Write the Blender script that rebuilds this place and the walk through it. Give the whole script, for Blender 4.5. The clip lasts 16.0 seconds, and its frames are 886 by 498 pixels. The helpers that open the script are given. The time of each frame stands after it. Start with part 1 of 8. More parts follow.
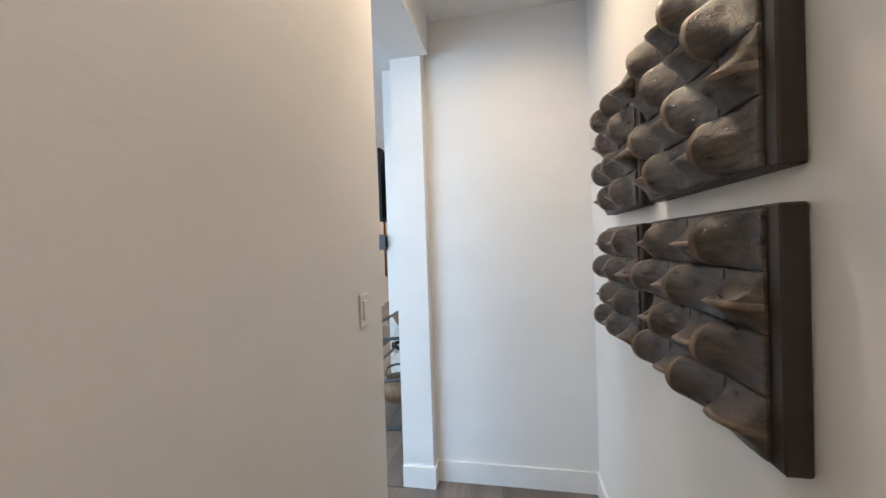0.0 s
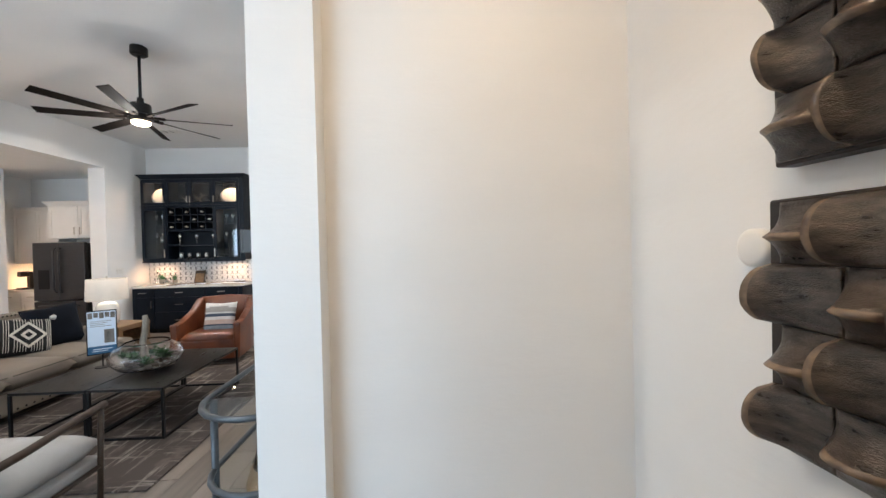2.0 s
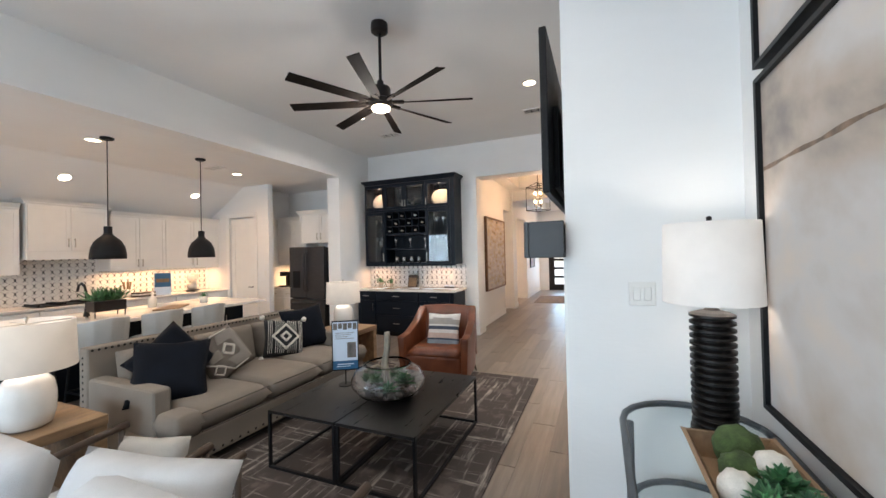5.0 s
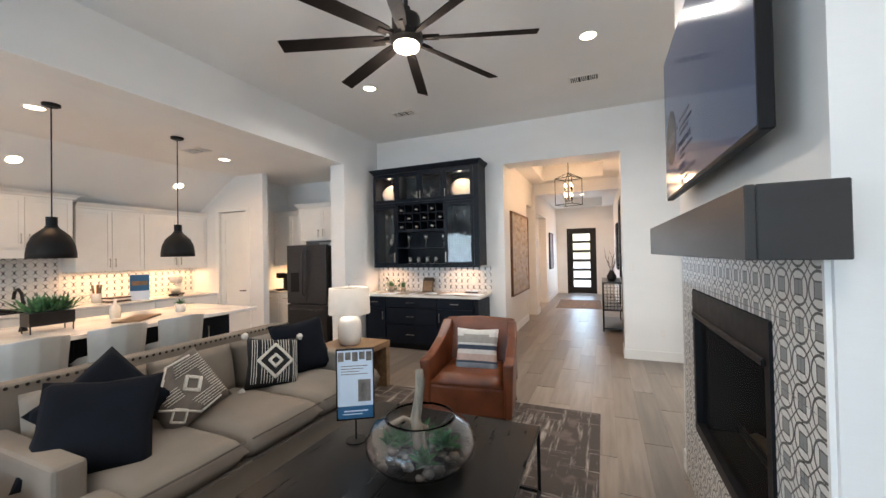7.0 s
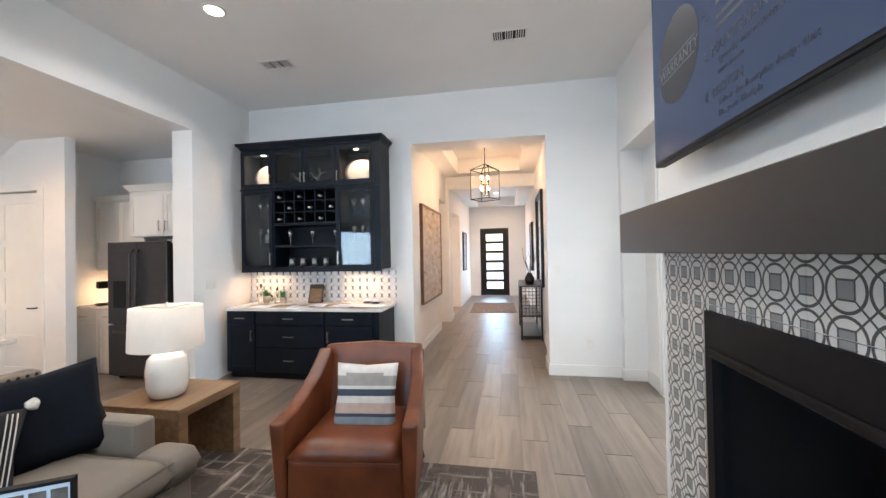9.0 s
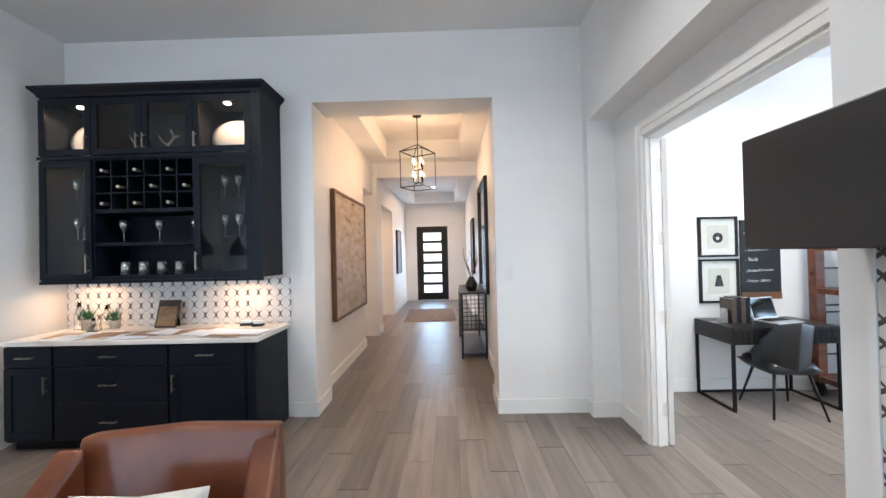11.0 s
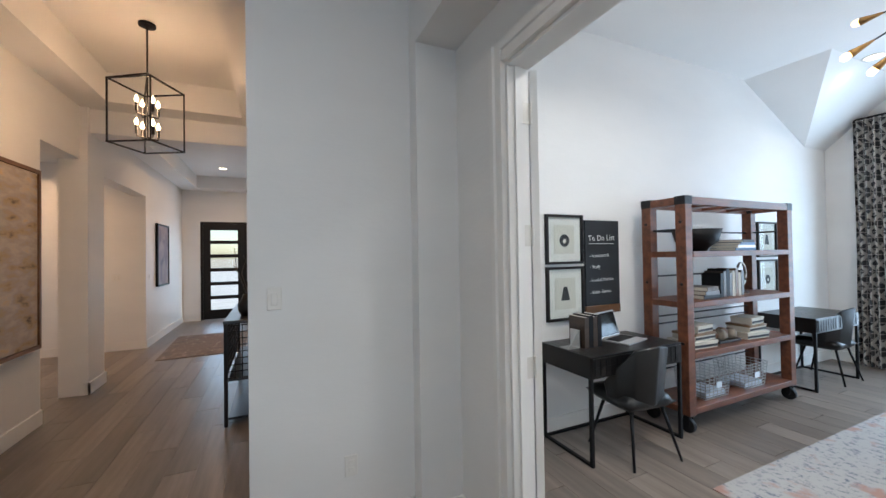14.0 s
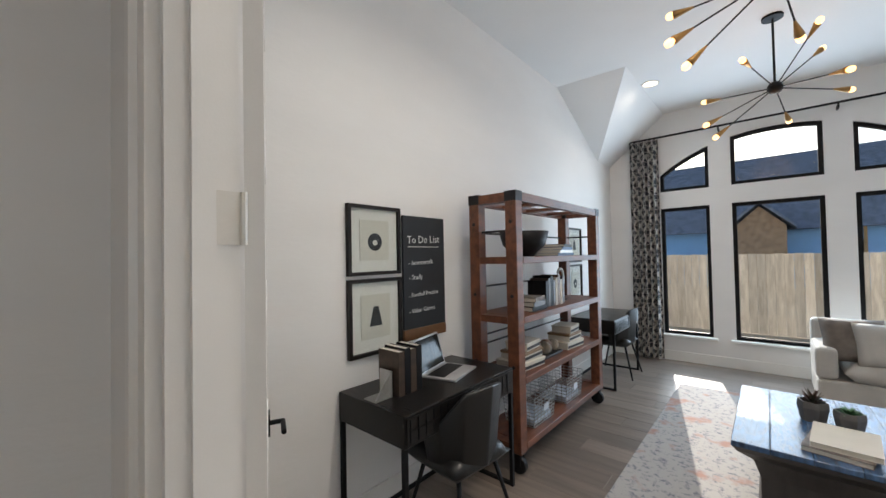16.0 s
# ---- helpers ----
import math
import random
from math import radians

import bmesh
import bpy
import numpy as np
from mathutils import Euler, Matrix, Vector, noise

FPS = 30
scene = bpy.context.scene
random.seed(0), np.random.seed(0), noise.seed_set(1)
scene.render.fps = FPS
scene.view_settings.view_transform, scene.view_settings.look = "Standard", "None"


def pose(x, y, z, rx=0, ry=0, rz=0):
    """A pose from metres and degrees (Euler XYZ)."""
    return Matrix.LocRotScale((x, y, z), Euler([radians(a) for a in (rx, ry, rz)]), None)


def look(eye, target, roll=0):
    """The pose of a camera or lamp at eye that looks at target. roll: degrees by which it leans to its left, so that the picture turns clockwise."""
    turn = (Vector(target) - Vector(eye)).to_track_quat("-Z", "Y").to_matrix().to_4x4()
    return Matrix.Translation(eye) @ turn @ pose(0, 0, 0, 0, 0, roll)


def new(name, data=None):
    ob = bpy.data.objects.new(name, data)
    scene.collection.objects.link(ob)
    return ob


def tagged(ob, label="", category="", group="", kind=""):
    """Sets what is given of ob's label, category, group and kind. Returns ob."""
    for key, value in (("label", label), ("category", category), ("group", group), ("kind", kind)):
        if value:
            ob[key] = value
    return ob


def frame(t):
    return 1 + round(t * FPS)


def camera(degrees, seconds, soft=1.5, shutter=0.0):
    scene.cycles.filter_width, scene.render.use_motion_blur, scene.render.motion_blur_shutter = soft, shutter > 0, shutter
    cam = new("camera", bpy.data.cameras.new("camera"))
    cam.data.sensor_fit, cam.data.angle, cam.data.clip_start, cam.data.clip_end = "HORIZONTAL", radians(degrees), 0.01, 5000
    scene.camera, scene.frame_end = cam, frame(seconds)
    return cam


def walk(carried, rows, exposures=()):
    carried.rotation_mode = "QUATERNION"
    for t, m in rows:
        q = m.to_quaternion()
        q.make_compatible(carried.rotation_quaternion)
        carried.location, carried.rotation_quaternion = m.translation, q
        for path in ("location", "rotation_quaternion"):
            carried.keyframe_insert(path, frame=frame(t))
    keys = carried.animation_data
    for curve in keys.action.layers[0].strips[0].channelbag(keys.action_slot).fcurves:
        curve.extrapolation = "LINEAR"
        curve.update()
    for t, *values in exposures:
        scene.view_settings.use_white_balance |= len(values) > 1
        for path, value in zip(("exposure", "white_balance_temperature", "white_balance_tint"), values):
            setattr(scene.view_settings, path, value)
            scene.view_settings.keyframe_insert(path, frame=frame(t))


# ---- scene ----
cam = camera(99.6, 16.0)
PATH = [
    (0, (0.463, 0.591, 1.581), (0.048, 2.721, 1.556), -1.9),
    (0.5, (0.432, 0.872, 1.593), (0.247, 3.035, 1.548), -1.7),
    (0.8, (0.370, 1.062, 1.571), (0.302, 3.231, 1.547), -1.5),
    (1, (0.345, 1.186, 1.573), (0.325, 3.355, 1.542), -1.5),
    (1.5, (0.268, 1.480, 1.570), (0.341, 3.649, 1.541), -1.4),
    (2, (0.224, 1.780, 1.562), (0.320, 3.947, 1.539), -1.4),
    (2.5, (0.091, 2.048, 1.560), (0.174, 4.216, 1.545), -1.4),
    (3, (-0.098, 2.279, 1.563), (-0.112, 4.448, 1.549), -1.4),
    (3.5, (-0.303, 2.450, 1.565), (-0.522, 4.608, 1.567), -1.4),
    (4, (-0.474, 2.590, 1.591), (-0.995, 4.697, 1.601), -1.5),
    (4.5, (-0.682, 2.740, 1.582), (-1.486, 4.756, 1.604), -1.4),
    (6.8, (-1.533, 3.613, 1.563), (-2.408, 5.600, 1.596), -1.2),
    (7, (-1.579, 3.712, 1.570), (-2.433, 5.706, 1.599), -1.1),
    (7.5, (-1.664, 3.987, 1.565), (-2.407, 6.026, 1.594), -1.2),
    (8, (-1.688, 4.282, 1.568), (-2.305, 6.362, 1.596), -1.2),
    (8.5, (-1.729, 4.555, 1.570), (-2.231, 6.666, 1.599), -1.1),
    (9, (-1.790, 4.891, 1.554), (-2.170, 7.028, 1.580), -1.1),
    (9.5, (-1.822, 5.224, 1.572), (-2.069, 7.380, 1.598), -1.1),
    (9.7, (-1.820, 5.352, 1.566), (-2.022, 7.513, 1.588), -1.1),
    (11.8, (-1.713, 6.655, 1.545), (-1.633, 8.823, 1.575), -1.2),
    (12, (-1.698, 6.765, 1.546), (-1.574, 8.932, 1.581), -1.1),
    (12.5, (-1.622, 7.028, 1.553), (-1.396, 9.186, 1.591), -1.1),
    (13, (-1.537, 7.278, 1.561), (-1.156, 9.415, 1.594), -1.1),
    (13.5, (-1.411, 7.508, 1.561), (-0.784, 9.586, 1.593), -1),
    (14, (-1.201, 7.708, 1.540), (-0.306, 9.684, 1.569), -0.9),
    (14.5, (-1.009, 7.923, 1.548), (0.140, 9.763, 1.578), -0.8),
    (15, (-0.808, 8.117, 1.531), (0.533, 9.821, 1.567), -0.8),
    (15.5, (-0.596, 8.286, 1.550), (0.917, 9.843, 1.592), -1),
    (16, (-0.373, 8.392, 1.540), (1.265, 9.815, 1.585), -1.1),
]
walk(cam, [(t, look(eye, target, roll)) for t, eye, target, roll in PATH],
     [(0, 1.75, 5800, 9), (1.5, 1.8, 6200, 10), (2.2, 1.75, 6300, 10), (3.2, 1.5, 6400, 10), (4.5, 1.6, 6400, 11), (7.0, 1.68, 6400, 10), (9.5, 1.98, 5950, 9), (12, 1.45, 5850, 9),
      (13.5, 1.05, 5950, 9), (14.5, 0.6, 6100, 9), (16, 0.35, 6700, 12)])

# ---- helpers of this scene ----
def box(bm, x0, y0, z0, x1, y1, z1):
    """A box from its two corners, added to bm."""
    v = [bm.verts.new((x, y, z)) for x in (x0, x1) for y in (y0, y1) for z in (z0, z1)]
    for f in ((0, 1, 3, 2), (4, 6, 7, 5), (0, 4, 5, 1), (2, 3, 7, 6), (0, 2, 6, 4), (1, 5, 7, 3)):
        bm.faces.new([v[i] for i in f])
    return v


def boxes(*lot):
    bm = bmesh.new()
    for b in lot:
        box(bm, *b)
    return bm


def soft_box(x0, y0, z0, x1, y1, z1, r=0.01, n=2):
    """A box with rounded edges, in a bmesh of its own."""
    bm = boxes((x0, y0, z0, x1, y1, z1))
    bmesh.ops.recalc_face_normals(bm, faces=bm.faces)
    bmesh.ops.bevel(bm, geom=list(bm.edges), offset=r, segments=n, profile=0.6, affect="EDGES")
    return bm


def turn_profile(points, n=24, x=0.0, y=0.0, bm=None):
    """A lathe: (radius, height) pairs turned about the vertical through x, y."""
    bm = bm or bmesh.new()
    rings = []
    for r, z in points:
        if r < 1e-5:
            rings.append([bm.verts.new((x, y, z))])
        else:
            rings.append([bm.verts.new((x + r * math.cos(2 * math.pi * i / n), y + r * math.sin(2 * math.pi * i / n), z)) for i in range(n)])
    for a, b in zip(rings, rings[1:]):
        for i in range(n):
            j = (i + 1) % n
            q = [a[i % len(a)], a[j % len(a)], b[j % len(b)], b[i % len(b)]]
            q = list(dict.fromkeys(q))
            if len(q) > 2:
                bm.faces.new(q)
    return bm


def tube(points, r=0.01, n=8, bm=None, r_end=None):
    """A round bar along a line of points; it may taper."""
    bm = bm or bmesh.new()
    pts = [Vector(p) for p in points]
    prev = None
    for k, p in enumerate(pts):
        d = (pts[min(k + 1, len(pts) - 1)] - pts[max(k - 1, 0)]).normalized()
        a = d.cross(Vector((0, 0, 1)) if abs(d.z) < 0.95 else Vector((1, 0, 0))).normalized()
        b = d.cross(a)
        rr = r if r_end is None else r + (r_end - r) * k / max(1, len(pts) - 1)
        ring = [bm.verts.new(p + rr * (a * math.cos(2 * math.pi * i / n) + b * math.sin(2 * math.pi * i / n))) for i in range(n)]
        if prev:
            for i in range(n):
                bm.faces.new((prev[i], prev[(i + 1) % n], ring[(i + 1) % n], ring[i]))
        else:
            bm.faces.new(ring[::-1])
        prev = ring
    bm.faces.new(prev)
    return bm


def square_bar(p, q, w, bm):
    """A square bar of width w from p to q, added to bm."""
    p, q = Vector(p), Vector(q)
    d = (q - p).normalized()
    a = d.cross(Vector((0, 0, 1)) if abs(d.z) < 0.95 else Vector((1, 0, 0))).normalized() * w / 2
    b = d.cross(a).normalized() * w / 2
    e = d * w / 2
    v = [bm.verts.new(c + s * a + t * b) for c in (p - e, q + e) for s, t in ((-1, -1), (1, -1), (1, 1), (-1, 1))]
    for f in ((3, 2, 1, 0), (4, 5, 6, 7), (0, 1, 5, 4), (1, 2, 6, 5), (2, 3, 7, 6), (3, 0, 4, 7)):
        bm.faces.new([v[i] for i in f])


def moved(bm, m):
    bm.transform(m)
    return bm


def cushion(w, d, h, puff=0.35, n=10, pinch=0.0):
    """A stuffed cushion, w by d by h, about its middle; puff says how round it is, pinch how far its sides draw in."""
    bm = bmesh.new()
    top, low = [], []
    for i in range(n + 1):
        for j in range(n + 1):
            u, v = 2 * i / n - 1, 2 * j / n - 1
            x = u * w / 2 * (1 - pinch * (1 - abs(v)) * abs(u) * abs(u))
            y = v * d / 2 * (1 - pinch * (1 - abs(u)) * abs(v) * abs(v))
            t = ((1 - u ** 4) * (1 - v ** 4)) ** puff
            t += 0.03 * noise.noise(Vector((x * 7, y * 7, w * 9 + h)))* (1 - max(abs(u), abs(v)) ** 4)
            top.append(bm.verts.new((x, y, h / 2 * t)))
            edge = i in (0, n) or j in (0, n)
            low.append(top[-1] if edge else bm.verts.new((x, y, -h / 2 * t)))
    k = n + 1
    for i in range(n):
        for j in range(n):
            q = (i * k + j, (i + 1) * k + j, (i + 1) * k + j + 1, i * k + j + 1)
            bm.faces.new([top[c] for c in q])
            bm.faces.new([low[c] for c in reversed(q)])
    for f in bm.faces:
        f.smooth = True
    return bm


def link(name, bm, material, smooth=False):
    me = bpy.data.meshes.new(name)
    bmesh.ops.recalc_face_normals(bm, faces=bm.faces)
    if smooth:
        for f in bm.faces:
            f.smooth = True
    bm.to_mesh(me)
    bm.free()
    for m in material if isinstance(material, (list, tuple)) else (material,):
        me.materials.append(m)
    return new(name, me)


def part(name, bm, material, parent, label="", smooth=False):
    """One mesh object under a thing or a part."""
    ob = link(name, bm, material, smooth)
    ob.parent = parent
    return tagged(ob, label)


def thing(name, label, category, at=(0, 0, 0), turn=0.0, group=""):
    """An empty at the base of a thing; its parts are built about it."""
    ob = new(name)
    ob.empty_display_size = 0.1
    ob.matrix_basis = pose(*at, 0, 0, turn)
    return tagged(ob, label, category, group)


def solid(name, bm, material, label, category, at=(0, 0, 0), turn=0.0, group="", smooth=False):
    """A thing that is one mesh."""
    ob = link(name, bm, material, smooth)
    ob.matrix_basis = pose(*at, 0, 0, turn)
    return tagged(ob, label, category, group)


def structure(name, bm, material, label="", category=""):
    return tagged(link(name, bm, material), label, category, kind="structure")


# ---- world, sun, large lights ----
TO_SUN = Vector((0.72, 0.16, 0.37)).normalized()
world = bpy.data.worlds.new("sky")
scene.world = world
world.use_nodes = True
wt = world.node_tree
sky = wt.nodes.new("ShaderNodeTexSky")
sky.sky_type, sky.sun_disc = "NISHITA", False
sky.sun_elevation = math.asin(TO_SUN.z)
sky.sun_rotation = math.atan2(TO_SUN.x, TO_SUN.y)
wt.links.new(sky.outputs[0], wt.nodes["Background"].inputs[0])
wt.nodes["Background"].inputs[1].default_value = 0.15

sun = new("sun", bpy.data.lights.new("sun", "SUN"))
sun.data.energy, sun.data.angle, sun.data.color = 5.0, radians(0.5), (1, 0.94, 0.85)
sun.matrix_basis = look(TO_SUN * 30, (0, 0, 0))

DAY = (0.60, 0.80, 1.0)
WARM = (1.0, 0.94, 0.86)
AMBER = (1.0, 0.60, 0.32)


def area_lamp(name, at, target, w, h, watts, colour, spread=180):
    lamp = new(name, bpy.data.lights.new(name, "AREA"))
    lamp.data.shape, lamp.data.size, lamp.data.size_y = "RECTANGLE", w, h
    lamp.data.energy, lamp.data.color, lamp.data.spread = watts * 0.5, colour, radians(spread)
    lamp.matrix_basis = look(at, target)
    return lamp


def can_lamp(at, watts, colour, size=0.13, spread=150):
    lamp = new("downlight_lamp", bpy.data.lights.new("downlight_lamp", "AREA"))
    lamp.data.shape, lamp.data.size = "DISK", size
    lamp.data.energy, lamp.data.color, lamp.data.spread = watts * 0.25, colour, radians(spread)
    lamp.matrix_basis = look(at, (at[0], at[1], 0))


def bulb_lamp(at, watts, colour, r=0.04):
    lamp = new("bulb_lamp", bpy.data.lights.new("bulb_lamp", "POINT"))
    lamp.data.energy, lamp.data.color, lamp.data.shadow_soft_size = watts * 0.25, colour, r
    lamp.location = at


# daylight in the openings of the great room's garden side, of the office and of the entry
area_lamp("daylight_great_room", (-3.3, -1.12, 1.7), (-3.3, 5, 3.0), 4.2, 2.5, 92, DAY)
area_lamp("daylight_kitchen", (-7.6, -1.15, 1.7), (-2.5, 5, 2.4), 2.4, 1.6, 40, DAY, 120)
area_lamp("daylight_office", (5.80, 8.3, 1.6), (0, 8.3, 1.3), 2.5, 2.4, 125, DAY)
area_lamp("daylight_entry", (-2.33, 18.45, 1.3), (-2.33, 10, 0.9), 0.8, 2.0, 18, DAY)
area_lamp("daylight_side_room", (-6.6, 14.5, 1.6), (-3, 14.2, 1.2), 1.4, 1.4, 5, DAY)

# ---- materials ----
def nodes_of(name):
    m = bpy.data.materials.new(name)
    m.use_nodes = True
    t = m.node_tree
    return m, t, t.nodes["Principled BSDF"]


def paint(name, colour, rough=0.5, metal=0.0, scale=12.0, vary=0.12, bump=0.08, fine=220.0, stretch=(1, 1, 1), coat=0.0, spec=0.5, second=None, per_piece=0.0, bump_at=None, island=False):
    """A surface with variation at two scales: broad colour shifts and a fine grain with relief."""
    m, t, p = nodes_of(name)
    co, mp = t.nodes.new("ShaderNodeTexCoord"), t.nodes.new("ShaderNodeMapping")
    mp.inputs["Scale"].default_value = stretch
    t.links.new(co.outputs["Object"], mp.inputs[0])
    src = mp.outputs[0]
    if per_piece:
        info, add = t.nodes.new("ShaderNodeNewGeometry" if island else "ShaderNodeObjectInfo"), t.nodes.new("ShaderNodeVectorMath")
        mul = t.nodes.new("ShaderNodeMath")
        mul.operation, mul.inputs[1].default_value = "MULTIPLY", 37.0
        t.links.new(info.outputs["Random Per Island" if island else "Random"], mul.inputs[0])
        t.links.new(src, add.inputs[0]), t.links.new(mul.outputs[0], add.inputs[1])
        src = add.outputs[0]
    big, small = t.nodes.new("ShaderNodeTexNoise"), t.nodes.new("ShaderNodeTexNoise")
    big.inputs["Scale"].default_value, small.inputs["Scale"].default_value = scale, fine
    big.inputs["Detail"].default_value, small.inputs["Detail"].default_value = 5, 3
    t.links.new(src, big.inputs["Vector"]), t.links.new(src, small.inputs["Vector"])
    ramp, mix = t.nodes.new("ShaderNodeValToRGB"), t.nodes.new("ShaderNodeMix")
    lo = second or tuple(c * (1 - vary) for c in colour)
    hi = tuple(min(1, c * (1 + vary * 0.6)) for c in colour)
    ramp.color_ramp.elements[0].position, ramp.color_ramp.elements[0].color = 0.32, (*lo, 1)
    ramp.color_ramp.elements[1].position, ramp.color_ramp.elements[1].color = 0.68, (*hi, 1)
    t.links.new(big.outputs[0], ramp.inputs[0])
    mix.data_type, mix.blend_type = "RGBA", "MULTIPLY"
    mix.inputs["Factor"].default_value = 0.35
    t.links.new(ramp.outputs[0], mix.inputs["A"])
    grey = t.nodes.new("ShaderNodeMapRange")
    grey.inputs["To Min"].default_value, grey.inputs["To Max"].default_value = 1 - vary * 2, 1 + vary * 0.8
    t.links.new(small.outputs[0], grey.inputs["Value"])
    t.links.new(grey.outputs[0], mix.inputs["B"])
    out = mix.outputs["Result"]
    if per_piece:
        hue = t.nodes.new("ShaderNodeHueSaturation")
        mr = t.nodes.new("ShaderNodeMapRange")
        mr.inputs["To Min"].default_value, mr.inputs["To Max"].default_value = 1 - per_piece, 1 + per_piece
        t.links.new(info.outputs["Random Per Island" if island else "Random"], mr.inputs["Value"])
        t.links.new(mr.outputs[0], hue.inputs["Value"]), t.links.new(out, hue.inputs["Color"])
        out = hue.outputs[0]
    t.links.new(out, p.inputs["Base Color"])
    rr = t.nodes.new("ShaderNodeMapRange")
    rr.inputs["To Min"].default_value, rr.inputs["To Max"].default_value = max(0.02, rough - 0.08), min(1, rough + 0.08)
    t.links.new(big.outputs[0], rr.inputs["Value"]), t.links.new(rr.outputs[0], p.inputs["Roughness"])
    p.inputs["Metallic"].default_value, p.inputs["Coat Weight"].default_value = metal, coat
    p.inputs["Specular IOR Level"].default_value = spec
    if bump:
        b = t.nodes.new("ShaderNodeBump")
        b.inputs["Strength"].default_value, b.inputs["Distance"].default_value = bump, 0.004
        if bump_at:
            relief = t.nodes.new("ShaderNodeTexNoise")
            relief.inputs["Scale"].default_value, relief.inputs["Detail"].default_value = bump_at, 4
            t.links.new(src, relief.inputs["Vector"]), t.links.new(relief.outputs[0], b.inputs["Height"])
        else:
            t.links.new(small.outputs[0], b.inputs["Height"])
        t.links.new(b.outputs[0], p.inputs["Normal"])
    return m


def glow(name, colour, strength):
    m, t, p = nodes_of(name)
    p.inputs["Base Color"].default_value = (*colour, 1)
    p.inputs["Emission Color"].default_value, p.inputs["Emission Strength"].default_value = (*colour, 1), strength
    return m


def clear_glass(name, tint=(1, 1, 1), rough=0.0, ior=1.45):
    m, t, p = nodes_of(name)
    p.inputs["Base Color"].default_value, p.inputs["Roughness"].default_value = (*tint, 1), rough
    p.inputs["Transmission Weight"].default_value, p.inputs["IOR"].default_value = 1.0, ior
    return m


def pane_glass(name, gloss=0.5):
    """Thin glass: clear, with a sheen that grows at a glance."""
    m, t, p = nodes_of(name)
    out = t.nodes["Material Output"]
    clear, shine, mix, lw, up, mul = (t.nodes.new("ShaderNode" + k) for k in ("BsdfTransparent", "BsdfGlossy", "MixShader", "LayerWeight", "Math", "Math"))
    shine.inputs["Roughness"].default_value, lw.inputs["Blend"].default_value = 0.01, 0.5
    up.operation, up.inputs[1].default_value = "POWER", 4.0
    mul.operation, mul.inputs[1].default_value, mul.inputs[2].default_value = "MULTIPLY_ADD", 0.5 * gloss, 0.03 * gloss
    t.links.new(lw.outputs["Facing"], up.inputs[0]), t.links.new(up.outputs[0], mul.inputs[0])
    clear.inputs[0].default_value = (0.96, 0.98, 0.98, 1)
    t.links.new(mul.outputs[0], mix.inputs[0]), t.links.new(clear.outputs[0], mix.inputs[1]), t.links.new(shine.outputs[0], mix.inputs[2])
    t.links.new(mix.outputs[0], out.inputs[0])
    return m


WALL = paint("wall_paint", (0.80, 0.79, 0.77), 0.55, scale=1.2, vary=0.03, bump=0.24, fine=160, bump_at=17, stretch=(1, 1, 2.8))
SOIL = paint("planter_soil", (0.09, 0.065, 0.045), 0.9, scale=3, vary=0.3)
CEIL = paint("ceiling_paint", (0.82, 0.815, 0.80), 0.7, scale=1.0, vary=0.03, bump=0.4, fine=160, bump_at=70)
TRIM = paint("trim_paint", (0.82, 0.81, 0.78), 0.35, scale=3, vary=0.03, bump=0.04)
CAB_WHITE = paint("white_cabinet_paint", (0.78, 0.765, 0.73), 0.38, scale=4, vary=0.03, bump=0.04)
NAVY = paint("black_cabinet_paint", (0.005, 0.0075, 0.013), 0.42, scale=5, vary=0.2, bump=0.05, spec=0.2)
BLACK = paint("black_metal", (0.006, 0.006, 0.007), 0.5, scale=20, vary=0.2, bump=0.04, spec=0.22)
BRONZE = paint("dark_bronze_metal", (0.022, 0.018, 0.016), 0.4, metal=0.6, scale=20, vary=0.2, bump=0.04)
STEEL = paint("brushed_steel", (0.55, 0.55, 0.54), 0.32, metal=1.0, scale=20, vary=0.1, bump=0.03)
SLATE = paint("black_stainless", (0.06, 0.06, 0.064), 0.36, metal=0.7, scale=8, vary=0.1, bump=0.02, stretch=(1, 1, 12))
QUARTZ = paint("white_quartz", (0.80, 0.78, 0.74), 0.18, scale=2.5, vary=0.05, bump=0.0, second=(0.62, 0.58, 0.53))
PLANK = paint("greige_wood_plank", (0.20, 0.165, 0.138), 0.35, scale=2.2, vary=0.22, bump=0.05, fine=40, stretch=(9, 0.7, 1), per_piece=0.22, second=(0.145, 0.118, 0.098))
PLANK_REST = paint("greige_wood_plank_far", (0.20, 0.165, 0.138), 0.35, scale=2.2, vary=0.22, bump=0.05, fine=40, stretch=(9, 0.7, 1), per_piece=0.22, second=(0.145, 0.118, 0.098), island=True)
GROUT = paint("pale_grout", (0.23, 0.205, 0.175), 0.8, scale=20, vary=0.1)
GLASS = clear_glass("clear_glass")
PANE = pane_glass("window_pane", 0.4)
FIRE_GLASS = pane_glass("firebox_glass", 0.1)
CAB_PANE = pane_glass("cabinet_pane", 1.1)
TABLE_GLASS = pane_glass("table_glass", 0.6)
DOWN = glow("downlight_glow", (1.0, 0.80, 0.55), 4)
BULB = glow("bulb_glow", (1.0, 0.68, 0.36), 5)

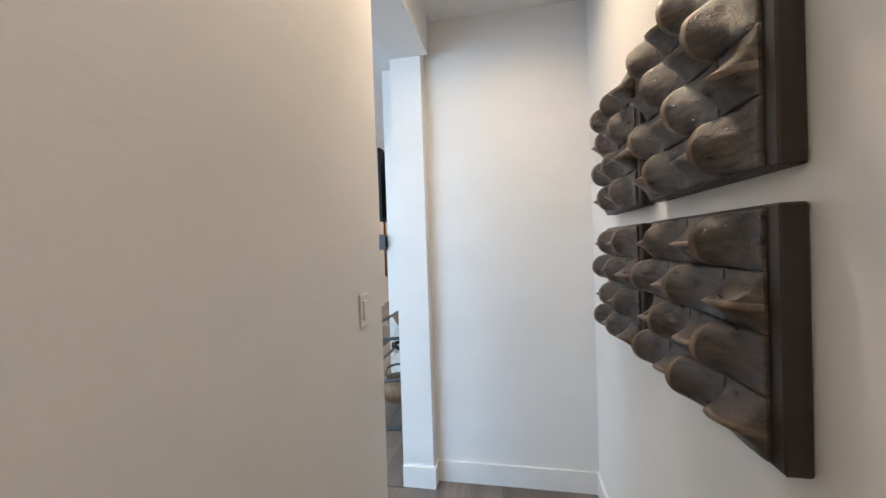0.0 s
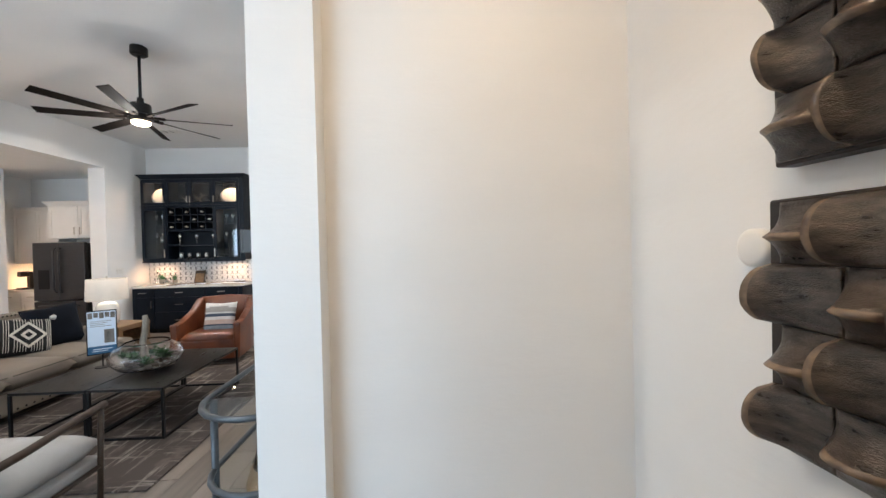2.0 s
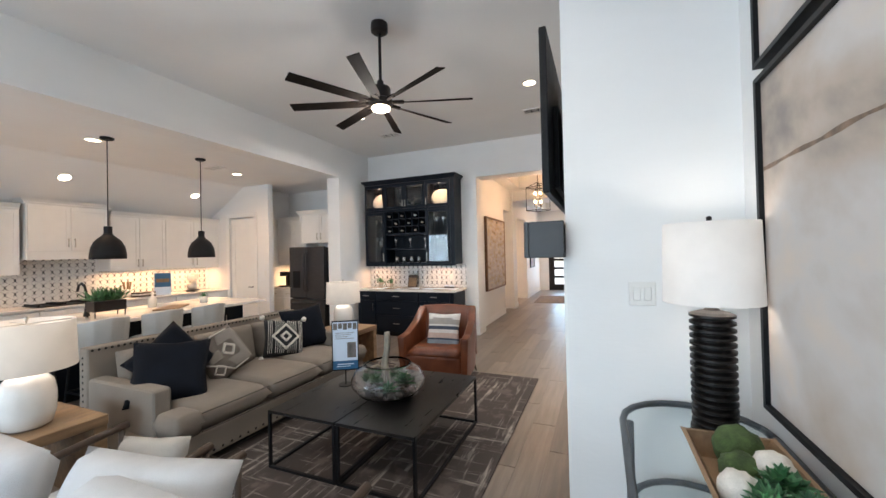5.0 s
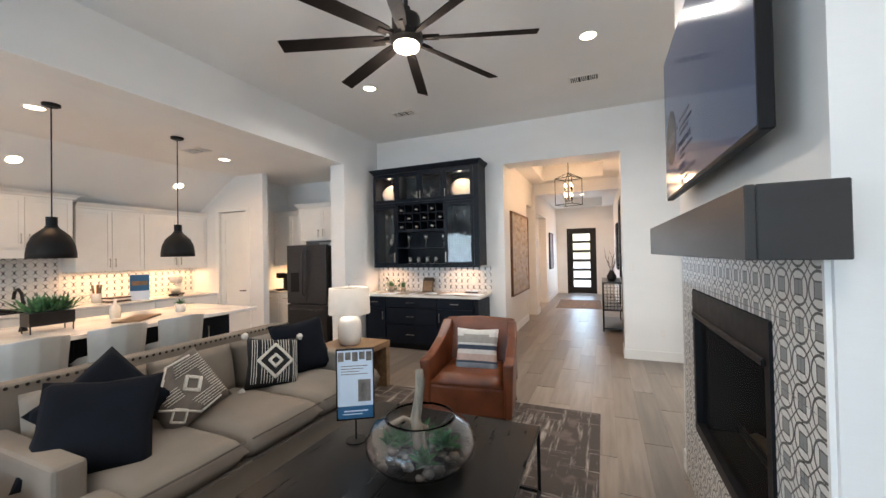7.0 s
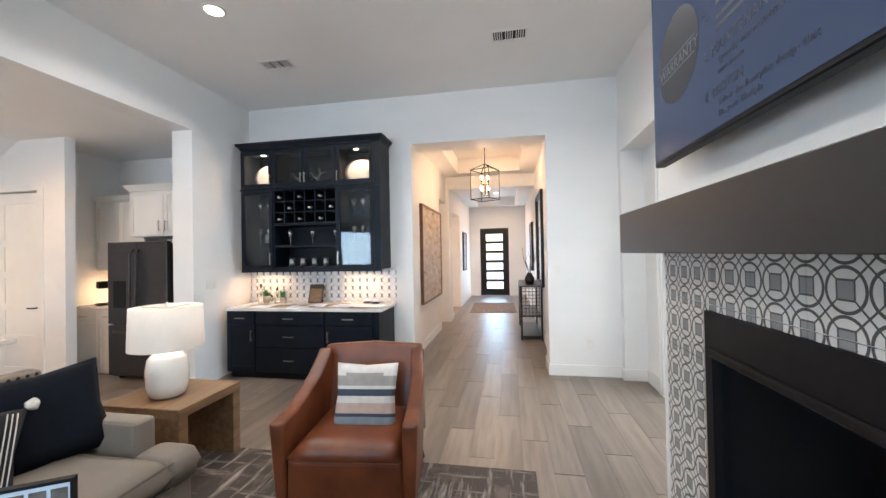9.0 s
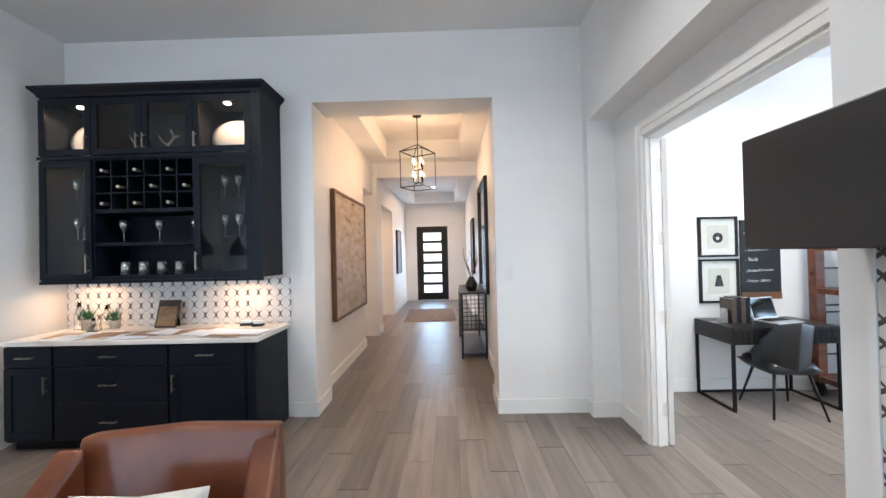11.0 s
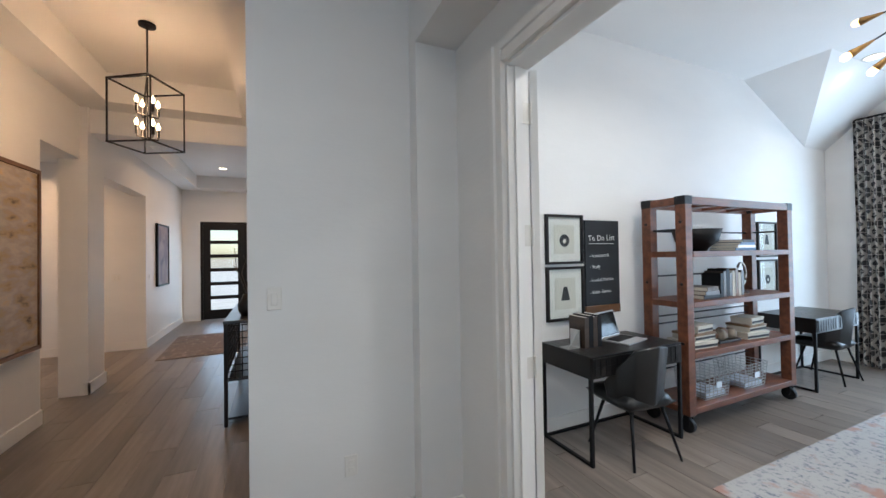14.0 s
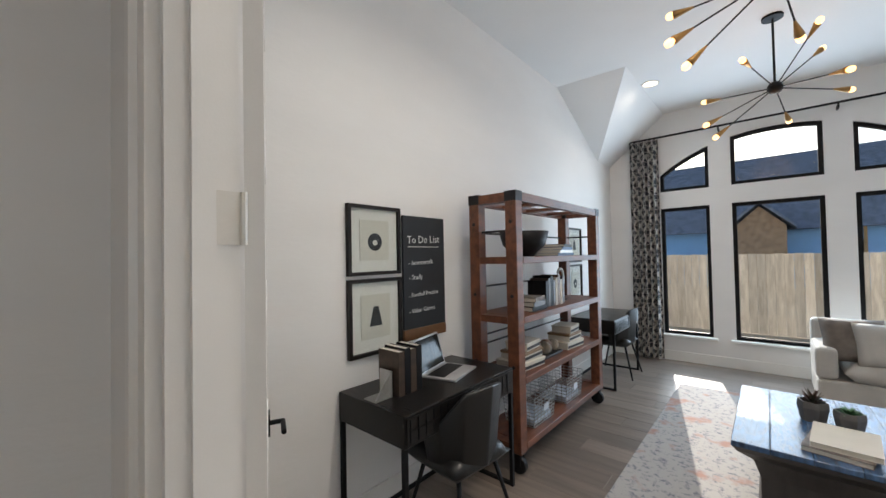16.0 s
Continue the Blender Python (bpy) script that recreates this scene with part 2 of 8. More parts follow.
# ---- the large structure ----
H = 3.70      # great room ceiling
NY = 9.79     # great room's far wall
structure("wall_north", boxes(
    (-9.25, NY, 0, -3.076, 10.20, H + 0.2), (-3.076, NY, 3.04, -1.318, 10.20, H + 0.2), (-1.318, NY, 0, -0.165, 10.20, H + 0.2)),
    WALL, "white painted wall with a wide cased opening to the entry hall", "wall")
structure("wall_kitchen_header", boxes((-5.80, -1.2, 3.10, -5.52, 8.78, H), (-5.80, 8.78, 0, -5.52, NY, H)), WALL, "white dropped header and wall pier between great room and kitchen", "wall")
structure("wall_hall_left", boxes((-0.309, -1.2, 0, -0.055, 1.965, H), (-0.309, 1.965, 2.80, -0.055, 2.946, H), (-0.309, 2.946, 0, -0.105, 4.926, H)),
          WALL, "white textured wall with an opening from the small hall", "wall")
structure("wall_hall_end", boxes((-0.105, 3.04, 0, 1.1, 3.2, H)), WALL, "white painted end wall of the small hall", "wall")
structure("wall_hall_right", boxes((0.93, -1.2, 0, 1.1, 3.04, H)), WALL, "white textured wall with carved wooden panels on it", "wall")
structure("wall_hall_back", boxes((-0.055, -1.35, 0, 1.1, -1.2, H)), WALL)
structure("ceiling_small_hall", boxes((-0.055, -1.2, 3.06, 0.93, 3.04, 3.2)), CEIL, "white ceiling of the small hall", "ceiling")

# fireplace chase with the firebox opening
CH, FB0, FB1, FZ0, FZ1 = -1.063, 5.27, 6.43, 0.47, 1.325
structure("wall_fireplace_chase", boxes(
    (CH, 4.926, 0, -0.46, FB0, H), (CH, FB1, 0, -0.46, 6.87, H), (CH, FB0, 0, -0.46, FB1, FZ0), (CH, FB0, FZ1, -0.46, FB1, H), (-0.46, 4.926, 0, -0.06, 6.87, H)),
    WALL, "white chimney breast with a gas fireplace", "wall")
structure("wall_office_west", boxes(
    (-0.46, 6.87, 2.745, -0.165, 9.68, H), (-0.46, 9.68, 0, -0.165, NY, H),
    (-0.205, 6.2, 0, -0.09, 7.55, H), (-0.205, 7.55, 2.43, -0.09, 9.17, H), (-0.205, 9.17, 0, -0.09, 10.40, H)),
    WALL, "white recessed wall with a double door opening to the office", "wall")
structure("wall_south", boxes((-9.25, -1.35, 0, -8.8, -1.2, H), (-8.8, -1.35, 0, -6.4, -1.2, 0.8), (-8.8, -1.35, 2.4, -6.4, -1.2, H), (-6.4, -1.35, 0, -5.4, -1.2, H), (-5.4, -1.35, 0, -1.2, -1.2, 0.4), (-5.4, -1.35, 2.95, -1.2, -1.2, H), (-1.2, -1.35, 0, -0.055, -1.2, H)), WALL)
structure("ceiling_great_room", boxes((-5.80, -1.35, H, -0.055, NY, H + 0.15)), CEIL, "flat white ceiling", "ceiling")

# kitchen
structure("wall_kitchen_west", boxes((-9.25, -1.2, 0, -9.1, NY, H)), WALL, "white kitchen wall", "wall")
structure("wall_pantry", boxes((-9.1, 8.65, 0, -8.38, 8.77, H), (-8.38, 8.65, 2.45, -7.64, 8.77, H), (-7.64, 8.65, 0, -7.23, 8.77, H), (-7.92, 8.77, 0, -7.80, NY, H)),
          WALL, "white pantry wall under a sloping ceiling", "wall")
bm = boxes((-7.95, -1.2, 3.10, -5.80, NY, 3.25))
v = [bm.verts.new(p) for p in ((-7.95, -1.2, 3.10), (-7.95, NY, 3.10), (-9.1, NY, 2.40), (-9.1, -1.2, 2.40), (-7.95, -1.2, 3.25), (-7.95, NY, 3.25), (-9.1, NY, 2.55), (-9.1, -1.2, 2.55))]
for f in ((0, 1, 2, 3), (7, 6, 5, 4), (0, 3, 7, 4), (1, 5, 6, 2), (3, 2, 6, 7), (0, 4, 5, 1)):
    bm.faces.new([v[i] for i in f])
structure("ceiling_kitchen", bm, CEIL, "white kitchen ceiling that slopes down to the cabinets", "ceiling")

# entry hall
HL, HR = -3.21, -1.22
structure("wall_entry_left", boxes(
    (HL - 0.19, 10.20, 0, HL, 12.50, H + 0.2), (HL - 0.19, 12.50, 2.69, HL, 13.30, H + 0.2), (HL - 0.19, 13.30, 0, HL + 0.07, 13.75, H + 0.2),
    (HL - 0.19, 13.75, 2.62, HL, 15.72, H + 0.2), (HL - 0.19, 15.72, 0, HL, 18.55, H + 0.2), (-5.4, 15.72, 0, HL - 0.19, 15.9, H)),
    WALL, "white hall wall with two openings and a square column", "wall")
structure("wall_entry_right", boxes((HR, 10.20, 0, HR + 0.15, 18.55, H + 0.2)), WALL, "white hall wall", "wall")
structure("wall_entry_front", boxes((HL - 0.19, 18.55, 0, -2.84, 18.7, H + 0.2), (-2.84, 18.55, 2.43, -1.82, 18.7, H + 0.2), (-1.82, 18.55, 0, HR + 0.15, 18.7, H + 0.2)),
          WALL, "white wall round the front door", "wall")
structure("beam_entry", boxes((HL, 13.36, 3.02, HR, 13.75, 3.8)), WALL, "white dropped beam across the hall", "beam")


def tray(name, x0, x1, y0, y1, flange, z, rise):
    """A ceiling with a raised tray in its middle."""
    structure(name, boxes((x0, y0, z, x0 + flange, y1, z + rise + 0.1), (x1 - flange, y0, z, x1, y1, z + rise + 0.1),
                          (x0 + flange, y0, z, x1 - flange, y0 + flange, z + rise + 0.1), (x0 + flange, y1 - flange, z, x1 - flange, y1, z + rise + 0.1),
                          (x0 + flange, y0 + flange, z + rise, x1 - flange, y1 - flange, z + rise + 0.1)), CEIL, "white tray ceiling", "ceiling")


tray("ceiling_entry", HL, HR, 10.20, 13.36, 0.33, 3.30, 0.33)
tray("ceiling_entry_front", HL, HR, 13.75, 18.55, 0.36, 3.20, 0.30)
# the room beside the hall
structure("wall_side_room", boxes((-7.0, 12.2, 0, HL - 0.19, 12.35, H), (-7.0, 12.35, 0, -6.85, 13.4, H), (-7.0, 13.4, 0, -6.85, 15.4, 0.6),
                                  (-7.0, 13.4, 2.4, -6.85, 15.4, H), (-7.0, 15.4, 0, -6.85, 15.9, H), (-6.85, 15.72, 0, -5.4, 15.9, H)), WALL, "white wall of the next room", "wall")
structure("ceiling_side_room", boxes((-6.85, 12.35, 3.1, HL - 0.19, 15.72, 3.2)), CEIL)

# office
ON, OS, OX = 10.264, 6.34, 5.86
structure("wall_office_north", boxes((-0.09, ON, 0, 6.0, 10.40, H)), WALL, "white office wall", "wall")
structure("wall_office_south", boxes((-0.09, 6.2, 0, 6.0, OS, H)), WALL, "white office wall", "wall")


def arch(y):
    """Height of the arched window heads."""
    return 3.11 - (2.0 - math.sqrt(max(0.01, 4.0 - (y - 8.305) ** 2)))


WIN = ((8.98, 9.57), (7.87, 8.74), (7.04, 7.63))
bm = boxes((OX, OS, 0, 6.0, ON, 0.37), (OX, OS, 0.37, 6.0, 7.04, H), (OX, 9.57, 0.37, 6.0, ON, H), (OX, 7.63, 0.37, 6.0, 7.87, H), (OX, 8.74, 0.37, 6.0, 8.98, H))
for y0, y1 in WIN:
    box(bm, OX, y0, 2.18, 6.0, y1, 2.42)
    n = 8
    for k in range(n):
        a, b = y0 + (y1 - y0) * k / n, y0 + (y1 - y0) * (k + 1) / n
        v = [bm.verts.new(p) for p in ((OX, a, arch(a)), (OX, b, arch(b)), (OX, b, H), (OX, a, H), (6, a, arch(a)), (6, b, arch(b)), (6, b, H), (6, a, H))]
        for f in ((0, 1, 2, 3), (7, 6, 5, 4), (0, 4, 5, 1), (2, 6, 7, 3)):
            bm.faces.new([v[i] for i in f])
structure("wall_office_windows", bm, WALL, "white wall with three tall windows under arched transoms", "wall")
OC = 3.56
bm = bmesh.new()
A, B, C, D, E5 = (3.93, ON, OC), (3.97, 9.5, OC), (5.32, ON, 2.90), (OX, ON, 2.90), (OX, 9.5, OC)
for f in (((-0.09, OS, OC), (OX, OS, OC), E5, B, A, (-0.09, ON, OC)), (B, E5, D, C), (A, B, C)):
    bm.faces.new([bm.verts.new(p) for p in f])
box(bm, -0.09, OS, OC + 0.18, OX, ON, OC + 0.22)
structure("ceiling_office", bm, CEIL, "white office ceiling with a clipped slope at the window wall", "ceiling")


# window frames with panes
def window(name, y0, y1, z0, top):
    """A black framed window in the office's window wall; top gives the height of its head."""
    w = tagged(new(name), "black framed fixed window", "window", kind="structure")
    w.location = (OX, (y0 + y1) / 2, z0)
    f, n = 0.045, 10 if top else 1
    bm = bmesh.new()
    inner, outer = [], []
    ys = [y0 + (y1 - y0) * k / n for k in range(n + 1)]
    yi = [y0 + f + (y1 - y0 - 2 * f) * k / n for k in range(n + 1)]
    hz = top or (lambda y: z0 + 1.81)
    outer = [(y0, z0), *[(y, hz(y)) for y in ys], (y1, z0)]
    inner = [(y0 + f, z0 + f), *[(y, hz(y) - f) for y in yi], (y1 - f, z0 + f)]
    k = len(outer)
    rows = [[bm.verts.new((x - OX, y - (y0 + y1) / 2, z - z0)) for y, z in lot] for lot, x in ((outer, OX + 0.04), (inner, OX + 0.04), (inner, OX + 0.10), (outer, OX + 0.10))]
    for a, b in zip(rows, rows[1:]):
        for i in range(k):
            j = (i + 1) % k
            bm.faces.new((a[i], a[j], b[j], b[i]))
    part("window_frame", bm, BLACK, w)
    bm = bmesh.new()
    for x in (OX + 0.066, OX + 0.072):
        bm.faces.new([bm.verts.new((x - OX, y - (y0 + y1) / 2, z - z0)) for y, z in inner])
    g = part("pane", bm, PANE, w)
    g.visible_shadow = False


for k, (y0, y1) in enumerate(WIN):
    window("window_%d" % (k + 1), y0, y1, 0.37, None)
    window("window_%d" % (k + 4), y0, y1, 2.42, arch)
for k, (y0, y1) in enumerate(WIN):
    structure("window_sill", soft_box(OX - 0.05, y0 - 0.05, 0.335, OX + 0.04, y1 + 0.05, 0.372, 0.006, 1), TRIM)

# baseboards
def base(name, *runs):
    bm = bmesh.new()
    for x0, y0, x1, y1 in runs:
        box(bm, x0, y0, 0, x1, y1, 0.135)
    structure(name, bm, TRIM, "tall white baseboard", "baseboard")


T = 0.016
base("baseboard_great_room", (-5.52, 8.764, -5.50, NY - 0.62), (-5.816, 8.764, -5.52, 8.78), (-1.318, NY - T, -0.46, NY), (-0.476, 9.68, -0.46, NY), (-0.476, 9.664, -0.205, 9.68),
     (-0.221, 9.27, -0.205, 9.664), (-3.30, NY - T, -3.076, NY), (-3.076, NY - T, -3.06, 10.2), (-1.334, NY - T, -1.318, 10.2), (CH - T, 6.80, CH, 6.886), (CH, 6.87, -0.5, 6.886), (CH, 4.91, -0.309, 4.926))
base("baseboard_small_hall", (-0.309, 2.93, -0.089, 2.946), (-0.105, 2.946, -0.089, 3.04), (-0.089, 3.024, 0.914, 3.04), (0.914, -1.2, 0.93, 3.04), (-0.055, -1.2, -0.039, 1.965), (-0.309, 1.965, -0.039, 1.981))
base("baseboard_entry", (HL, 10.2, HL + T, 12.5), (HL, 13.284, HL + 0.086, 13.30), (HL + 0.07, 13.284, HL + 0.086, 13.766), (HL - 0.19, 13.75, HL + 0.086, 13.766), (HL - 1.5, 15.704, HL + T, 15.72), (HL, 15.72, HL + T, 18.55),
     (HL, 18.534, -2.9, 18.55), (-1.76, 18.534, HR, 18.55), (HR - T, 10.2, HR, 18.55), (-3.09, 10.2, HL, 10.216), (HL - 0.19, 12.484, HL, 12.516))
base("baseboard_office", (-0.09, 9.27, -0.074, ON), (-0.074, ON - T, OX, ON), (OX - T, OS, OX, ON - T))

# great room windows behind the walk
for k, x in enumerate((-5.4, -4.0, -2.6)):
    w = tagged(new("window_%d" % (k + 7)), "black framed window to the garden", "window", kind="structure")
    w.location = (x, -1.28, 0.4)
    part("window_frame", boxes((0, -0.03, 0, 0.05, 0.03, 2.55), (1.35, -0.03, 0, 1.4, 0.03, 2.55), (0.05, -0.03, 0, 1.35, 0.03, 0.05), (0.05, -0.03, 2.5, 1.35, 0.03, 2.55)), BLACK, w)

# ---- floor planks ----
floor = structure("floor", boxes((-9.25, -1.35, -0.15, 1.1, 3.2, -0.004), (-9.25, 3.2, -0.15, -0.04, 10.4, -0.004), (-0.04, 6.2, -0.15, 6.0, 10.4, -0.004), (-7.0, 10.4, -0.15, -1.07, 18.7, -0.004)), GROUT, "greige wood-look plank tile floor with pale end joints", "floor")
PW, PL = 0.205, 1.22
piece = boxes((0.0015, 0.002, -0.006, PW - 0.0015, PL - 0.004, 0.0))
plank_mesh = bpy.data.meshes.new("plank")
bmesh.ops.recalc_face_normals(piece, faces=piece.faces)
piece.to_mesh(plank_mesh)
piece.free()
plank_mesh.materials.append(PLANK)

# ---- more materials ----
def tile_pattern(name, axes, period, light, dark, mid, kind, start=(0.0, 0.0)):
    """A printed tile: a lattice of rings with small squares (kind 0), or a lantern lattice of lobes (kind 1)."""
    m, t, p = nodes_of(name)
    co, sep = t.nodes.new("ShaderNodeTexCoord"), t.nodes.new("ShaderNodeSeparateXYZ")
    t.links.new(co.outputs["Object"], sep.inputs[0])

    def op(kind, a, b=0.0, c=None):
        n = t.nodes.new("ShaderNodeMath")
        n.operation = kind
        for k, v in enumerate((a, b) if c is None else (a, b, c)):
            if isinstance(v, (int, float)):
                n.inputs[k].default_value = v
            else:
                t.links.new(v, n.inputs[k])
        return n.outputs[0]

    u, v = (op("MULTIPLY_ADD", sep.outputs[k], 1 / period, -at / period) for k, at in zip(axes, start))

    def cell(a, shift):
        return op("SUBTRACT", op("FRACT", op("ADD", a, shift + 100.0)), 0.5)

    def radius(a, b):
        return op("SQRT", op("ADD", op("MULTIPLY", a, a), op("MULTIPLY", b, b)))

    def ring(r, at, w):
        return op("LESS_THAN", op("ABSOLUTE", op("SUBTRACT", r, at)), w)

    x0, y0, x1, y1 = cell(u, 0.5), cell(v, 0.5), cell(u, 0.0), cell(v, 0.0)
    r0, r1 = radius(x0, y0), radius(x1, y1)
    if kind == 0:
        line = ring(r0, 0.462, 0.036)
        sq = op("MAXIMUM", op("ABSOLUTE", x0), op("ABSOLUTE", y0))
        line = op("MAXIMUM", line, ring(sq, 0.205, 0.022))
        skew = op("ABSOLUTE", op("SUBTRACT", op("ABSOLUTE", x0), op("ABSOLUTE", y0)))
        spoke = op("MULTIPLY", op("LESS_THAN", skew, 0.028), op("MULTIPLY", op("LESS_THAN", 0.2, sq), op("LESS_THAN", r0, 0.47)))
        line = op("MAXIMUM", line, spoke)
        cross = op("ABSOLUTE", op("SUBTRACT", op("ABSOLUTE", x1), op("ABSOLUTE", y1)))
        line = op("MAXIMUM", line, op("MULTIPLY", op("LESS_THAN", cross, 0.034), op("LESS_THAN", r1, 0.25)))
        inner = op("LESS_THAN", sq, 0.19)
    else:
        sway = op("MULTIPLY", op("SINE", op("MULTIPLY", v, math.pi)), 0.5)
        a = op("ABSOLUTE", cell(op("ADD", u, sway), 0.5))
        b = op("ABSOLUTE", cell(op("SUBTRACT", u, sway), 0.5))
        swell = op("ADD", 0.010, op("MULTIPLY", op("POWER", op("ABSOLUTE", op("SINE", op("MULTIPLY", v, math.pi))), 2.5), 0.085))
        line = op("MAXIMUM", op("LESS_THAN", a, swell), op("LESS_THAN", b, swell))
        inner = op("MULTIPLY", op("LESS_THAN", a, swell), op("LESS_THAN", b, swell))
    dirt = t.nodes.new("ShaderNodeTexNoise")
    dirt.inputs["Scale"].default_value = 30
    t.links.new(co.outputs["Object"], dirt.inputs["Vector"])
    soft = t.nodes.new("ShaderNodeMapRange")
    soft.inputs["To Min"].default_value, soft.inputs["To Max"].default_value = 0.86, 1.06
    t.links.new(dirt.outputs[0], soft.inputs["Value"])
    m1, m2, m3 = (t.nodes.new("ShaderNodeMix") for _ in range(3))
    for n in (m1, m2, m3):
        n.data_type = "RGBA"
    m1.inputs["A"].default_value, m1.inputs["B"].default_value = (*light, 1), (*mid, 1)
    m2.inputs["B"].default_value = (*dark, 1)
    t.links.new(inner, m1.inputs["Factor"]), t.links.new(line, m2.inputs["Factor"])
    t.links.new(m1.outputs["Result"], m2.inputs["A"])
    m3.blend_type, m3.inputs["Factor"].default_value = "MULTIPLY", 1.0
    t.links.new(m2.outputs["Result"], m3.inputs["A"]), t.links.new(soft.outputs[0], m3.inputs["B"])
    t.links.new(m3.outputs["Result"], p.inputs["Base Color"])
    p.inputs["Roughness"].default_value = 0.3
    return m


FIRE_TILE = tile_pattern("patterned_cement_tile", (1, 2), 0.109, (0.72, 0.70, 0.66), (0.075, 0.07, 0.065), (0.26, 0.26, 0.255), 0, (6.389, 1.349))
BAR_TILE = tile_pattern("lantern_tile_bar", (0, 2), 0.105, (0.72, 0.72, 0.72), (0.07, 0.075, 0.085), (0.07, 0.075, 0.085), 1)
KIT_TILE = tile_pattern("lantern_tile_kitchen", (1, 2), 0.105, (0.68, 0.66, 0.62), (0.08, 0.075, 0.07), (0.08, 0.075, 0.07), 1)
LINEN = paint("taupe_linen", (0.215, 0.182, 0.148), 0.9, scale=3, vary=0.12, bump=0.35, fine=420)
LINEN_WELT = paint("dark_linen_welt", (0.11, 0.092, 0.075), 0.9, scale=6, vary=0.12, bump=0.3, fine=420)
CREAM = paint("cream_boucle", (0.43, 0.41, 0.375), 0.95, scale=6, vary=0.1, bump=0.6, fine=260)
IVORY = paint("ivory_fabric", (0.47, 0.47, 0.47), 0.95, scale=6, vary=0.1, bump=0.6, fine=260)
DARK_PILLOW = paint("charcoal_fabric", (0.007, 0.009, 0.014), 0.85, scale=6, vary=0.25, bump=0.3, fine=350, spec=0.12)
KNIT = paint("black_knit", (0.013, 0.013, 0.014), 0.9, scale=12, vary=0.4, bump=0.5, fine=200)
TAUPE_KNIT = paint("taupe_striped_knit", (0.16, 0.135, 0.115), 0.9, scale=12, vary=0.25, bump=0.5, fine=200)
YARN = paint("white_yarn", (0.66, 0.62, 0.55), 0.95, scale=30, vary=0.12, bump=0.7, fine=240)
LEATHER = paint("cognac_leather", (0.165, 0.048, 0.018), 0.34, scale=5, vary=0.25, bump=0.12, fine=120, second=(0.095, 0.025, 0.009))
OAK = paint("light_oak", (0.25, 0.155, 0.082), 0.5, scale=3, vary=0.22, bump=0.15, fine=60, stretch=(8, 1, 8), second=(0.17, 0.10, 0.05))
WALNUT = paint("dark_walnut", (0.055, 0.034, 0.022), 0.4, scale=5, vary=0.3, bump=0.1, fine=60, stretch=(1, 6, 6))
CERAMIC = paint("white_glazed_ceramic", (0.74, 0.71, 0.66), 0.15, scale=5, vary=0.05, bump=0.05, fine=60)
TABLE_TOP = paint("black_oiled_wood", (0.008, 0.007, 0.0065), 0.3, scale=4, vary=0.35, bump=0.1, fine=60, stretch=(8, 1, 1), spec=0.3)
CHAR = paint("charcoal_mantel_wood", (0.032, 0.03, 0.03), 0.42, scale=2.5, vary=0.2, bump=0.12, fine=50, stretch=(1, 0.4, 3))
# both lampshade fabrics are given a faint glow of their own
SHADE = paint("linen_shade", (0.60, 0.54, 0.47), 0.9, scale=8, vary=0.05, bump=0.2, fine=300)
SHADE.node_tree.nodes["Principled BSDF"].inputs["Emission Color"].default_value = (1, 0.80, 0.62, 1)
SHADE.node_tree.nodes["Principled BSDF"].inputs["Emission Strength"].default_value = 0.05
SHADE_WHITE = paint("white_linen_shade", (0.72, 0.70, 0.67), 0.9, scale=8, vary=0.05, bump=0.2, fine=300)
SHADE_WHITE.node_tree.nodes["Principled BSDF"].inputs["Emission Color"].default_value = (1, 0.86, 0.74, 1)
SHADE_WHITE.node_tree.nodes["Principled BSDF"].inputs["Emission Strength"].default_value = 0.05
GREEN = paint("succulent_green", (0.065, 0.20, 0.07), 0.45, scale=20, vary=0.4, bump=0.1, second=(0.02, 0.06, 0.03))
MOSS = paint("moss", (0.055, 0.09, 0.025), 0.95, scale=30, vary=0.5, bump=0.8, fine=150)
DRIFT = paint("driftwood", (0.30, 0.26, 0.21), 0.85, scale=8, vary=0.35, bump=0.6, fine=60, stretch=(6, 6, 1))
PEBBLE = paint("pebbles", (0.22, 0.19, 0.17), 0.7, scale=14, vary=0.5, bump=0.3, per_piece=0.0)
CARVED = paint("weathered_carved_wood", (0.082, 0.062, 0.048), 0.30, scale=9, vary=0.4, bump=0.55, fine=70, stretch=(3, 3, 9), second=(0.022, 0.015, 0.012))
t = CARVED.node_tree
p = t.nodes["Principled BSDF"]
geo, worn, mix, rag = (t.nodes.new("ShaderNode" + k) for k in ("NewGeometry", "MapRange", "Mix", "TexNoise"))
rag.inputs["Scale"].default_value = 30
worn.inputs["From Min"].default_value, worn.inputs["From Max"].default_value = 0.53, 0.62
mix.data_type = "RGBA"
mix.inputs["B"].default_value = (0.24, 0.19, 0.15, 1)
t.links.new(p.inputs["Base Color"].links[0].from_socket, mix.inputs["A"])
mul = t.nodes.new("ShaderNodeMath")
mul.operation = "MULTIPLY"
t.links.new(geo.outputs["Pointiness"], worn.inputs["Value"]), t.links.new(worn.outputs[0], mul.inputs[0]), t.links.new(rag.outputs[0], mul.inputs[1])
t.links.new(mul.outputs[0], mix.inputs["Factor"]), t.links.new(mix.outputs["Result"], p.inputs["Base Color"])
POT_PALE = paint("pale_stoneware", (0.42, 0.36, 0.29), 0.7, scale=14, vary=0.15, bump=0.2)
RIM = paint("worn_pale_wood_edge", (0.22, 0.155, 0.10), 0.4, scale=25, vary=0.5, bump=0.4, fine=70, second=(0.07, 0.05, 0.04))
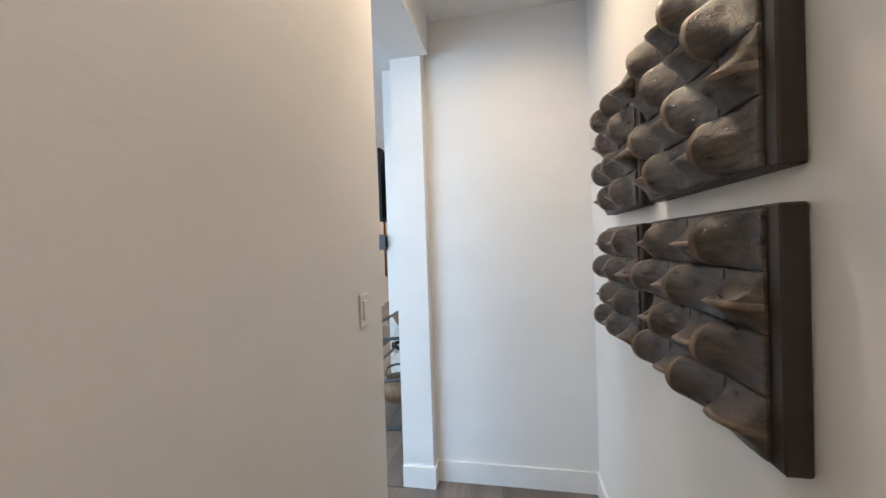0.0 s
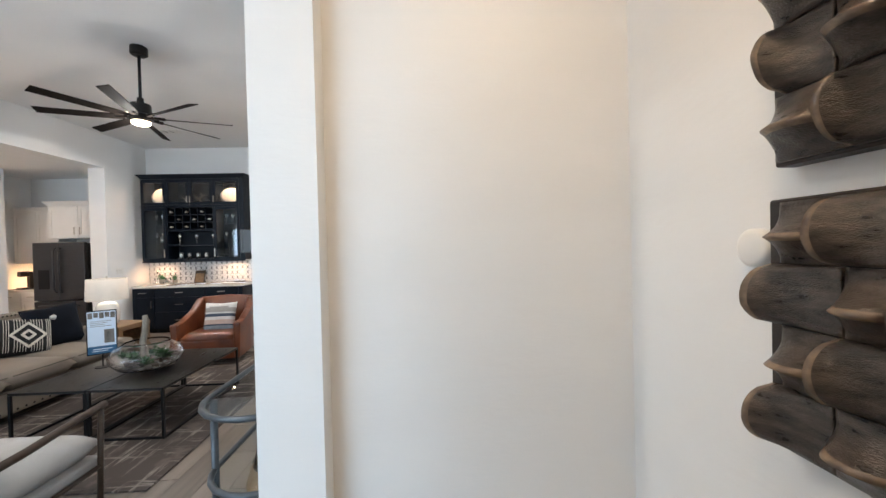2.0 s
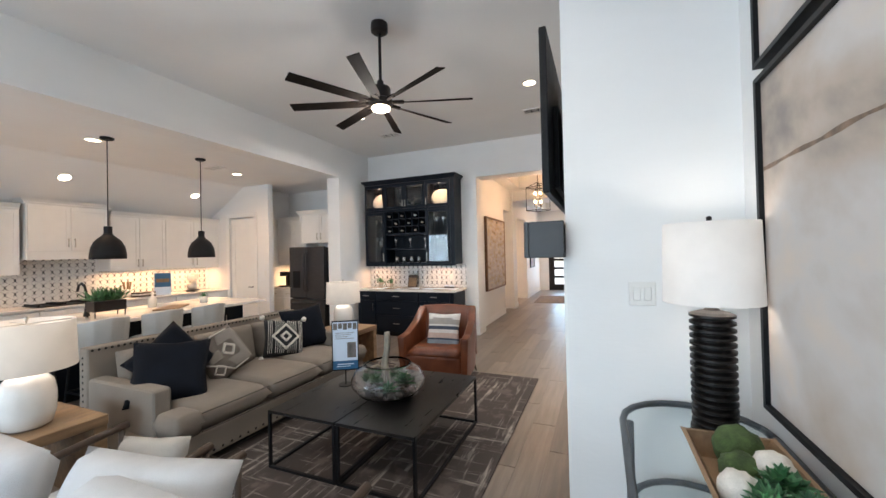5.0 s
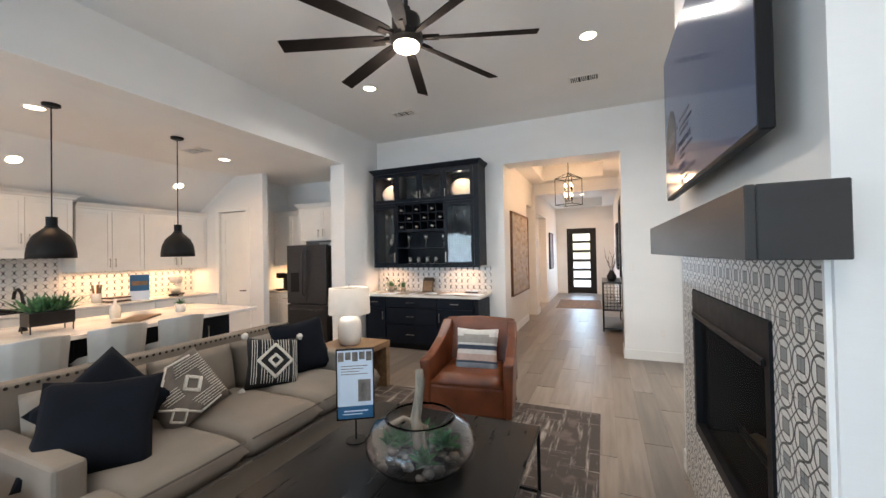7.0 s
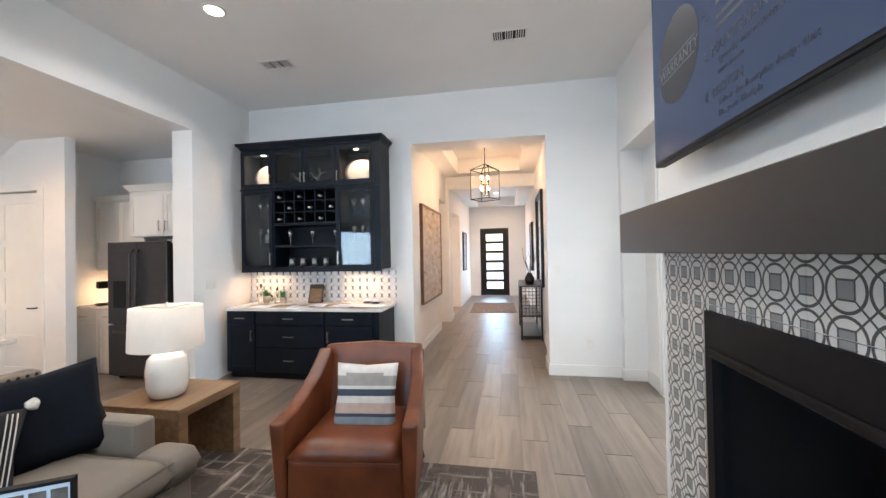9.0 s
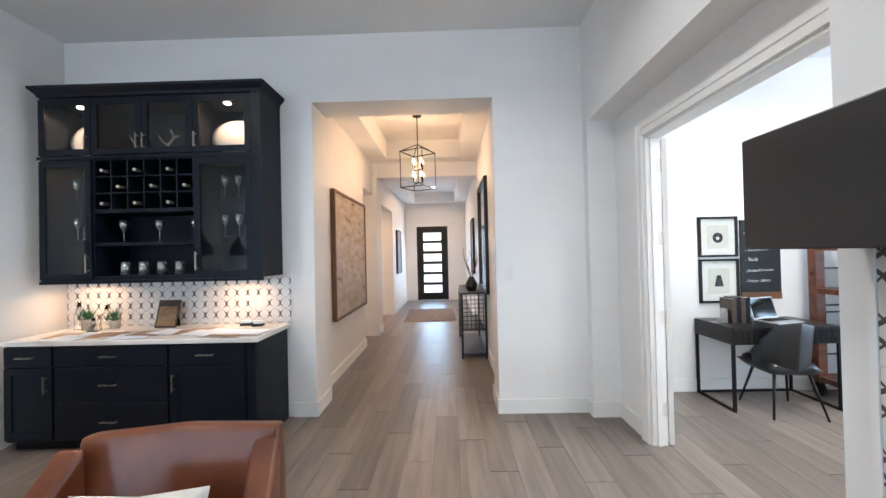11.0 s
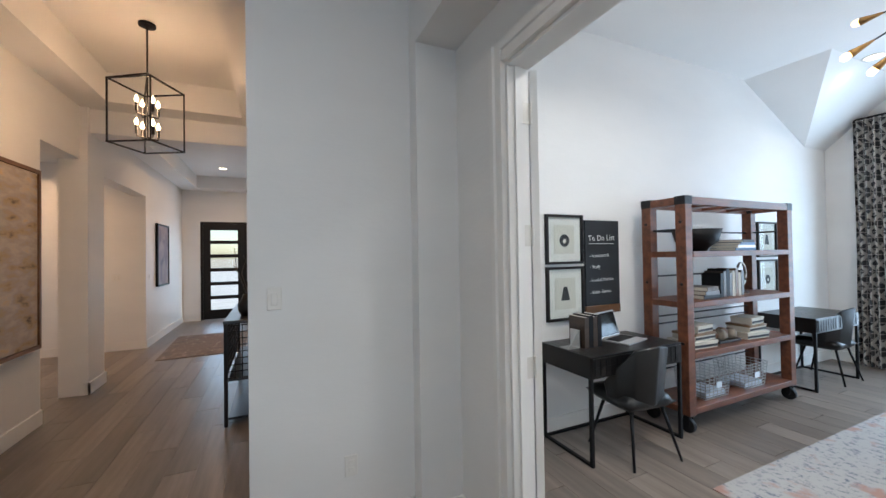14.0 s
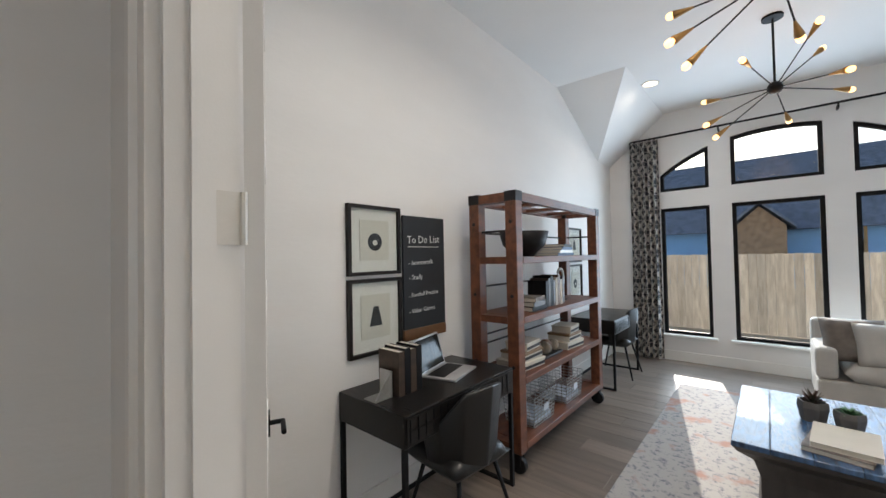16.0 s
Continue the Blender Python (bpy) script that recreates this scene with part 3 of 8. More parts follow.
CARVED_BACK = paint("dark_stained_board", (0.028, 0.017, 0.011), 0.5, scale=6, vary=0.3, bump=0.25, fine=70, stretch=(3, 3, 8))
PLASTIC = paint("white_plastic", (0.78, 0.76, 0.72), 0.35, scale=20, vary=0.02, bump=0.0)
BRASS = paint("satin_nickel", (0.5, 0.46, 0.40), 0.3, metal=1.0, scale=20, vary=0.1, bump=0.02)
INK = paint("black_ink", (0.015, 0.015, 0.018), 0.6, scale=20, vary=0.1, bump=0.0)


def rug_weave(name, base, pale, accent, sx, sy):
    """A distressed rug: broken pale streaks both ways over a dark ground."""
    m, t, p = nodes_of(name)
    co = t.nodes.new("ShaderNodeTexCoord")
    fac = None
    for scale, lo, hi in (((sx, sy, 1), 0.54, 0.66), ((sy, sx, 1), 0.56, 0.68)):
        mp, n, r = t.nodes.new("ShaderNodeMapping"), t.nodes.new("ShaderNodeTexNoise"), t.nodes.new("ShaderNodeMapRange")
        mp.inputs["Scale"].default_value = scale
        n.inputs["Scale"].default_value, n.inputs["Detail"].default_value, n.inputs["Roughness"].default_value = 1.0, 6, 0.65
        r.inputs["From Min"].default_value, r.inputs["From Max"].default_value = lo, hi
        t.links.new(co.outputs["Object"], mp.inputs[0]), t.links.new(mp.outputs[0], n.inputs["Vector"]), t.links.new(n.outputs[0], r.inputs["Value"])
        if fac is None:
            fac = r.outputs[0]
        else:
            mx = t.nodes.new("ShaderNodeMath")
            mx.operation = "MAXIMUM"
            t.links.new(fac, mx.inputs[0]), t.links.new(r.outputs[0], mx.inputs[1])
            fac = mx.outputs[0]
    mix, mix2, spot, sr = t.nodes.new("ShaderNodeMix"), t.nodes.new("ShaderNodeMix"), t.nodes.new("ShaderNodeTexNoise"), t.nodes.new("ShaderNodeMapRange")
    mix.data_type = mix2.data_type = "RGBA"
    mix.inputs["A"].default_value, mix.inputs["B"].default_value = (*base, 1), (*pale, 1)
    mix2.inputs["B"].default_value = (*accent, 1)
    spot.inputs["Scale"].default_value, spot.inputs["Detail"].default_value = 5, 6
    sr.inputs["From Min"].default_value, sr.inputs["From Max"].default_value = 0.56, 0.66
    t.links.new(co.outputs["Object"], spot.inputs["Vector"]), t.links.new(spot.outputs[0], sr.inputs["Value"])
    t.links.new(fac, mix.inputs["Factor"]), t.links.new(mix.outputs["Result"], mix2.inputs["A"])
    t.links.new(sr.outputs[0], mix2.inputs["Factor"]), t.links.new(mix2.outputs["Result"], p.inputs["Base Color"])
    p.inputs["Roughness"].default_value = 0.95
    fine, b = t.nodes.new("ShaderNodeTexNoise"), t.nodes.new("ShaderNodeBump")
    fine.inputs["Scale"].default_value, b.inputs["Strength"].default_value = 400, 0.4
    t.links.new(co.outputs["Object"], fine.inputs["Vector"]), t.links.new(fine.outputs[0], b.inputs["Height"]), t.links.new(b.outputs[0], p.inputs["Normal"])
    return m


RUG = rug_weave("distressed_rug", (0.062, 0.048, 0.042), (0.34, 0.30, 0.26), (0.12, 0.095, 0.08), 14, 1.3)
RUG_OFFICE = rug_weave("faded_rug", (0.38, 0.37, 0.36), (0.13, 0.15, 0.19), (0.36, 0.22, 0.18), 24, 15)
RUG_ENTRY = rug_weave("entry_rug", (0.17, 0.13, 0.11), (0.30, 0.26, 0.22), (0.12, 0.10, 0.09), 10, 4)


def words(body, size, depth=0.0008):
    """Lettering in the built-in font, as a bmesh in the xy plane."""
    cu = bpy.data.curves.new("words", "FONT")
    cu.body, cu.size, cu.extrude, cu.resolution_u = body, size, depth, 2
    ob = bpy.data.objects.new("words", cu)
    scene.collection.objects.link(ob)
    me = bpy.data.meshes.new_from_object(ob.evaluated_get(bpy.context.evaluated_depsgraph_get()))
    bm = bmesh.new()
    bm.from_mesh(me)
    bpy.data.objects.remove(ob), bpy.data.meshes.remove(me), bpy.data.curves.remove(cu)
    return bm


ON_WEST = Matrix(((0, 0, -1, 0), (-1, 0, 0, 0), (0, 1, 0, 0), (0, 0, 0, 1)))   # xy drawing to a wall that faces west
ON_SOUTH = Matrix(((1, 0, 0, 0), (0, 0, -1, 0), (0, 1, 0, 0), (0, 0, 0, 1)))   # xy drawing to a wall that faces south


def leaf(bm, base, tip, w):
    """A pointed leaf from base to tip, folded along its middle."""
    b, t = Vector(base), Vector(tip)
    d = t - b
    s = d.cross(Vector((0, 0, 1)))
    s = (s.normalized() if s.length > 1e-4 else Vector((1, 0, 0))) * w / 2
    mid = b + d * 0.45
    up = s.cross(d).normalized() * w * 0.25
    v = [bm.verts.new(c) for c in (b, mid + s + up, t, mid - s + up, mid)]
    bm.faces.new((v[0], v[1], v[4])), bm.faces.new((v[1], v[2], v[4])), bm.faces.new((v[2], v[3], v[4])), bm.faces.new((v[3], v[0], v[4]))


def rosette(bm, at, r, n, rise, rg, w=0.35):
    """A rosette of fleshy leaves."""
    for k in range(n):
        a, f = k * 2.4, 0.35 + 0.65 * (1 - k / n)
        tip = Vector(at) + Vector((math.cos(a) * r * f, math.sin(a) * r * f, rise * (1.15 - f) + rg.uniform(0, 0.01)))
        leaf(bm, at, tip, r * w)


def switch_plate(at, turn, gangs=1, outlet=False):
    """A wall plate; turn 0 faces south."""
    w = 0.07 + 0.046 * (gangs - 1)
    s = thing("wall_outlet" if outlet else "light_switch", "white duplex wall outlet plate" if outlet else "white rocker light switch plate on the wall", "outlet" if outlet else "switch", at, turn)
    part("plate", soft_box(-w / 2, -0.006, -0.057, w / 2, 0, 0.057, 0.003, 1), PLASTIC, s)
    for g in range(gangs):
        x = (g - (gangs - 1) / 2) * 0.046
        if outlet:
            for z in (-0.02, 0.02):
                part("socket", soft_box(x - 0.016, -0.009, z - 0.014, x + 0.016, -0.004, z + 0.014, 0.003, 1), PLASTIC, s)
        else:
            part("rocker", soft_box(x - 0.016, -0.011, -0.033, x + 0.016, -0.004, 0.033, 0.003, 1), PLASTIC, s)


def downlight(x, y, z, watts, colour=WARM, r=0.075):
    d = thing("recessed_downlight", "lit round recessed ceiling downlight with white trim", "downlight", (x, y, z), 0, "recessed downlights")
    part("trim_ring", turn_profile([(r + 0.022, 0), (r + 0.02, -0.006), (r, -0.008), (r, -0.001)], 24), PLASTIC, d, smooth=True)
    part("lens", turn_profile([(0, -0.004), (r, -0.004)], 24), DOWN, d, "glowing warm lens")
    can_lamp((x, y, z - 0.02), watts, colour)


def vent(x, y, z, w=0.36, d=0.2):
    v = thing("ceiling_vent", "white louvred ceiling air vent", "vent", (x, y, z), 0, "ceiling vents")
    part("frame", boxes((-w / 2, -d / 2, -0.01, w / 2, -d / 2 + 0.025, 0), (-w / 2, d / 2 - 0.025, -0.01, w / 2, d / 2, 0), (-w / 2, -d / 2 + 0.025, -0.01, -w / 2 + 0.025, d / 2 - 0.025, 0), (w / 2 - 0.025, -d / 2 + 0.025, -0.01, w / 2, d / 2 - 0.025, 0)), PLASTIC, v)
    # black sheet in place of a duct: the shade between louvres as colour
    part("backing", boxes((-w / 2 + 0.02, -d / 2 + 0.02, -0.002, w / 2 - 0.02, d / 2 - 0.02, -0.0005)), BLACK, v, "black sheet standing in for the shade behind the louvres")
    for k in range(3):
        x0 = -w / 2 + 0.025 + k * (w - 0.05) / 3
        part("louvre_bank", boxes(*[(x0 + 0.012 + i * 0.022, -d / 2 + 0.025, -0.009, x0 + 0.021 + i * 0.022, d / 2 - 0.025, -0.003) for i in range(4)]), PLASTIC, v)


# ---- small hall: carved panels, switch, thermostat ----
def carved_block(bm, y0, y1, z0, z1, face, scoop):
    """One carved block from its near end y0 to its far end y1: a half-round fin with hollowed flanks, upright or, as a scoop, level."""
    n, cols = 16, 16
    front, back = [], []
    for i in range(n + 1):
        u = 2 * i / n - 1
        row = []
        for j in range(cols + 1):
            w = j / cols
            z = (z0 + z1) / 2 + u * (z1 - z0) / 2
            y = y0 + (y1 - y0) * w
            if scoop:
                out = 0.006 + 0.066 * math.sqrt(max(0, 1 - (2 * w - 1) ** 2)) * max(0, 1 - abs(u + 0.125) / 1.125) ** 1.9
            else:
                out = 0.006 + 0.064 * math.sqrt(max(0, 1 - u * u)) * w ** 2.1
            out += 0.002 * noise.noise(Vector((y * 40, z * 40, y0 * 9)))
            row.append((face - out, y, z))
        front.append([bm.verts.new(p) for p in row])
        back.append([bm.verts.new((face, p[1], p[2])) for p in (row[0], row[-1])])
    for i in range(n):
        for j in range(cols):
            f = bm.faces.new((front[i][j], front[i][j + 1], front[i + 1][j + 1], front[i + 1][j]))
            f.smooth = True
            f.material_index = 1 if (j >= cols - 1 and not scoop) or (scoop and i in (6, 7)) else 0
        bm.faces.new((back[i][0], front[i][0], front[i + 1][0], back[i + 1][0]))
        bm.faces.new((front[i][-1], back[i][1], back[i + 1][1], front[i + 1][-1]))
    for i in (0, n):
        bm.faces.new((back[i][0], *front[i], back[i][1]))


def carved_panel(y0, y1, z0, z1, seed):
    rg = random.Random(seed)
    t = thing("carved_wall_panel", "dark weathered wooden wall panel of carved scalloped blocks", "wall art", (0.93, 0, 0), 0, "carved panels on the hall wall")
    part("backboard", soft_box(-0.045, y0, z0, -0.002, y1, z1, 0.004, 1), CARVED_BACK, t, "dark stained backing board")
    rows, per = 4, 4
    h = (z1 - z0 - 0.012) / rows
    a, b = y0 + 0.035, y1 - 0.006
    for r in range(rows):
        cut = [a] + [a + (b - a) * (k + rg.uniform(-0.10, 0.10)) / per for k in range(1, per)] + [b - 0.02 * (r % 2)]
        for k in range(per):
            bm = bmesh.new()
            carved_block(bm, cut[k], cut[k + 1] - 0.004, z0 + 0.006 + r * h + 0.001, z0 + 0.006 + (r + 1) * h - 0.001, -0.045, (r + k + seed) % 2)
            part("carved_block", bm, (CARVED, RIM), t)


carved_panel(1.968, 2.475, 1.165, 1.632, 1)
carved_panel(1.968, 2.462, 1.692, 2.190, 2)
carved_panel(1.292, 1.885, 1.180, 1.632, 3)
carved_panel(1.292, 1.885, 1.692, 2.190, 4)
switch_plate((-0.055, 1.79, 1.367), 90)
th = thing("thermostat_sensor", "small round white sensor fixed to the hall wall", "sensor", (0.93, 2.53, 1.54))
part("body", moved(turn_profile([(0, 0), (0.036, 0), (0.04, -0.006), (0.04, -0.028), (0.03, -0.034), (0, -0.034)], 28), pose(0, 0, 0, 0, 90, 0)), PLASTIC, th, smooth=True)
vent(0.42, 2.72, 3.06)
downlight(0.45, 2.15, 3.06, 12.5, (1.0, 0.72, 0.46))
# rear downlight is unseen, added to brighten the hall walls
downlight(0.45, -0.1, 3.06, 11, (1.0, 0.82, 0.64))

# ---- fireplace ----
surround = tagged(new("fireplace_surround"), "patterned black and white tile surround round the firebox", "tile surround", kind="structure")
TY0, TY1, TZ1 = 4.95, 6.80, 1.54
backing = boxes((CH - 0.004, TY0, 0.0, CH - 0.001, FB0, TZ1), (CH - 0.004, FB1, 0.0, CH - 0.001, TY1, TZ1), (CH - 0.004, FB0, 0.0, CH - 0.001, FB1, FZ0), (CH - 0.004, FB0, FZ1, CH - 0.001, FB1, TZ1))
part("grout_bed", backing, TRIM, surround)


def tile_on_chase(y0, y1, z0, z1):
    if y1 - y0 > 0.012 and z1 - z0 > 0.012:
        part("tile", boxes((CH - 0.012, y0 + 0.0016, z0 + 0.0016, CH - 0.004, y1 - 0.0016, z1 - 0.0016)), FIRE_TILE, surround)


for i in range(9):
    for k in range(8):
        a, b = 5.081 + 0.218 * (i - 1), 5.081 + 0.218 * i
        c, d = 0.041 + 0.218 * (k - 1), 0.041 + 0.218 * k
        a, b, c, d = max(a, TY0), min(b, TY1), max(c, 0.0), min(d, TZ1)
        if b <= FB0 or a >= FB1 or d <= FZ0 or c >= FZ1:
            tile_on_chase(a, b, c, d)
            continue
        tile_on_chase(a, min(b, FB0), c, d), tile_on_chase(max(a, FB1), b, c, d)
        a, b = max(a, FB0), min(b, FB1)
        tile_on_chase(a, b, c, min(d, FZ0)), tile_on_chase(a, b, max(c, FZ1), d)
part("edge_trim", boxes((CH - 0.014, TY1, 0, CH - 0.001, TY1 + 0.012, TZ1), (CH - 0.014, TY0 - 0.012, 0, CH - 0.001, TY0, TZ1)), TRIM, surround)

fire = thing("gas_fireplace", "black gas fireplace insert with a small burning flame", "fireplace", (CH, (FB0 + FB1) / 2, FZ0))
w, h = (FB1 - FB0) / 2, FZ1 - FZ0
part("firebox", boxes((0.02, -w, 0.0, 0.50, w, 0.02), (0.02, -w, h - 0.02, 0.50, w, h), (0.48, -w, 0.02, 0.50, w, h - 0.02), (0.02, -w, 0.02, 0.5, -w + 0.02, h - 0.02), (0.02, w - 0.02, 0.02, 0.5, w, h - 0.02)), BLACK, fire)
part("face_frame", boxes((-0.022, -w, 0, 0.02, -w + 0.045, h), (-0.022, w - 0.045, 0, 0.02, w, h), (-0.022, -w + 0.045, h - 0.165, 0.02, w - 0.045, h), (-0.022, -w + 0.045, 0, 0.02, w - 0.045, 0.06)), BLACK, fire)
part("hood_lip", soft_box(-0.034, -w + 0.03, h - 0.16, -0.02, w - 0.03, h - 0.13, 0.006, 1), BLACK, fire)
part("edge_strip", boxes((-0.020, w, 0, -0.002, w + 0.014, h)), STEEL, fire, "thin bright metal edge strip")
part("glass_front", boxes((0.006, -w + 0.045, 0.06, 0.010, w - 0.045, h - 0.165)), FIRE_GLASS, fire)
for k in range(3):
    part("ceramic_log", tube([(0.2 + 0.07 * k, -0.35 + 0.1 * k, 0.08 + 0.03 * k), (0.24 + 0.05 * k, 0.0, 0.1 + 0.03 * k), (0.2 + 0.05 * k, 0.33 - 0.1 * k, 0.08 + 0.03 * k)], 0.045, 8), WALNUT, fire, smooth=True)
FLAME = glow("flame_glow", (1.0, 0.22, 0.03), 0.34)
FLAME_CORE = glow("flame_core_glow", (1.0, 0.42, 0.09), 0.45)
for y, base_z, hh, rr, mm in ((-0.085, 0.235, 0.23, 0.022, FLAME), (-0.105, 0.235, 0.17, 0.027, FLAME_CORE), (-0.15, 0.20, 0.13, 0.022, FLAME), (-0.03, 0.19, 0.10, 0.018, FLAME)):
    bm = turn_profile([(0, 0), (rr * 0.45, hh * 0.08), (rr * 0.7, hh * 0.3), (rr * 0.6, hh * 0.5), (rr, hh * 0.72), (rr * 0.75, hh * 0.9), (0, hh)], 14)
    for v in bm.verts:
        k = v.co.z / hh
        v.co.y += 0.022 * math.sin(7 * k + 9 * y) * k
        v.co.x += 0.012 * math.sin(5 * k + 4 * y) * k
    part("flame", moved(bm, pose(0.163, y, base_z)), mm, fire, smooth=True)
part("burner", tube([(0.163, -0.42, 0.10), (0.163, 0.42, 0.10)], 0.018, 8), BLACK, fire)

mantel = thing("mantel_shelf", "thick charcoal wooden mantel beam above the fireplace", "mantel", (CH, 5.835, 1.54))
part("front_board", soft_box(-0.198, -0.995, 0, -0.174, 0.995, 0.185, 0.003, 1), CHAR, mantel)
for y in (-0.995, 0.970):
    part("end_board", soft_box(-0.174, y, 0, -0.001, y + 0.025, 0.185, 0.003, 1), CHAR, mantel)
part("top_board", soft_box(-0.174, -0.97, 0.158, -0.001, 0.97, 0.183, 0.002, 1), CHAR, mantel)
part("bottom_board", soft_box(-0.174, -0.97, 0.002, -0.001, 0.97, 0.027, 0.002, 1), CHAR, mantel)

tv = thing("television", "large black wall television showing a grey text slide", "television", (CH, 5.79, 1.893))
SCREEN = paint("dim_screen", (0.03, 0.034, 0.045), 0.12, scale=2, vary=0.1, bump=0, spec=0.05)
SCREEN.node_tree.nodes["Principled BSDF"].inputs["Emission Color"].default_value = (0.34, 0.45, 0.80, 1)
SCREEN.node_tree.nodes["Principled BSDF"].inputs["Emission Strength"].default_value = 0.030
part("casing", soft_box(-0.118, -0.80, 0, -0.08, 0.80, 0.91, 0.004, 1), BLACK, tv)
part("rear_housing", boxes((-0.08, -0.55, 0.06, -0.05, 0.55, 0.55)), BLACK, tv)
part("wall_bracket", boxes((-0.05, -0.35, 0.2, -0.001, -0.3, 0.6), (-0.05, 0.3, 0.2, -0.001, 0.35, 0.6), (-0.05, -0.3, 0.38, -0.03, 0.3, 0.42)), BLACK, tv)
part("screen", boxes((-0.1195, -0.79, 0.016, -0.1182, 0.79, 0.90)), SCREEN, tv, "grey glowing screen with text")
GREY_TEXT = paint("slide_text", (0.03, 0.03, 0.04), 0.4, scale=5, vary=0.05, bump=0)
for body, size, y, z in (("2.", 0.044, 0.385, 0.355), ("3. MAINTENANCE", 0.044, 0.385, 0.232), ("Typically less maintenance", 0.029, 0.31, 0.197), ("new home", 0.029, 0.31, 0.165),
                         ("4. DESIGN", 0.044, 0.385, 0.108), ("Select the floorplan design that", 0.029, 0.31, 0.075), ("fits your lifestyle", 0.029, 0.31, 0.043)):
    part("slide_lettering", moved(words(body, size, 0.0004), pose(-0.1203, y, z) @ ON_WEST), GREY_TEXT, tv)
for z, w in ((0.37, 0.26), (0.325, 0.3), (0.295, 0.22)):
    part("slide_text_bar", boxes((-0.1205, 0.31 - w, z, -0.1197, 0.31, z + 0.014)), GREY_TEXT, tv)
bm = turn_profile([(0, 0), (0.16, 0), (0.16, 0.0006), (0, 0.0006)], 40)
part("slide_badge", moved(bm, pose(-0.1199, 0.57, 0.355, 0, -90, 0)), GREY_TEXT, tv, "dark round badge on the slide")
PALE_TEXT = paint("slide_pale_text", (0.2, 0.21, 0.24), 0.4, scale=5, vary=0.05, bump=0)
part("slide_lettering", moved(words("WARRANTY", 0.054, 0.0004), pose(-0.1215, 0.715, 0.315) @ ON_WEST), PALE_TEXT, tv)
part("slide_text_bar", boxes((-0.1212, 0.44, 0.305, -0.1206, 0.70, 0.309), (-0.1212, 0.44, 0.36, -0.1206, 0.70, 0.364)), PALE_TEXT, tv)

# ---- ceiling fan ----
FAN_BLADE = paint("matt_bronze_blade", (0.018, 0.014, 0.012), 0.65, scale=6, vary=0.2, bump=0.05, stretch=(1, 6, 1), spec=0.02)
fan = thing("ceiling_fan", "dark bronze ceiling fan with eight slim blades and a lit lamp", "ceiling fan", (-2.72, 5.84, H))
part("canopy", turn_profile([(0, 0), (0.075, 0), (0.078, -0.02), (0.078, -0.075), (0.06, -0.09), (0.02, -0.095)], 28), BRONZE, fan, smooth=False)
part("downrod", tube([(0, 0, -0.09), (0, 0, -0.60)], 0.014, 12), BRONZE, fan, smooth=True)
part("motor_housing", turn_profile([(0.028, -0.53), (0.033, -0.59), (0.088, -0.595), (0.093, -0.61), (0.093, -0.70), (0.108, -0.71), (0.108, -0.75), (0.085, -0.775), (0, -0.775)], 32), BRONZE, fan)
part("lamp_lens", turn_profile([(0.083, -0.774), (0.08, -0.795), (0.05, -0.81), (0, -0.814)], 28), DOWN, fan, "glowing warm lamp")
for k in range(8):
    m = pose(0, 0, 0, 0, 0, 19 + 45 * k)
    bm = bmesh.new()
    v = []
    for x, w in ((0.14, 0.026), (0.22, 0.036), (0.5, 0.042), (0.84, 0.045)):
        for s, z in ((-1, -0.008), (1, 0.008)):
            for d in (-0.004, 0.004):
                v.append(bm.verts.new((x, s * w, -0.735 + z * 1.6 + d)))
    for i in range(3):
        a = i * 4
        for q in ((0, 2, 6, 4), (1, 5, 7, 3), (0, 4, 5, 1), (2, 3, 7, 6)):
            bm.faces.new([v[a + j] for j in q])
    bm.faces.new((v[0], v[1], v[3], v[2])), bm.faces.new((v[12], v[14], v[15], v[13]))
    square_bar((0.1, 0, -0.73), (0.2, 0, -0.732), 0.026, bm)
    part("blade", moved(bm, m), FAN_BLADE, fan)
bulb_lamp((-2.72, 5.84, H - 0.90), 34, WARM, 0.07)
# the pair at y 2.9 is unseen, added to light the near half
for x, y in ((-4.27, 7.72), (-1.67, 7.66), (-4.27, 2.9), (-1.67, 2.9)):
    downlight(x, y, H, 34)
vent(-4.30, 8.66, H), vent(-1.75, 8.62, H)

# ---- rug, coffee tables ----
solid("area_rug", soft_box(-1.35, -1.66, 0, 1.35, 1.66, 0.012, 0.004, 1), RUG, "dark taupe distressed rug with pale broken streaks", "rug", (-2.99, 5.95, 0))


def coffee_table(x0, x1):
    w, d, h = x1 - x0, 1.24, 0.425
    t = thing("coffee_table", "square black coffee table with a thin open metal frame", "coffee table", ((x0 + x1) / 2, 5.59, 0.012), 0, "paired coffee tables")
    a, b, s = w / 2 - 0.01, d / 2 - 0.01, 0.02
    part("tabletop", soft_box(-w / 2, -d / 2, h - 0.022, w / 2, d / 2, h, 0.002, 1), TABLE_TOP, t)
    for x in (-a, a):
        for y in (-b, b):
            part("leg", boxes((x - 0.01, y - 0.01, 0, x + 0.01, y + 0.01, h - 0.022)), BLACK, t)
    for x in (-a, a):
        part("floor_bar", boxes((x - 0.01, -b + 0.01, 0, x + 0.01, b - 0.01, 0.018)), BLACK, t)
    for y in (-b, b):
        part("floor_bar", boxes((-a + 0.01, y - 0.01, 0, a - 0.01, y + 0.01, 0.018)), BLACK, t)


coffee_table(-3.215, -2.605), coffee_table(-2.595, -1.985)

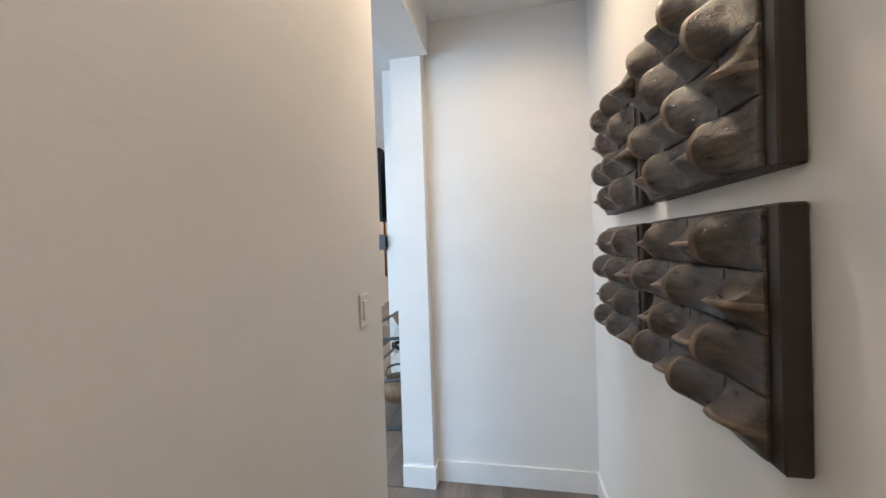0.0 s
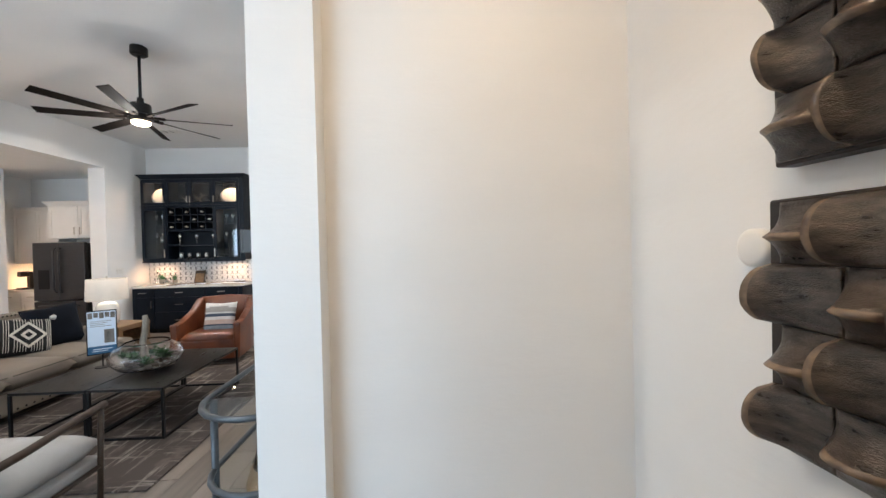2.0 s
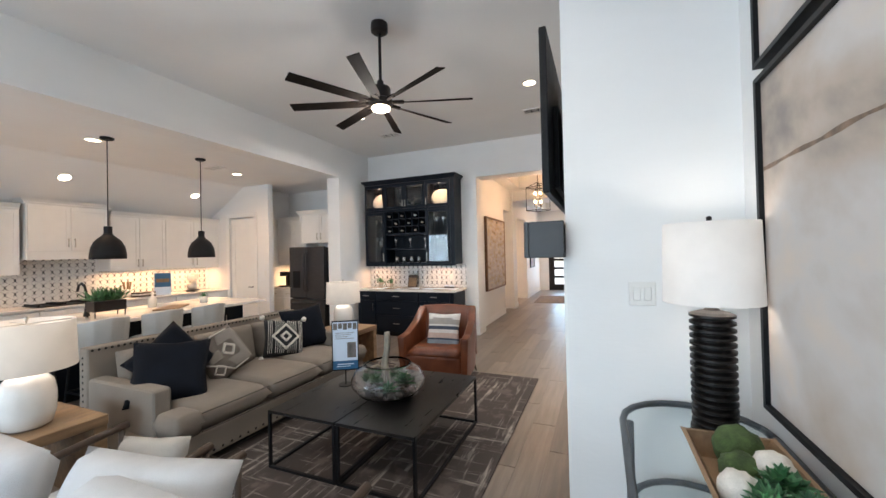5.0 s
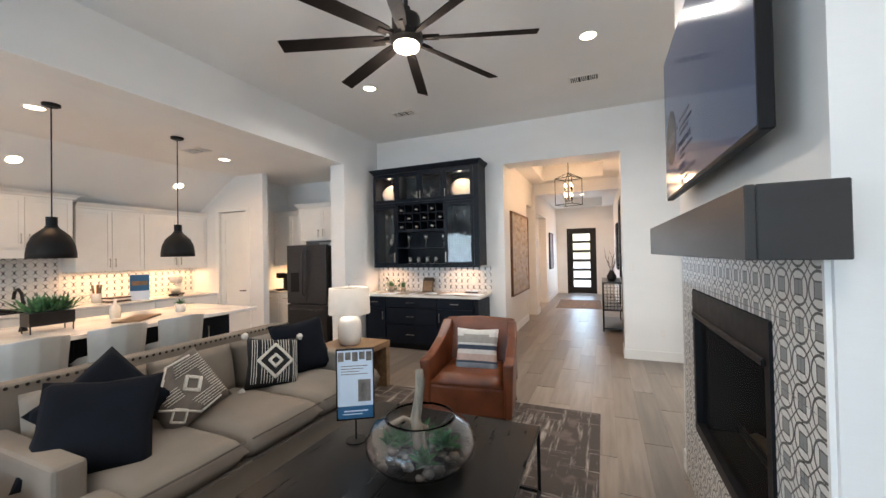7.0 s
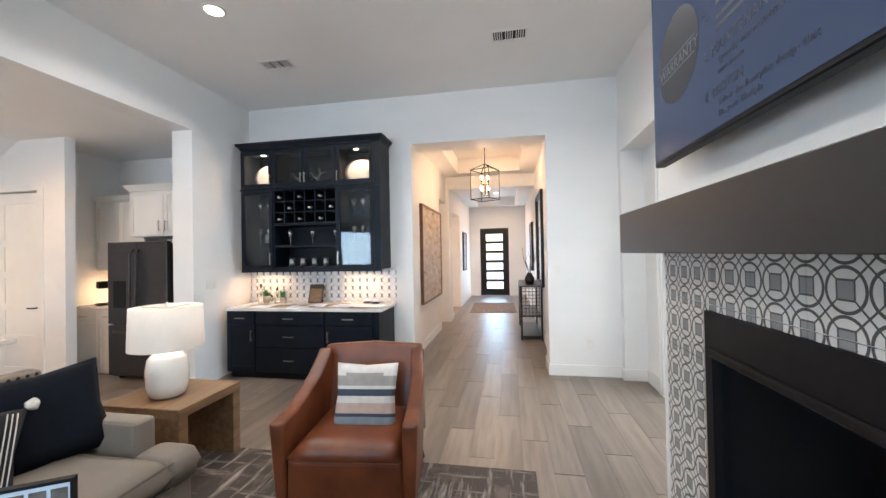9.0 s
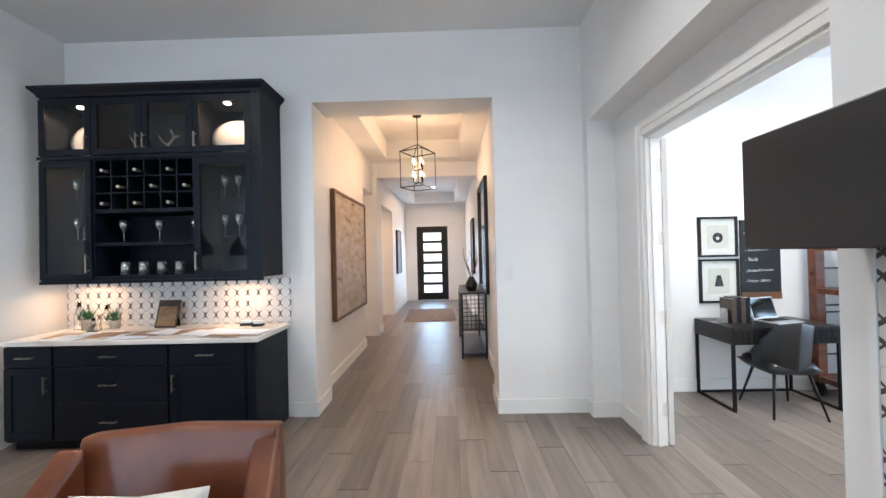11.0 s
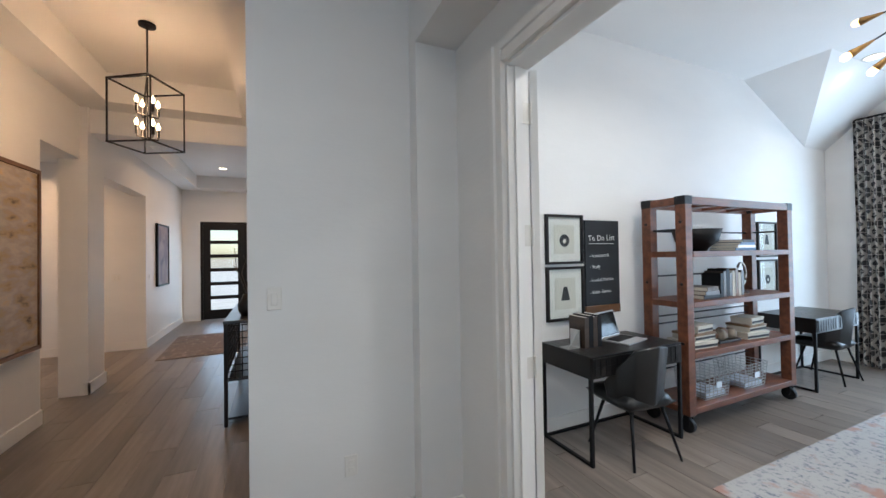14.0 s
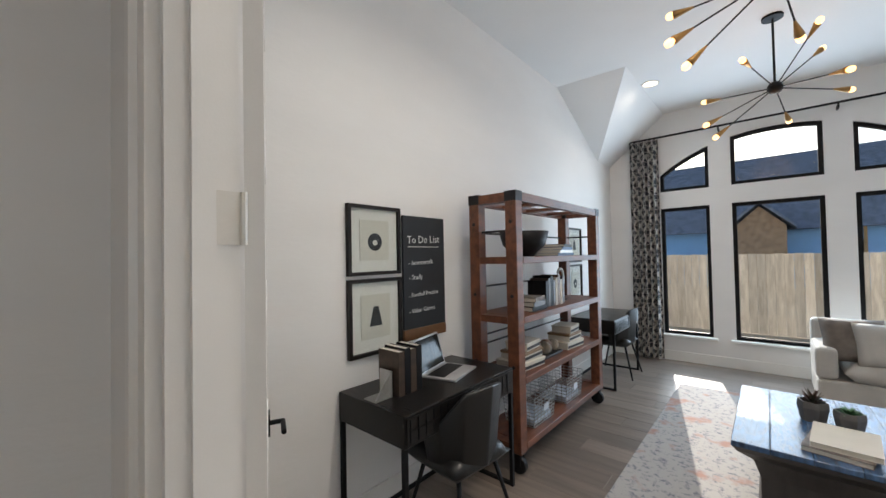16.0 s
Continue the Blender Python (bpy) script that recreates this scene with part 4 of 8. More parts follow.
# glass bowl of succulents with driftwood
bowl = thing("glass_terrarium", "clear glass bowl of pebbles and green succulents with driftwood", "terrarium", (-2.51, 5.53, 0.438))
bowl.scale = (1.18, 1.18, 1.10)
prof = [(0.0, 0.0), (0.12, 0.0), (0.20, 0.03), (0.248, 0.09), (0.252, 0.13), (0.22, 0.19), (0.165, 0.225), (0.155, 0.24)]
part("bowl", turn_profile(prof + [(r - 0.006, z + (0.004 if z < 0.03 else 0)) for r, z in reversed(prof)][:-1] + [(0, 0.006)], 40), GLASS, bowl, smooth=True)
rg = random.Random(7)
for k in range(46):
    a, r = rg.uniform(0, 6.28), 0.19 * math.sqrt(rg.random())
    bm = bmesh.new()
    bmesh.ops.create_icosphere(bm, subdivisions=1, radius=rg.uniform(0.014, 0.028))
    bm.transform(Matrix.Translation((r * math.cos(a), r * math.sin(a), 0.03 + rg.uniform(0, 0.035))) @ Matrix.Diagonal((1.2, 1, 0.7, 1)))
    part("pebble", bm, PEBBLE, bowl, smooth=True)
for k, (x, y, z, r, n) in enumerate(((-0.09, -0.02, 0.11, 0.10, 16), (0.09, 0.05, 0.10, 0.11, 18), (0.06, -0.10, 0.09, 0.09, 16), (-0.03, 0.10, 0.12, 0.09, 14), (0.13, -0.02, 0.15, 0.08, 14), (-0.12, -0.09, 0.14, 0.07, 12))):
    bm = bmesh.new()
    rosette(bm, (x, y, z - 0.03), r, n, 0.11, rg, 0.42)
    part("succulent", bm, GREEN, bowl)
bm = tube([(0.05, -0.04, 0.03), (0.02, -0.05, 0.14), (-0.01, -0.03, 0.24), (0.0, -0.02, 0.33), (0.02, -0.03, 0.42), (0.01, -0.02, 0.47)], 0.03, 9, r_end=0.02)
for v in bm.verts:
    v.co += Vector((noise.noise(v.co * 25), noise.noise(v.co * 25 + Vector((5, 0, 0))), 0)) * 0.010
part("driftwood", bm, DRIFT, bowl, smooth=True)
part("driftwood", tube([(-0.16, -0.05, 0.17), (-0.10, 0.02, 0.20), (0.02, 0.04, 0.16)], 0.016, 8, r_end=0.011), DRIFT, bowl, smooth=True)

# small sign on a stand
sign = thing("table_sign", "small black framed leaflet sign on a round stand", "sign", (-3.00, 5.62, 0.438), 32)
part("foot", turn_profile([(0, 0), (0.075, 0), (0.075, 0.006), (0, 0.008)], 28), BLACK, sign)
part("stem", tube([(0, 0, 0.006), (0, 0, 0.14)], 0.006, 8), BLACK, sign)
part("frame", boxes((-0.135, -0.012, 0.125, -0.127, 0.012, 0.545), (0.127, -0.012, 0.125, 0.135, 0.012, 0.545), (-0.127, -0.012, 0.125, 0.127, 0.012, 0.133), (-0.127, -0.012, 0.537, 0.127, 0.012, 0.545)), BLACK, sign)
SHEET = paint("leaflet_sheet", (0.68, 0.76, 0.86), 0.35, scale=6, vary=0.03, bump=0)
BLUE = paint("leaflet_blue", (0.03, 0.12, 0.24), 0.35, scale=6, vary=0.05, bump=0)
part("sheet", boxes((-0.127, -0.006, 0.133, 0.127, 0.006, 0.537)), SHEET, sign)
part("blue_band", boxes((-0.127, -0.0075, 0.133, 0.127, -0.0065, 0.205)), BLUE, sign)
part("picture_bar", boxes(*[(-0.12 + 0.05 * k, -0.0075, 0.47 + 0.01 * (k % 2), -0.08 + 0.05 * k, -0.0065, 0.525) for k in range(5)]), PEBBLE, sign)
part("picture_bar", boxes((0.02, -0.0075, 0.23, 0.11, -0.0065, 0.36), (0.03, -0.008, 0.25, 0.10, -0.0076, 0.30)), PEBBLE, sign)
part("text_line", boxes(*[(-0.10, -0.0075, 0.44 - 0.016 * k, 0.09 - 0.03 * (k % 3), -0.0065, 0.444 - 0.016 * k) for k in range(4)]), PEBBLE, sign)
part("text_line", boxes((-0.08, -0.0085, 0.172, 0.09, -0.0076, 0.18), (-0.09, -0.0085, 0.155, 0.05, -0.0076, 0.161)), SHEET, sign)
sign.scale = (0.84, 0.84, 1.03)

# ---- sofa ----
sofa = thing("sofa", "taupe linen three-seat sofa with a nailhead trimmed back", "sofa", (-4.1, 5.685, 0), 0)
SW = 1.115


def joined(a, b):
    """The second bmesh added to the first."""
    me = bpy.data.meshes.new("half")
    b.to_mesh(me)
    b.free()
    a.from_mesh(me)
    bpy.data.meshes.remove(me)
    return a


part("base", soft_box(-0.70, -SW + 0.005, 0.09, 0.46, SW - 0.005, 0.30, 0.02, 2), LINEN, sofa)
part("back", soft_box(-0.76, -SW, 0.09, -0.63, SW, 0.87, 0.03, 3), LINEN, sofa)
for s in (-1, 1):
    part("arm", soft_box(-0.63, s * SW - (0.0 if s < 0 else 0.135), 0.28, 0.22, s * SW + (0.135 if s < 0 else 0.0), 0.63, 0.035, 3), LINEN, sofa)
for k in range(3):
    y = -0.65 + k * 0.65
    bm = moved(cushion(0.98, 0.645, 0.19, 0.13, 14), pose(0.02, y, 0.385))
    if k != 1:
        bm = joined(bm, moved(cushion(0.275, 0.20, 0.185, 0.16), pose(0.368, y + (k - 1) * 0.38, 0.385)))
    c = part("seat_cushion", bm, LINEN, sofa, smooth=True)
    for z in (0.452, 0.318):
        part("piping", tube([(0.50, y - 0.30, z), (0.506, y, z), (0.50, y + 0.30, z)], 0.006, 6), LINEN_WELT, c)
    part("back_cushion", moved(cushion(0.645, 0.40, 0.21, 0.17, 12), pose(-0.50, y, 0.622) @ pose(0, 0, 0, 90, 0, 90) @ pose(0, 0, 0, -10, 0, 0)), LINEN, sofa, smooth=True)
for s in (-1, 1):
    for x in (-0.66, 0.40):
        part("foot", boxes((x - 0.03, s * 1.05 - 0.03, 0, x + 0.03, s * 1.05 + 0.03, 0.09)), WALNUT, sofa)
NAIL = paint("dark_nailhead", (0.03, 0.026, 0.022), 0.35, metal=0.7, scale=20, vary=0.1, bump=0)
nail = turn_profile([(0, 0.005), (0.008, 0.004), (0.0115, 0)], 8)
nm = bpy.data.meshes.new("nailhead")
bmesh.ops.recalc_face_normals(nail, faces=nail.faces)
nail.to_mesh(nm)
nail.free()
nm.materials.append(NAIL)
places = [((-0.628, -1.08 + 0.045 * k, 0.848), 90) for k in range(49)] + [((-0.695, -SW - 0.001, 0.14 + 0.05 * k), 0) for k in range(14)] + [((-0.62 + 0.07 * k, -SW + 0.004, 0.125), 0) for k in range(15)] + [((0.461, -1.06 + 0.075 * k, 0.125), 90) for k in range(29)]
for at, a in places:
    n = new("nailhead", nm)
    n.parent = sofa
    n.matrix_basis = pose(*at, 0, 90, 0) if a else pose(*at, 90, 0, 0)


def throw_pillow(at, w, material, label, tilt, turn, roll=0, band=None, stripes=None):
    p = thing("throw_pillow", label, "pillow", at)
    m = pose(0, 0, 0, 0, 0, turn) @ pose(0, 0, 0, 90 - tilt, 0, 0) @ pose(0, 0, 0, 0, 0, roll)
    part("cover", moved(cushion(w, w, 0.17, 0.42, 12, 0.10), m), material, p, smooth=True)
    for lot, r in ((band, 0.0075), (stripes, 0.0028)):
        for s in lot or ():
            pts = [Vector((u * w, v * w, 0)) for u, v in s]
            line = []
            for a, b in zip(pts, pts[1:]):
                for i in range(7):
                    q = a.lerp(b, i / 6)
                    u, v = 2 * q.x / w, 2 * q.y / w
                    line.append((q.x, q.y, 0.085 * max(0, (1 - u ** 4) * (1 - v ** 4)) ** 0.42 + 0.004))
            part("stitched_line", moved(tube(line, r, 6), m), YARN, p, "raised white woven line", smooth=True)
    return p, m


def square_ring(cx, cy, r):
    return [(cx, cy + r), (cx + r, cy), (cx, cy - r), (cx - r, cy), (cx, cy + r)]


DIAMOND = [square_ring(0, 0, r) for r in (0.10, 0.13, 0.30, 0.33)]
UPRIGHTS = [[(u, -0.42), (u, 0.42)] for u in (-0.42, -0.38, -0.34, 0.34, 0.38, 0.42)] + [[(s * u, t * (0.36 - u)), (s * u, t * 0.42)] for u in (0.05, 0.10, 0.15, 0.20, 0.25) for s in (-1, 1) for t in (-1, 1)]
CORNERS = [square_ring(0.08, 0, r) for r in (0.12, 0.15)] + [square_ring(-0.30, 0.28, 0.12), square_ring(-0.30, -0.28, 0.12)] + [[(-0.44, 0.05), (-0.05, 0.42), (0.30, 0.40)], [(-0.44, -0.05), (-0.05, -0.42), (0.30, -0.40)]]
LEVELS = [[(-0.16 + abs(v) * 0.5, v), (0.42, v)] for v in (-0.36, -0.32, -0.28, -0.24, -0.20, 0.20, 0.24, 0.28, 0.32, 0.36)] + [[(0.26, v), (0.42, v)] for v in (-0.16, -0.12, -0.08, -0.04, 0, 0.04, 0.08, 0.12, 0.16)] + [[(-0.36, v), (-0.10, v)] for v in (-0.08, -0.04, 0, 0.04, 0.08)]
throw_pillow((-4.36, 5.00, 0.70), 0.50, DARK_PILLOW, "dark charcoal throw pillow leaning on the sofa back", 24, 68, 40)
throw_pillow((-4.16, 4.86, 0.665), 0.54, DARK_PILLOW, "dark charcoal throw pillow at the front of the pair", 36, 58, -5)
throw_pillow((-4.27, 5.39, 0.66), 0.45, TAUPE_KNIT, "taupe throw pillow with raised cream diamonds on the sofa", 28, 76, 24, CORNERS, LEVELS)
p, m = throw_pillow((-4.27, 6.15, 0.645), 0.44, KNIT, "black throw pillow with a white diamond and tassels on the sofa", 26, 66, -10, DIAMOND, UPRIGHTS)
for u, v in ((-1, -1), (1, -1), (-1, 1), (1, 1)):
    bm = bmesh.new()
    bmesh.ops.create_icosphere(bm, subdivisions=2, radius=0.03)
    for q in bm.verts:
        q.co *= 1 + 0.25 * noise.noise(q.co * 60)
    part("tassel", moved(bm, m @ pose(u * 0.235, v * 0.235, 0)), YARN, p, "white yarn tassel")
throw_pillow((-4.30, 6.52, 0.70), 0.52, DARK_PILLOW, "dark navy throw pillow in the sofa corner", 22, 62, 6)

# ---- leather armchair ----
chair = thing("leather_armchair", "cognac brown leather armchair with sloping arms on dark legs", "armchair", (-2.80, 7.29, 0), 6)
chair.scale = (1.1, 1.06, 1.0)


def slab_path(stations, bm):
    """A closed skin through four-cornered stations, rounded later."""
    rows = [[bm.verts.new(p) for p in s] for s in stations]
    k = len(rows[0])
    for a, b in zip(rows, rows[1:]):
        for i in range(k):
            bm.faces.new((a[i], a[(i + 1) % k], b[(i + 1) % k], b[i]))
    bm.faces.new(rows[0][::-1]), bm.faces.new(rows[-1])
    return bm


def rounded(bm, r, n=3):
    bmesh.ops.recalc_face_normals(bm, faces=bm.faces)
    bmesh.ops.bevel(bm, geom=list(bm.edges), offset=r, segments=n, profile=0.6, affect="EDGES", clamp_overlap=True)
    return bm


for s in (-1, 1):
    st = []
    for y, top, out, th in ((-0.34, 0.585, 0.385, 0.07), (-0.15, 0.60, 0.38, 0.07), (0.12, 0.70, 0.37, 0.075), (0.30, 0.86, 0.35, 0.08)):
        lo = 0.09
        st.append(((s * (out - th), y, lo), (s * (out - 0.01), y, lo), (s * (out + 0.015), y - 0.02, top), (s * (out - th), y - 0.02, top)))
    part("arm", rounded(slab_path(st, bmesh.new()), 0.022), LEATHER, chair, smooth=True)
    for y0, y1 in ((-0.27, -0.31), (0.27, 0.36)):
        part("leg", tube([(s * 0.30, y0, 0.20), (s * 0.335, y1, 0.0)], 0.018, 8, r_end=0.010), WALNUT, chair, smooth=True)
st = [((x, 0.20, 0.30), (x, 0.34, 0.22), (x * 0.93, 0.42, 0.875 - 0.02 * abs(x) / 0.32), (x * 0.93, 0.335, 0.89 - 0.02 * abs(x) / 0.32)) for x in (-0.36, -0.18, 0, 0.18, 0.36)]
part("backrest", rounded(slab_path(st, bmesh.new()), 0.02), LEATHER, chair, smooth=True)
part("seat", soft_box(-0.315, -0.335, 0.09, 0.315, 0.26, 0.36, 0.03, 3), LEATHER, chair, smooth=False)
part("seat_cushion", moved(cushion(0.62, 0.64, 0.15, 0.12), pose(0, -0.03, 0.375)), LEATHER, chair, smooth=True)
STRIPES = []
for nm_, c in (("white", (0.64, 0.61, 0.57)), ("greige", (0.34, 0.31, 0.28)), ("navy", (0.055, 0.07, 0.10)), ("blush", (0.52, 0.38, 0.32)), ("slate", (0.25, 0.28, 0.31))):
    STRIPES.append(paint("stripe_" + nm_, c, 0.95, scale=20, vary=0.1, bump=0.6, fine=260))
bm = cushion(0.43, 0.43, 0.15, 0.4, 20, 0.08)
for f in bm.faces:
    y = f.calc_center_median().y / 0.43 + 0.5
    f.material_index = 4 if y < 0.2 else 2 if y < 0.25 else 3 if y < 0.42 else 0 if y < 0.52 else 2 if y < 0.58 else 0 if y < 0.64 else 1 if y < 0.82 else 0
p = thing("throw_pillow", "striped white, blush and blue throw pillow on the armchair", "pillow", (-2.77, 7.31, 0.60), 6)
part("cover", moved(bm, pose(0, 0, 0, 72, 0, 0)), STRIPES, p, smooth=True)


# ---- end tables and lamps ----
def end_table(x, y, turn):
    t = thing("end_table", "chunky light oak waterfall end table", "end table", (x, y, 0), turn, "oak end tables")
    part("tabletop", soft_box(-0.325, -0.29, 0.485, 0.325, 0.29, 0.55, 0.004, 1), OAK, t)
    for s in (-1, 1):
        part("side_panel", soft_box(-0.32, s * 0.285 - (0 if s < 0 else 0.075), 0, 0.32, s * 0.285 + (0.075 if s < 0 else 0), 0.485, 0.004, 1), OAK, t)


def ceramic_lamp(x, y, z):
    l = thing("table_lamp", "white ceramic pebble-shaped table lamp with a linen drum shade", "lamp", (x, y, z), 0, "ceramic table lamps")
    part("base", turn_profile([(0, 0), (0.085, 0), (0.115, 0.02), (0.132, 0.09), (0.135, 0.20), (0.122, 0.28), (0.085, 0.325), (0.03, 0.335), (0.02, 0.36), (0, 0.36)], 32), CERAMIC, l, smooth=True)
    part("shade", turn_profile([(0.235, 0.36), (0.225, 0.655), (0.222, 0.655), (0.232, 0.36)], 40), SHADE, l, "softly lit linen drum shade", smooth=True)
    part("finial", turn_profile([(0, 0.69), (0.012, 0.68), (0.006, 0.655), (0, 0.64)], 12), BRASS, l, smooth=True)
    part("shade_ring", boxes((-0.22, -0.003, 0.64, 0.22, 0.003, 0.646), (-0.003, -0.22, 0.64, 0.003, 0.22, 0.646)), BRASS, l)
    bulb_lamp((x, y, z + 0.5), 4.5, WARM, 0.05)


end_table(-4.29, 7.32, 0), ceramic_lamp(-4.28, 7.25, 0.55)
end_table(-4.29, 4.06, 0), ceramic_lamp(-4.22, 4.05, 0.55)


# ---- white armchairs ----
def lounge_chair(x, y):
    c = thing("lounge_chair", "ivory upholstered lounge chair with dark wooden arms", "armchair", (x, y, 0), 0, "pair of ivory lounge chairs")
    for s in (-1, 1):
        part("armrest", tube([(s * 0.355, -0.36, 0.56), (s * 0.355, -0.1, 0.575), (s * 0.355, 0.2, 0.61), (s * 0.355, 0.36, 0.625)], 0.022, 8), WALNUT, c, smooth=True)
        part("front_leg", tube([(s * 0.355, 0.33, 0.61), (s * 0.35, 0.31, 0.0)], 0.016, 8), WALNUT, c, smooth=True)
        part("back_leg", tube([(s * 0.355, -0.33, 0.57), (s * 0.35, -0.40, 0.0)], 0.016, 8), WALNUT, c, smooth=True)
        part("side_rail", tube([(s * 0.35, 0.32, 0.26), (s * 0.35, -0.37, 0.24)], 0.014, 8), WALNUT, c, smooth=True)
    part("seat", soft_box(-0.33, -0.36, 0.24, 0.33, 0.36, 0.31, 0.02, 2), IVORY, c)
    part("seat_cushion", moved(cushion(0.66, 0.76, 0.17, 0.18), pose(0, 0.0, 0.385)), IVORY, c, smooth=True)
    part("back_cushion", moved(cushion(0.66, 0.52, 0.19, 0.24), pose(0, -0.32, 0.64) @ pose(0, 0, 0, 70, 0, 0)), IVORY, c, smooth=True)


for x in (-2.16, -3.10):
    lounge_chair(x, 3.84)
p = thing("throw_pillow", "plump pale blue-white throw pillow on the lounge chair", "pillow", (-2.30, 3.62, 0.70))
part("cover", moved(cushion(0.64, 0.46, 0.20, 0.36, 12, 0.06), pose(0, 0, 0, 62, 0, 12)), IVORY, p, smooth=True)
p = thing("throw_pillow", "cream throw pillow with a faint rust pattern", "pillow", (-2.88, 3.98, 0.575))
part("cover", moved(cushion(0.34, 0.32, 0.13, 0.36, 12, 0.06), pose(0, 0, 0, 66, 0, 20)), CREAM, p, smooth=True)

# ---- glass console by the wall ----
con = thing("console_table", "grey metal console table with rounded ends and glass shelves", "console table", (-0.575, 4.13, 0))


def racetrack(w, l, n=10):
    """Plan of a long table with round ends, about its middle."""
    r = w / 2
    pts = []
    for c, s0 in ((l / 2 - r, 0), (-(l / 2 - r), math.pi)):
        for k in range(n + 1):
            a = s0 + math.pi * k / n
            pts.append((r * math.cos(a), c + r * math.sin(a)))
    return pts


GREYMETAL = paint("grey_blue_metal", (0.075, 0.085, 0.095), 0.4, metal=0.4, scale=20, vary=0.2, bump=0.05)
for z, w, l, nm_ in ((0.86, 0.51, 1.54, "top_rim"), (0.52, 0.47, 1.48, "middle_rim"), (0.14, 0.47, 1.48, "low_rim")):
    pts = racetrack(w, l)
    part(nm_, tube([(x, y, z) for x, y in pts] + [(*pts[0], z), (*pts[1], z)], 0.014, 10), GREYMETAL, con, smooth=True)
    bm = bmesh.new()
    for zz in (z - 0.004, z + 0.004):
        bm.faces.new([bm.verts.new((x * 0.96, y * 0.98, zz)) for x, y in dict.fromkeys((round(a, 4), round(b, 4)) for a, b in pts)])
    part("glass_shelf", bm, TABLE_GLASS, con, "clear glass shelf")
for x in (-0.235, 0.235):
    for y in (-0.53, 0.53):
        part("leg", tube([(x * 0.98, y, 0), (x * 0.98, y, 0.85)], 0.017, 10), GREYMETAL, con, smooth=True)
lamp = thing("ribbed_table_lamp", "dark ribbed table lamp with a white drum shade", "lamp", (-0.51, 4.63, 0.864))
lamp.scale = (0.95, 0.95, 0.94)
prof = [(0, 0), (0.085, 0), (0.085, 0.02)]
for k in range(16):
    prof += [(0.062, 0.03 + 0.029 * k), (0.080, 0.038 + 0.029 * k), (0.080, 0.048 + 0.029 * k), (0.062, 0.056 + 0.029 * k)]
part("base", turn_profile(prof + [(0.03, 0.5), (0.012, 0.52), (0, 0.52)], 28), BRONZE, lamp)
part("shade", turn_profile([(0.172, 0.53), (0.165, 0.855), (0.162, 0.855), (0.169, 0.53)], 40), SHADE_WHITE, lamp, "white drum shade", smooth=True)
part("finial", turn_profile([(0, 0.885), (0.01, 0.88), (0.01, 0.855), (0, 0.84)], 10), BRONZE, lamp)
part("shade_ring", boxes((-0.16, -0.003, 0.84, 0.16, 0.003, 0.846)), BRONZE, lamp)
bulb_lamp((-0.51, 4.63, 1.55), 3.5, WARM, 0.05)
tr = thing("wooden_tray", "light wooden trough tray with dark handles on the console", "tray", (-0.53, 4.12, 0.864))
tr.scale = (0.84, 0.92, 0.9)
bm = bmesh.new()
st = [((-0.10, y, 0.0), (0.10, y, 0.0), (0.155, y * 1.08, 0.105), (0.14, y * 1.04, 0.105), (0.092, y * 0.97, 0.015), (-0.092, y * 0.97, 0.015), (-0.14, y * 1.04, 0.105), (-0.155, y * 1.08, 0.105)) for y in (-0.30, 0.30)]
part("trough", slab_path(st, bm), OAK, tr)
for s in (-1, 1):
    part("end_board", slab_path([((-0.10, s * 0.30, 0.0), (0.10, s * 0.30, 0.0), (0.155, s * 0.325, 0.10), (-0.155, s * 0.325, 0.10)), ((-0.10, s * 0.288, 0.0), (0.10, s * 0.288, 0.0), (0.155, s * 0.312, 0.10), (-0.155, s * 0.312, 0.10))], bmesh.new()), OAK, tr)
    part("handle", tube([(-0.06, s * 0.315, 0.04), (-0.06, s * 0.35, 0.07), (0.06, s * 0.35, 0.07), (0.06, s * 0.315, 0.04)], 0.012, 8), BRONZE, tr)
rg = random.Random(3)
for k, (x, y, z, r, mm) in enumerate(((0.0, 0.20, 0.11, 0.075, MOSS), (-0.03, 0.06, 0.10, 0.06, MOSS), (0.05, 0.05, 0.125, 0.055, YARN), (-0.07, -0.05, 0.10, 0.055, YARN))):
    bm = bmesh.new()
    bmesh.ops.create_icosphere(bm, subdivisions=3, radius=r * 0.86)
    for v in bm.verts:
        v.co *= 1 + 0.16 * noise.noise(v.co * 70 + Vector((k, 0, 0)))
    solid("decorative_ball", bm, mm, "round moss and twine ball in the tray", "ornament", (-0.53 + 0.84 * x, 4.12 + 0.9 * y, 0.864 + 0.9 * z), 0, "balls in the tray", smooth=True)
bm = bmesh.new()
for k in range(34):
    at = (rg.uniform(-0.09, 0.10), rg.uniform(-0.26, -0.03), 0.07 + rg.uniform(0, 0.09))
    rosette(bm, at, rg.uniform(0.04, 0.065), 12, 0.05, rg, 0.5)
g = thing("artificial_succulents", "green artificial succulents filling the wooden tray", "plant", (-0.53, 4.12, 0.864))
g.scale = (0.84, 0.9, 0.9)
part("foliage", bm, GREEN, g)
bm = tube([(0.11 * math.cos(a * 0.3), 0.11 * math.sin(a * 0.3), 0.012 * math.sin(2.4 * a) + 0.03) for a in range(22)], 0.018, 7)
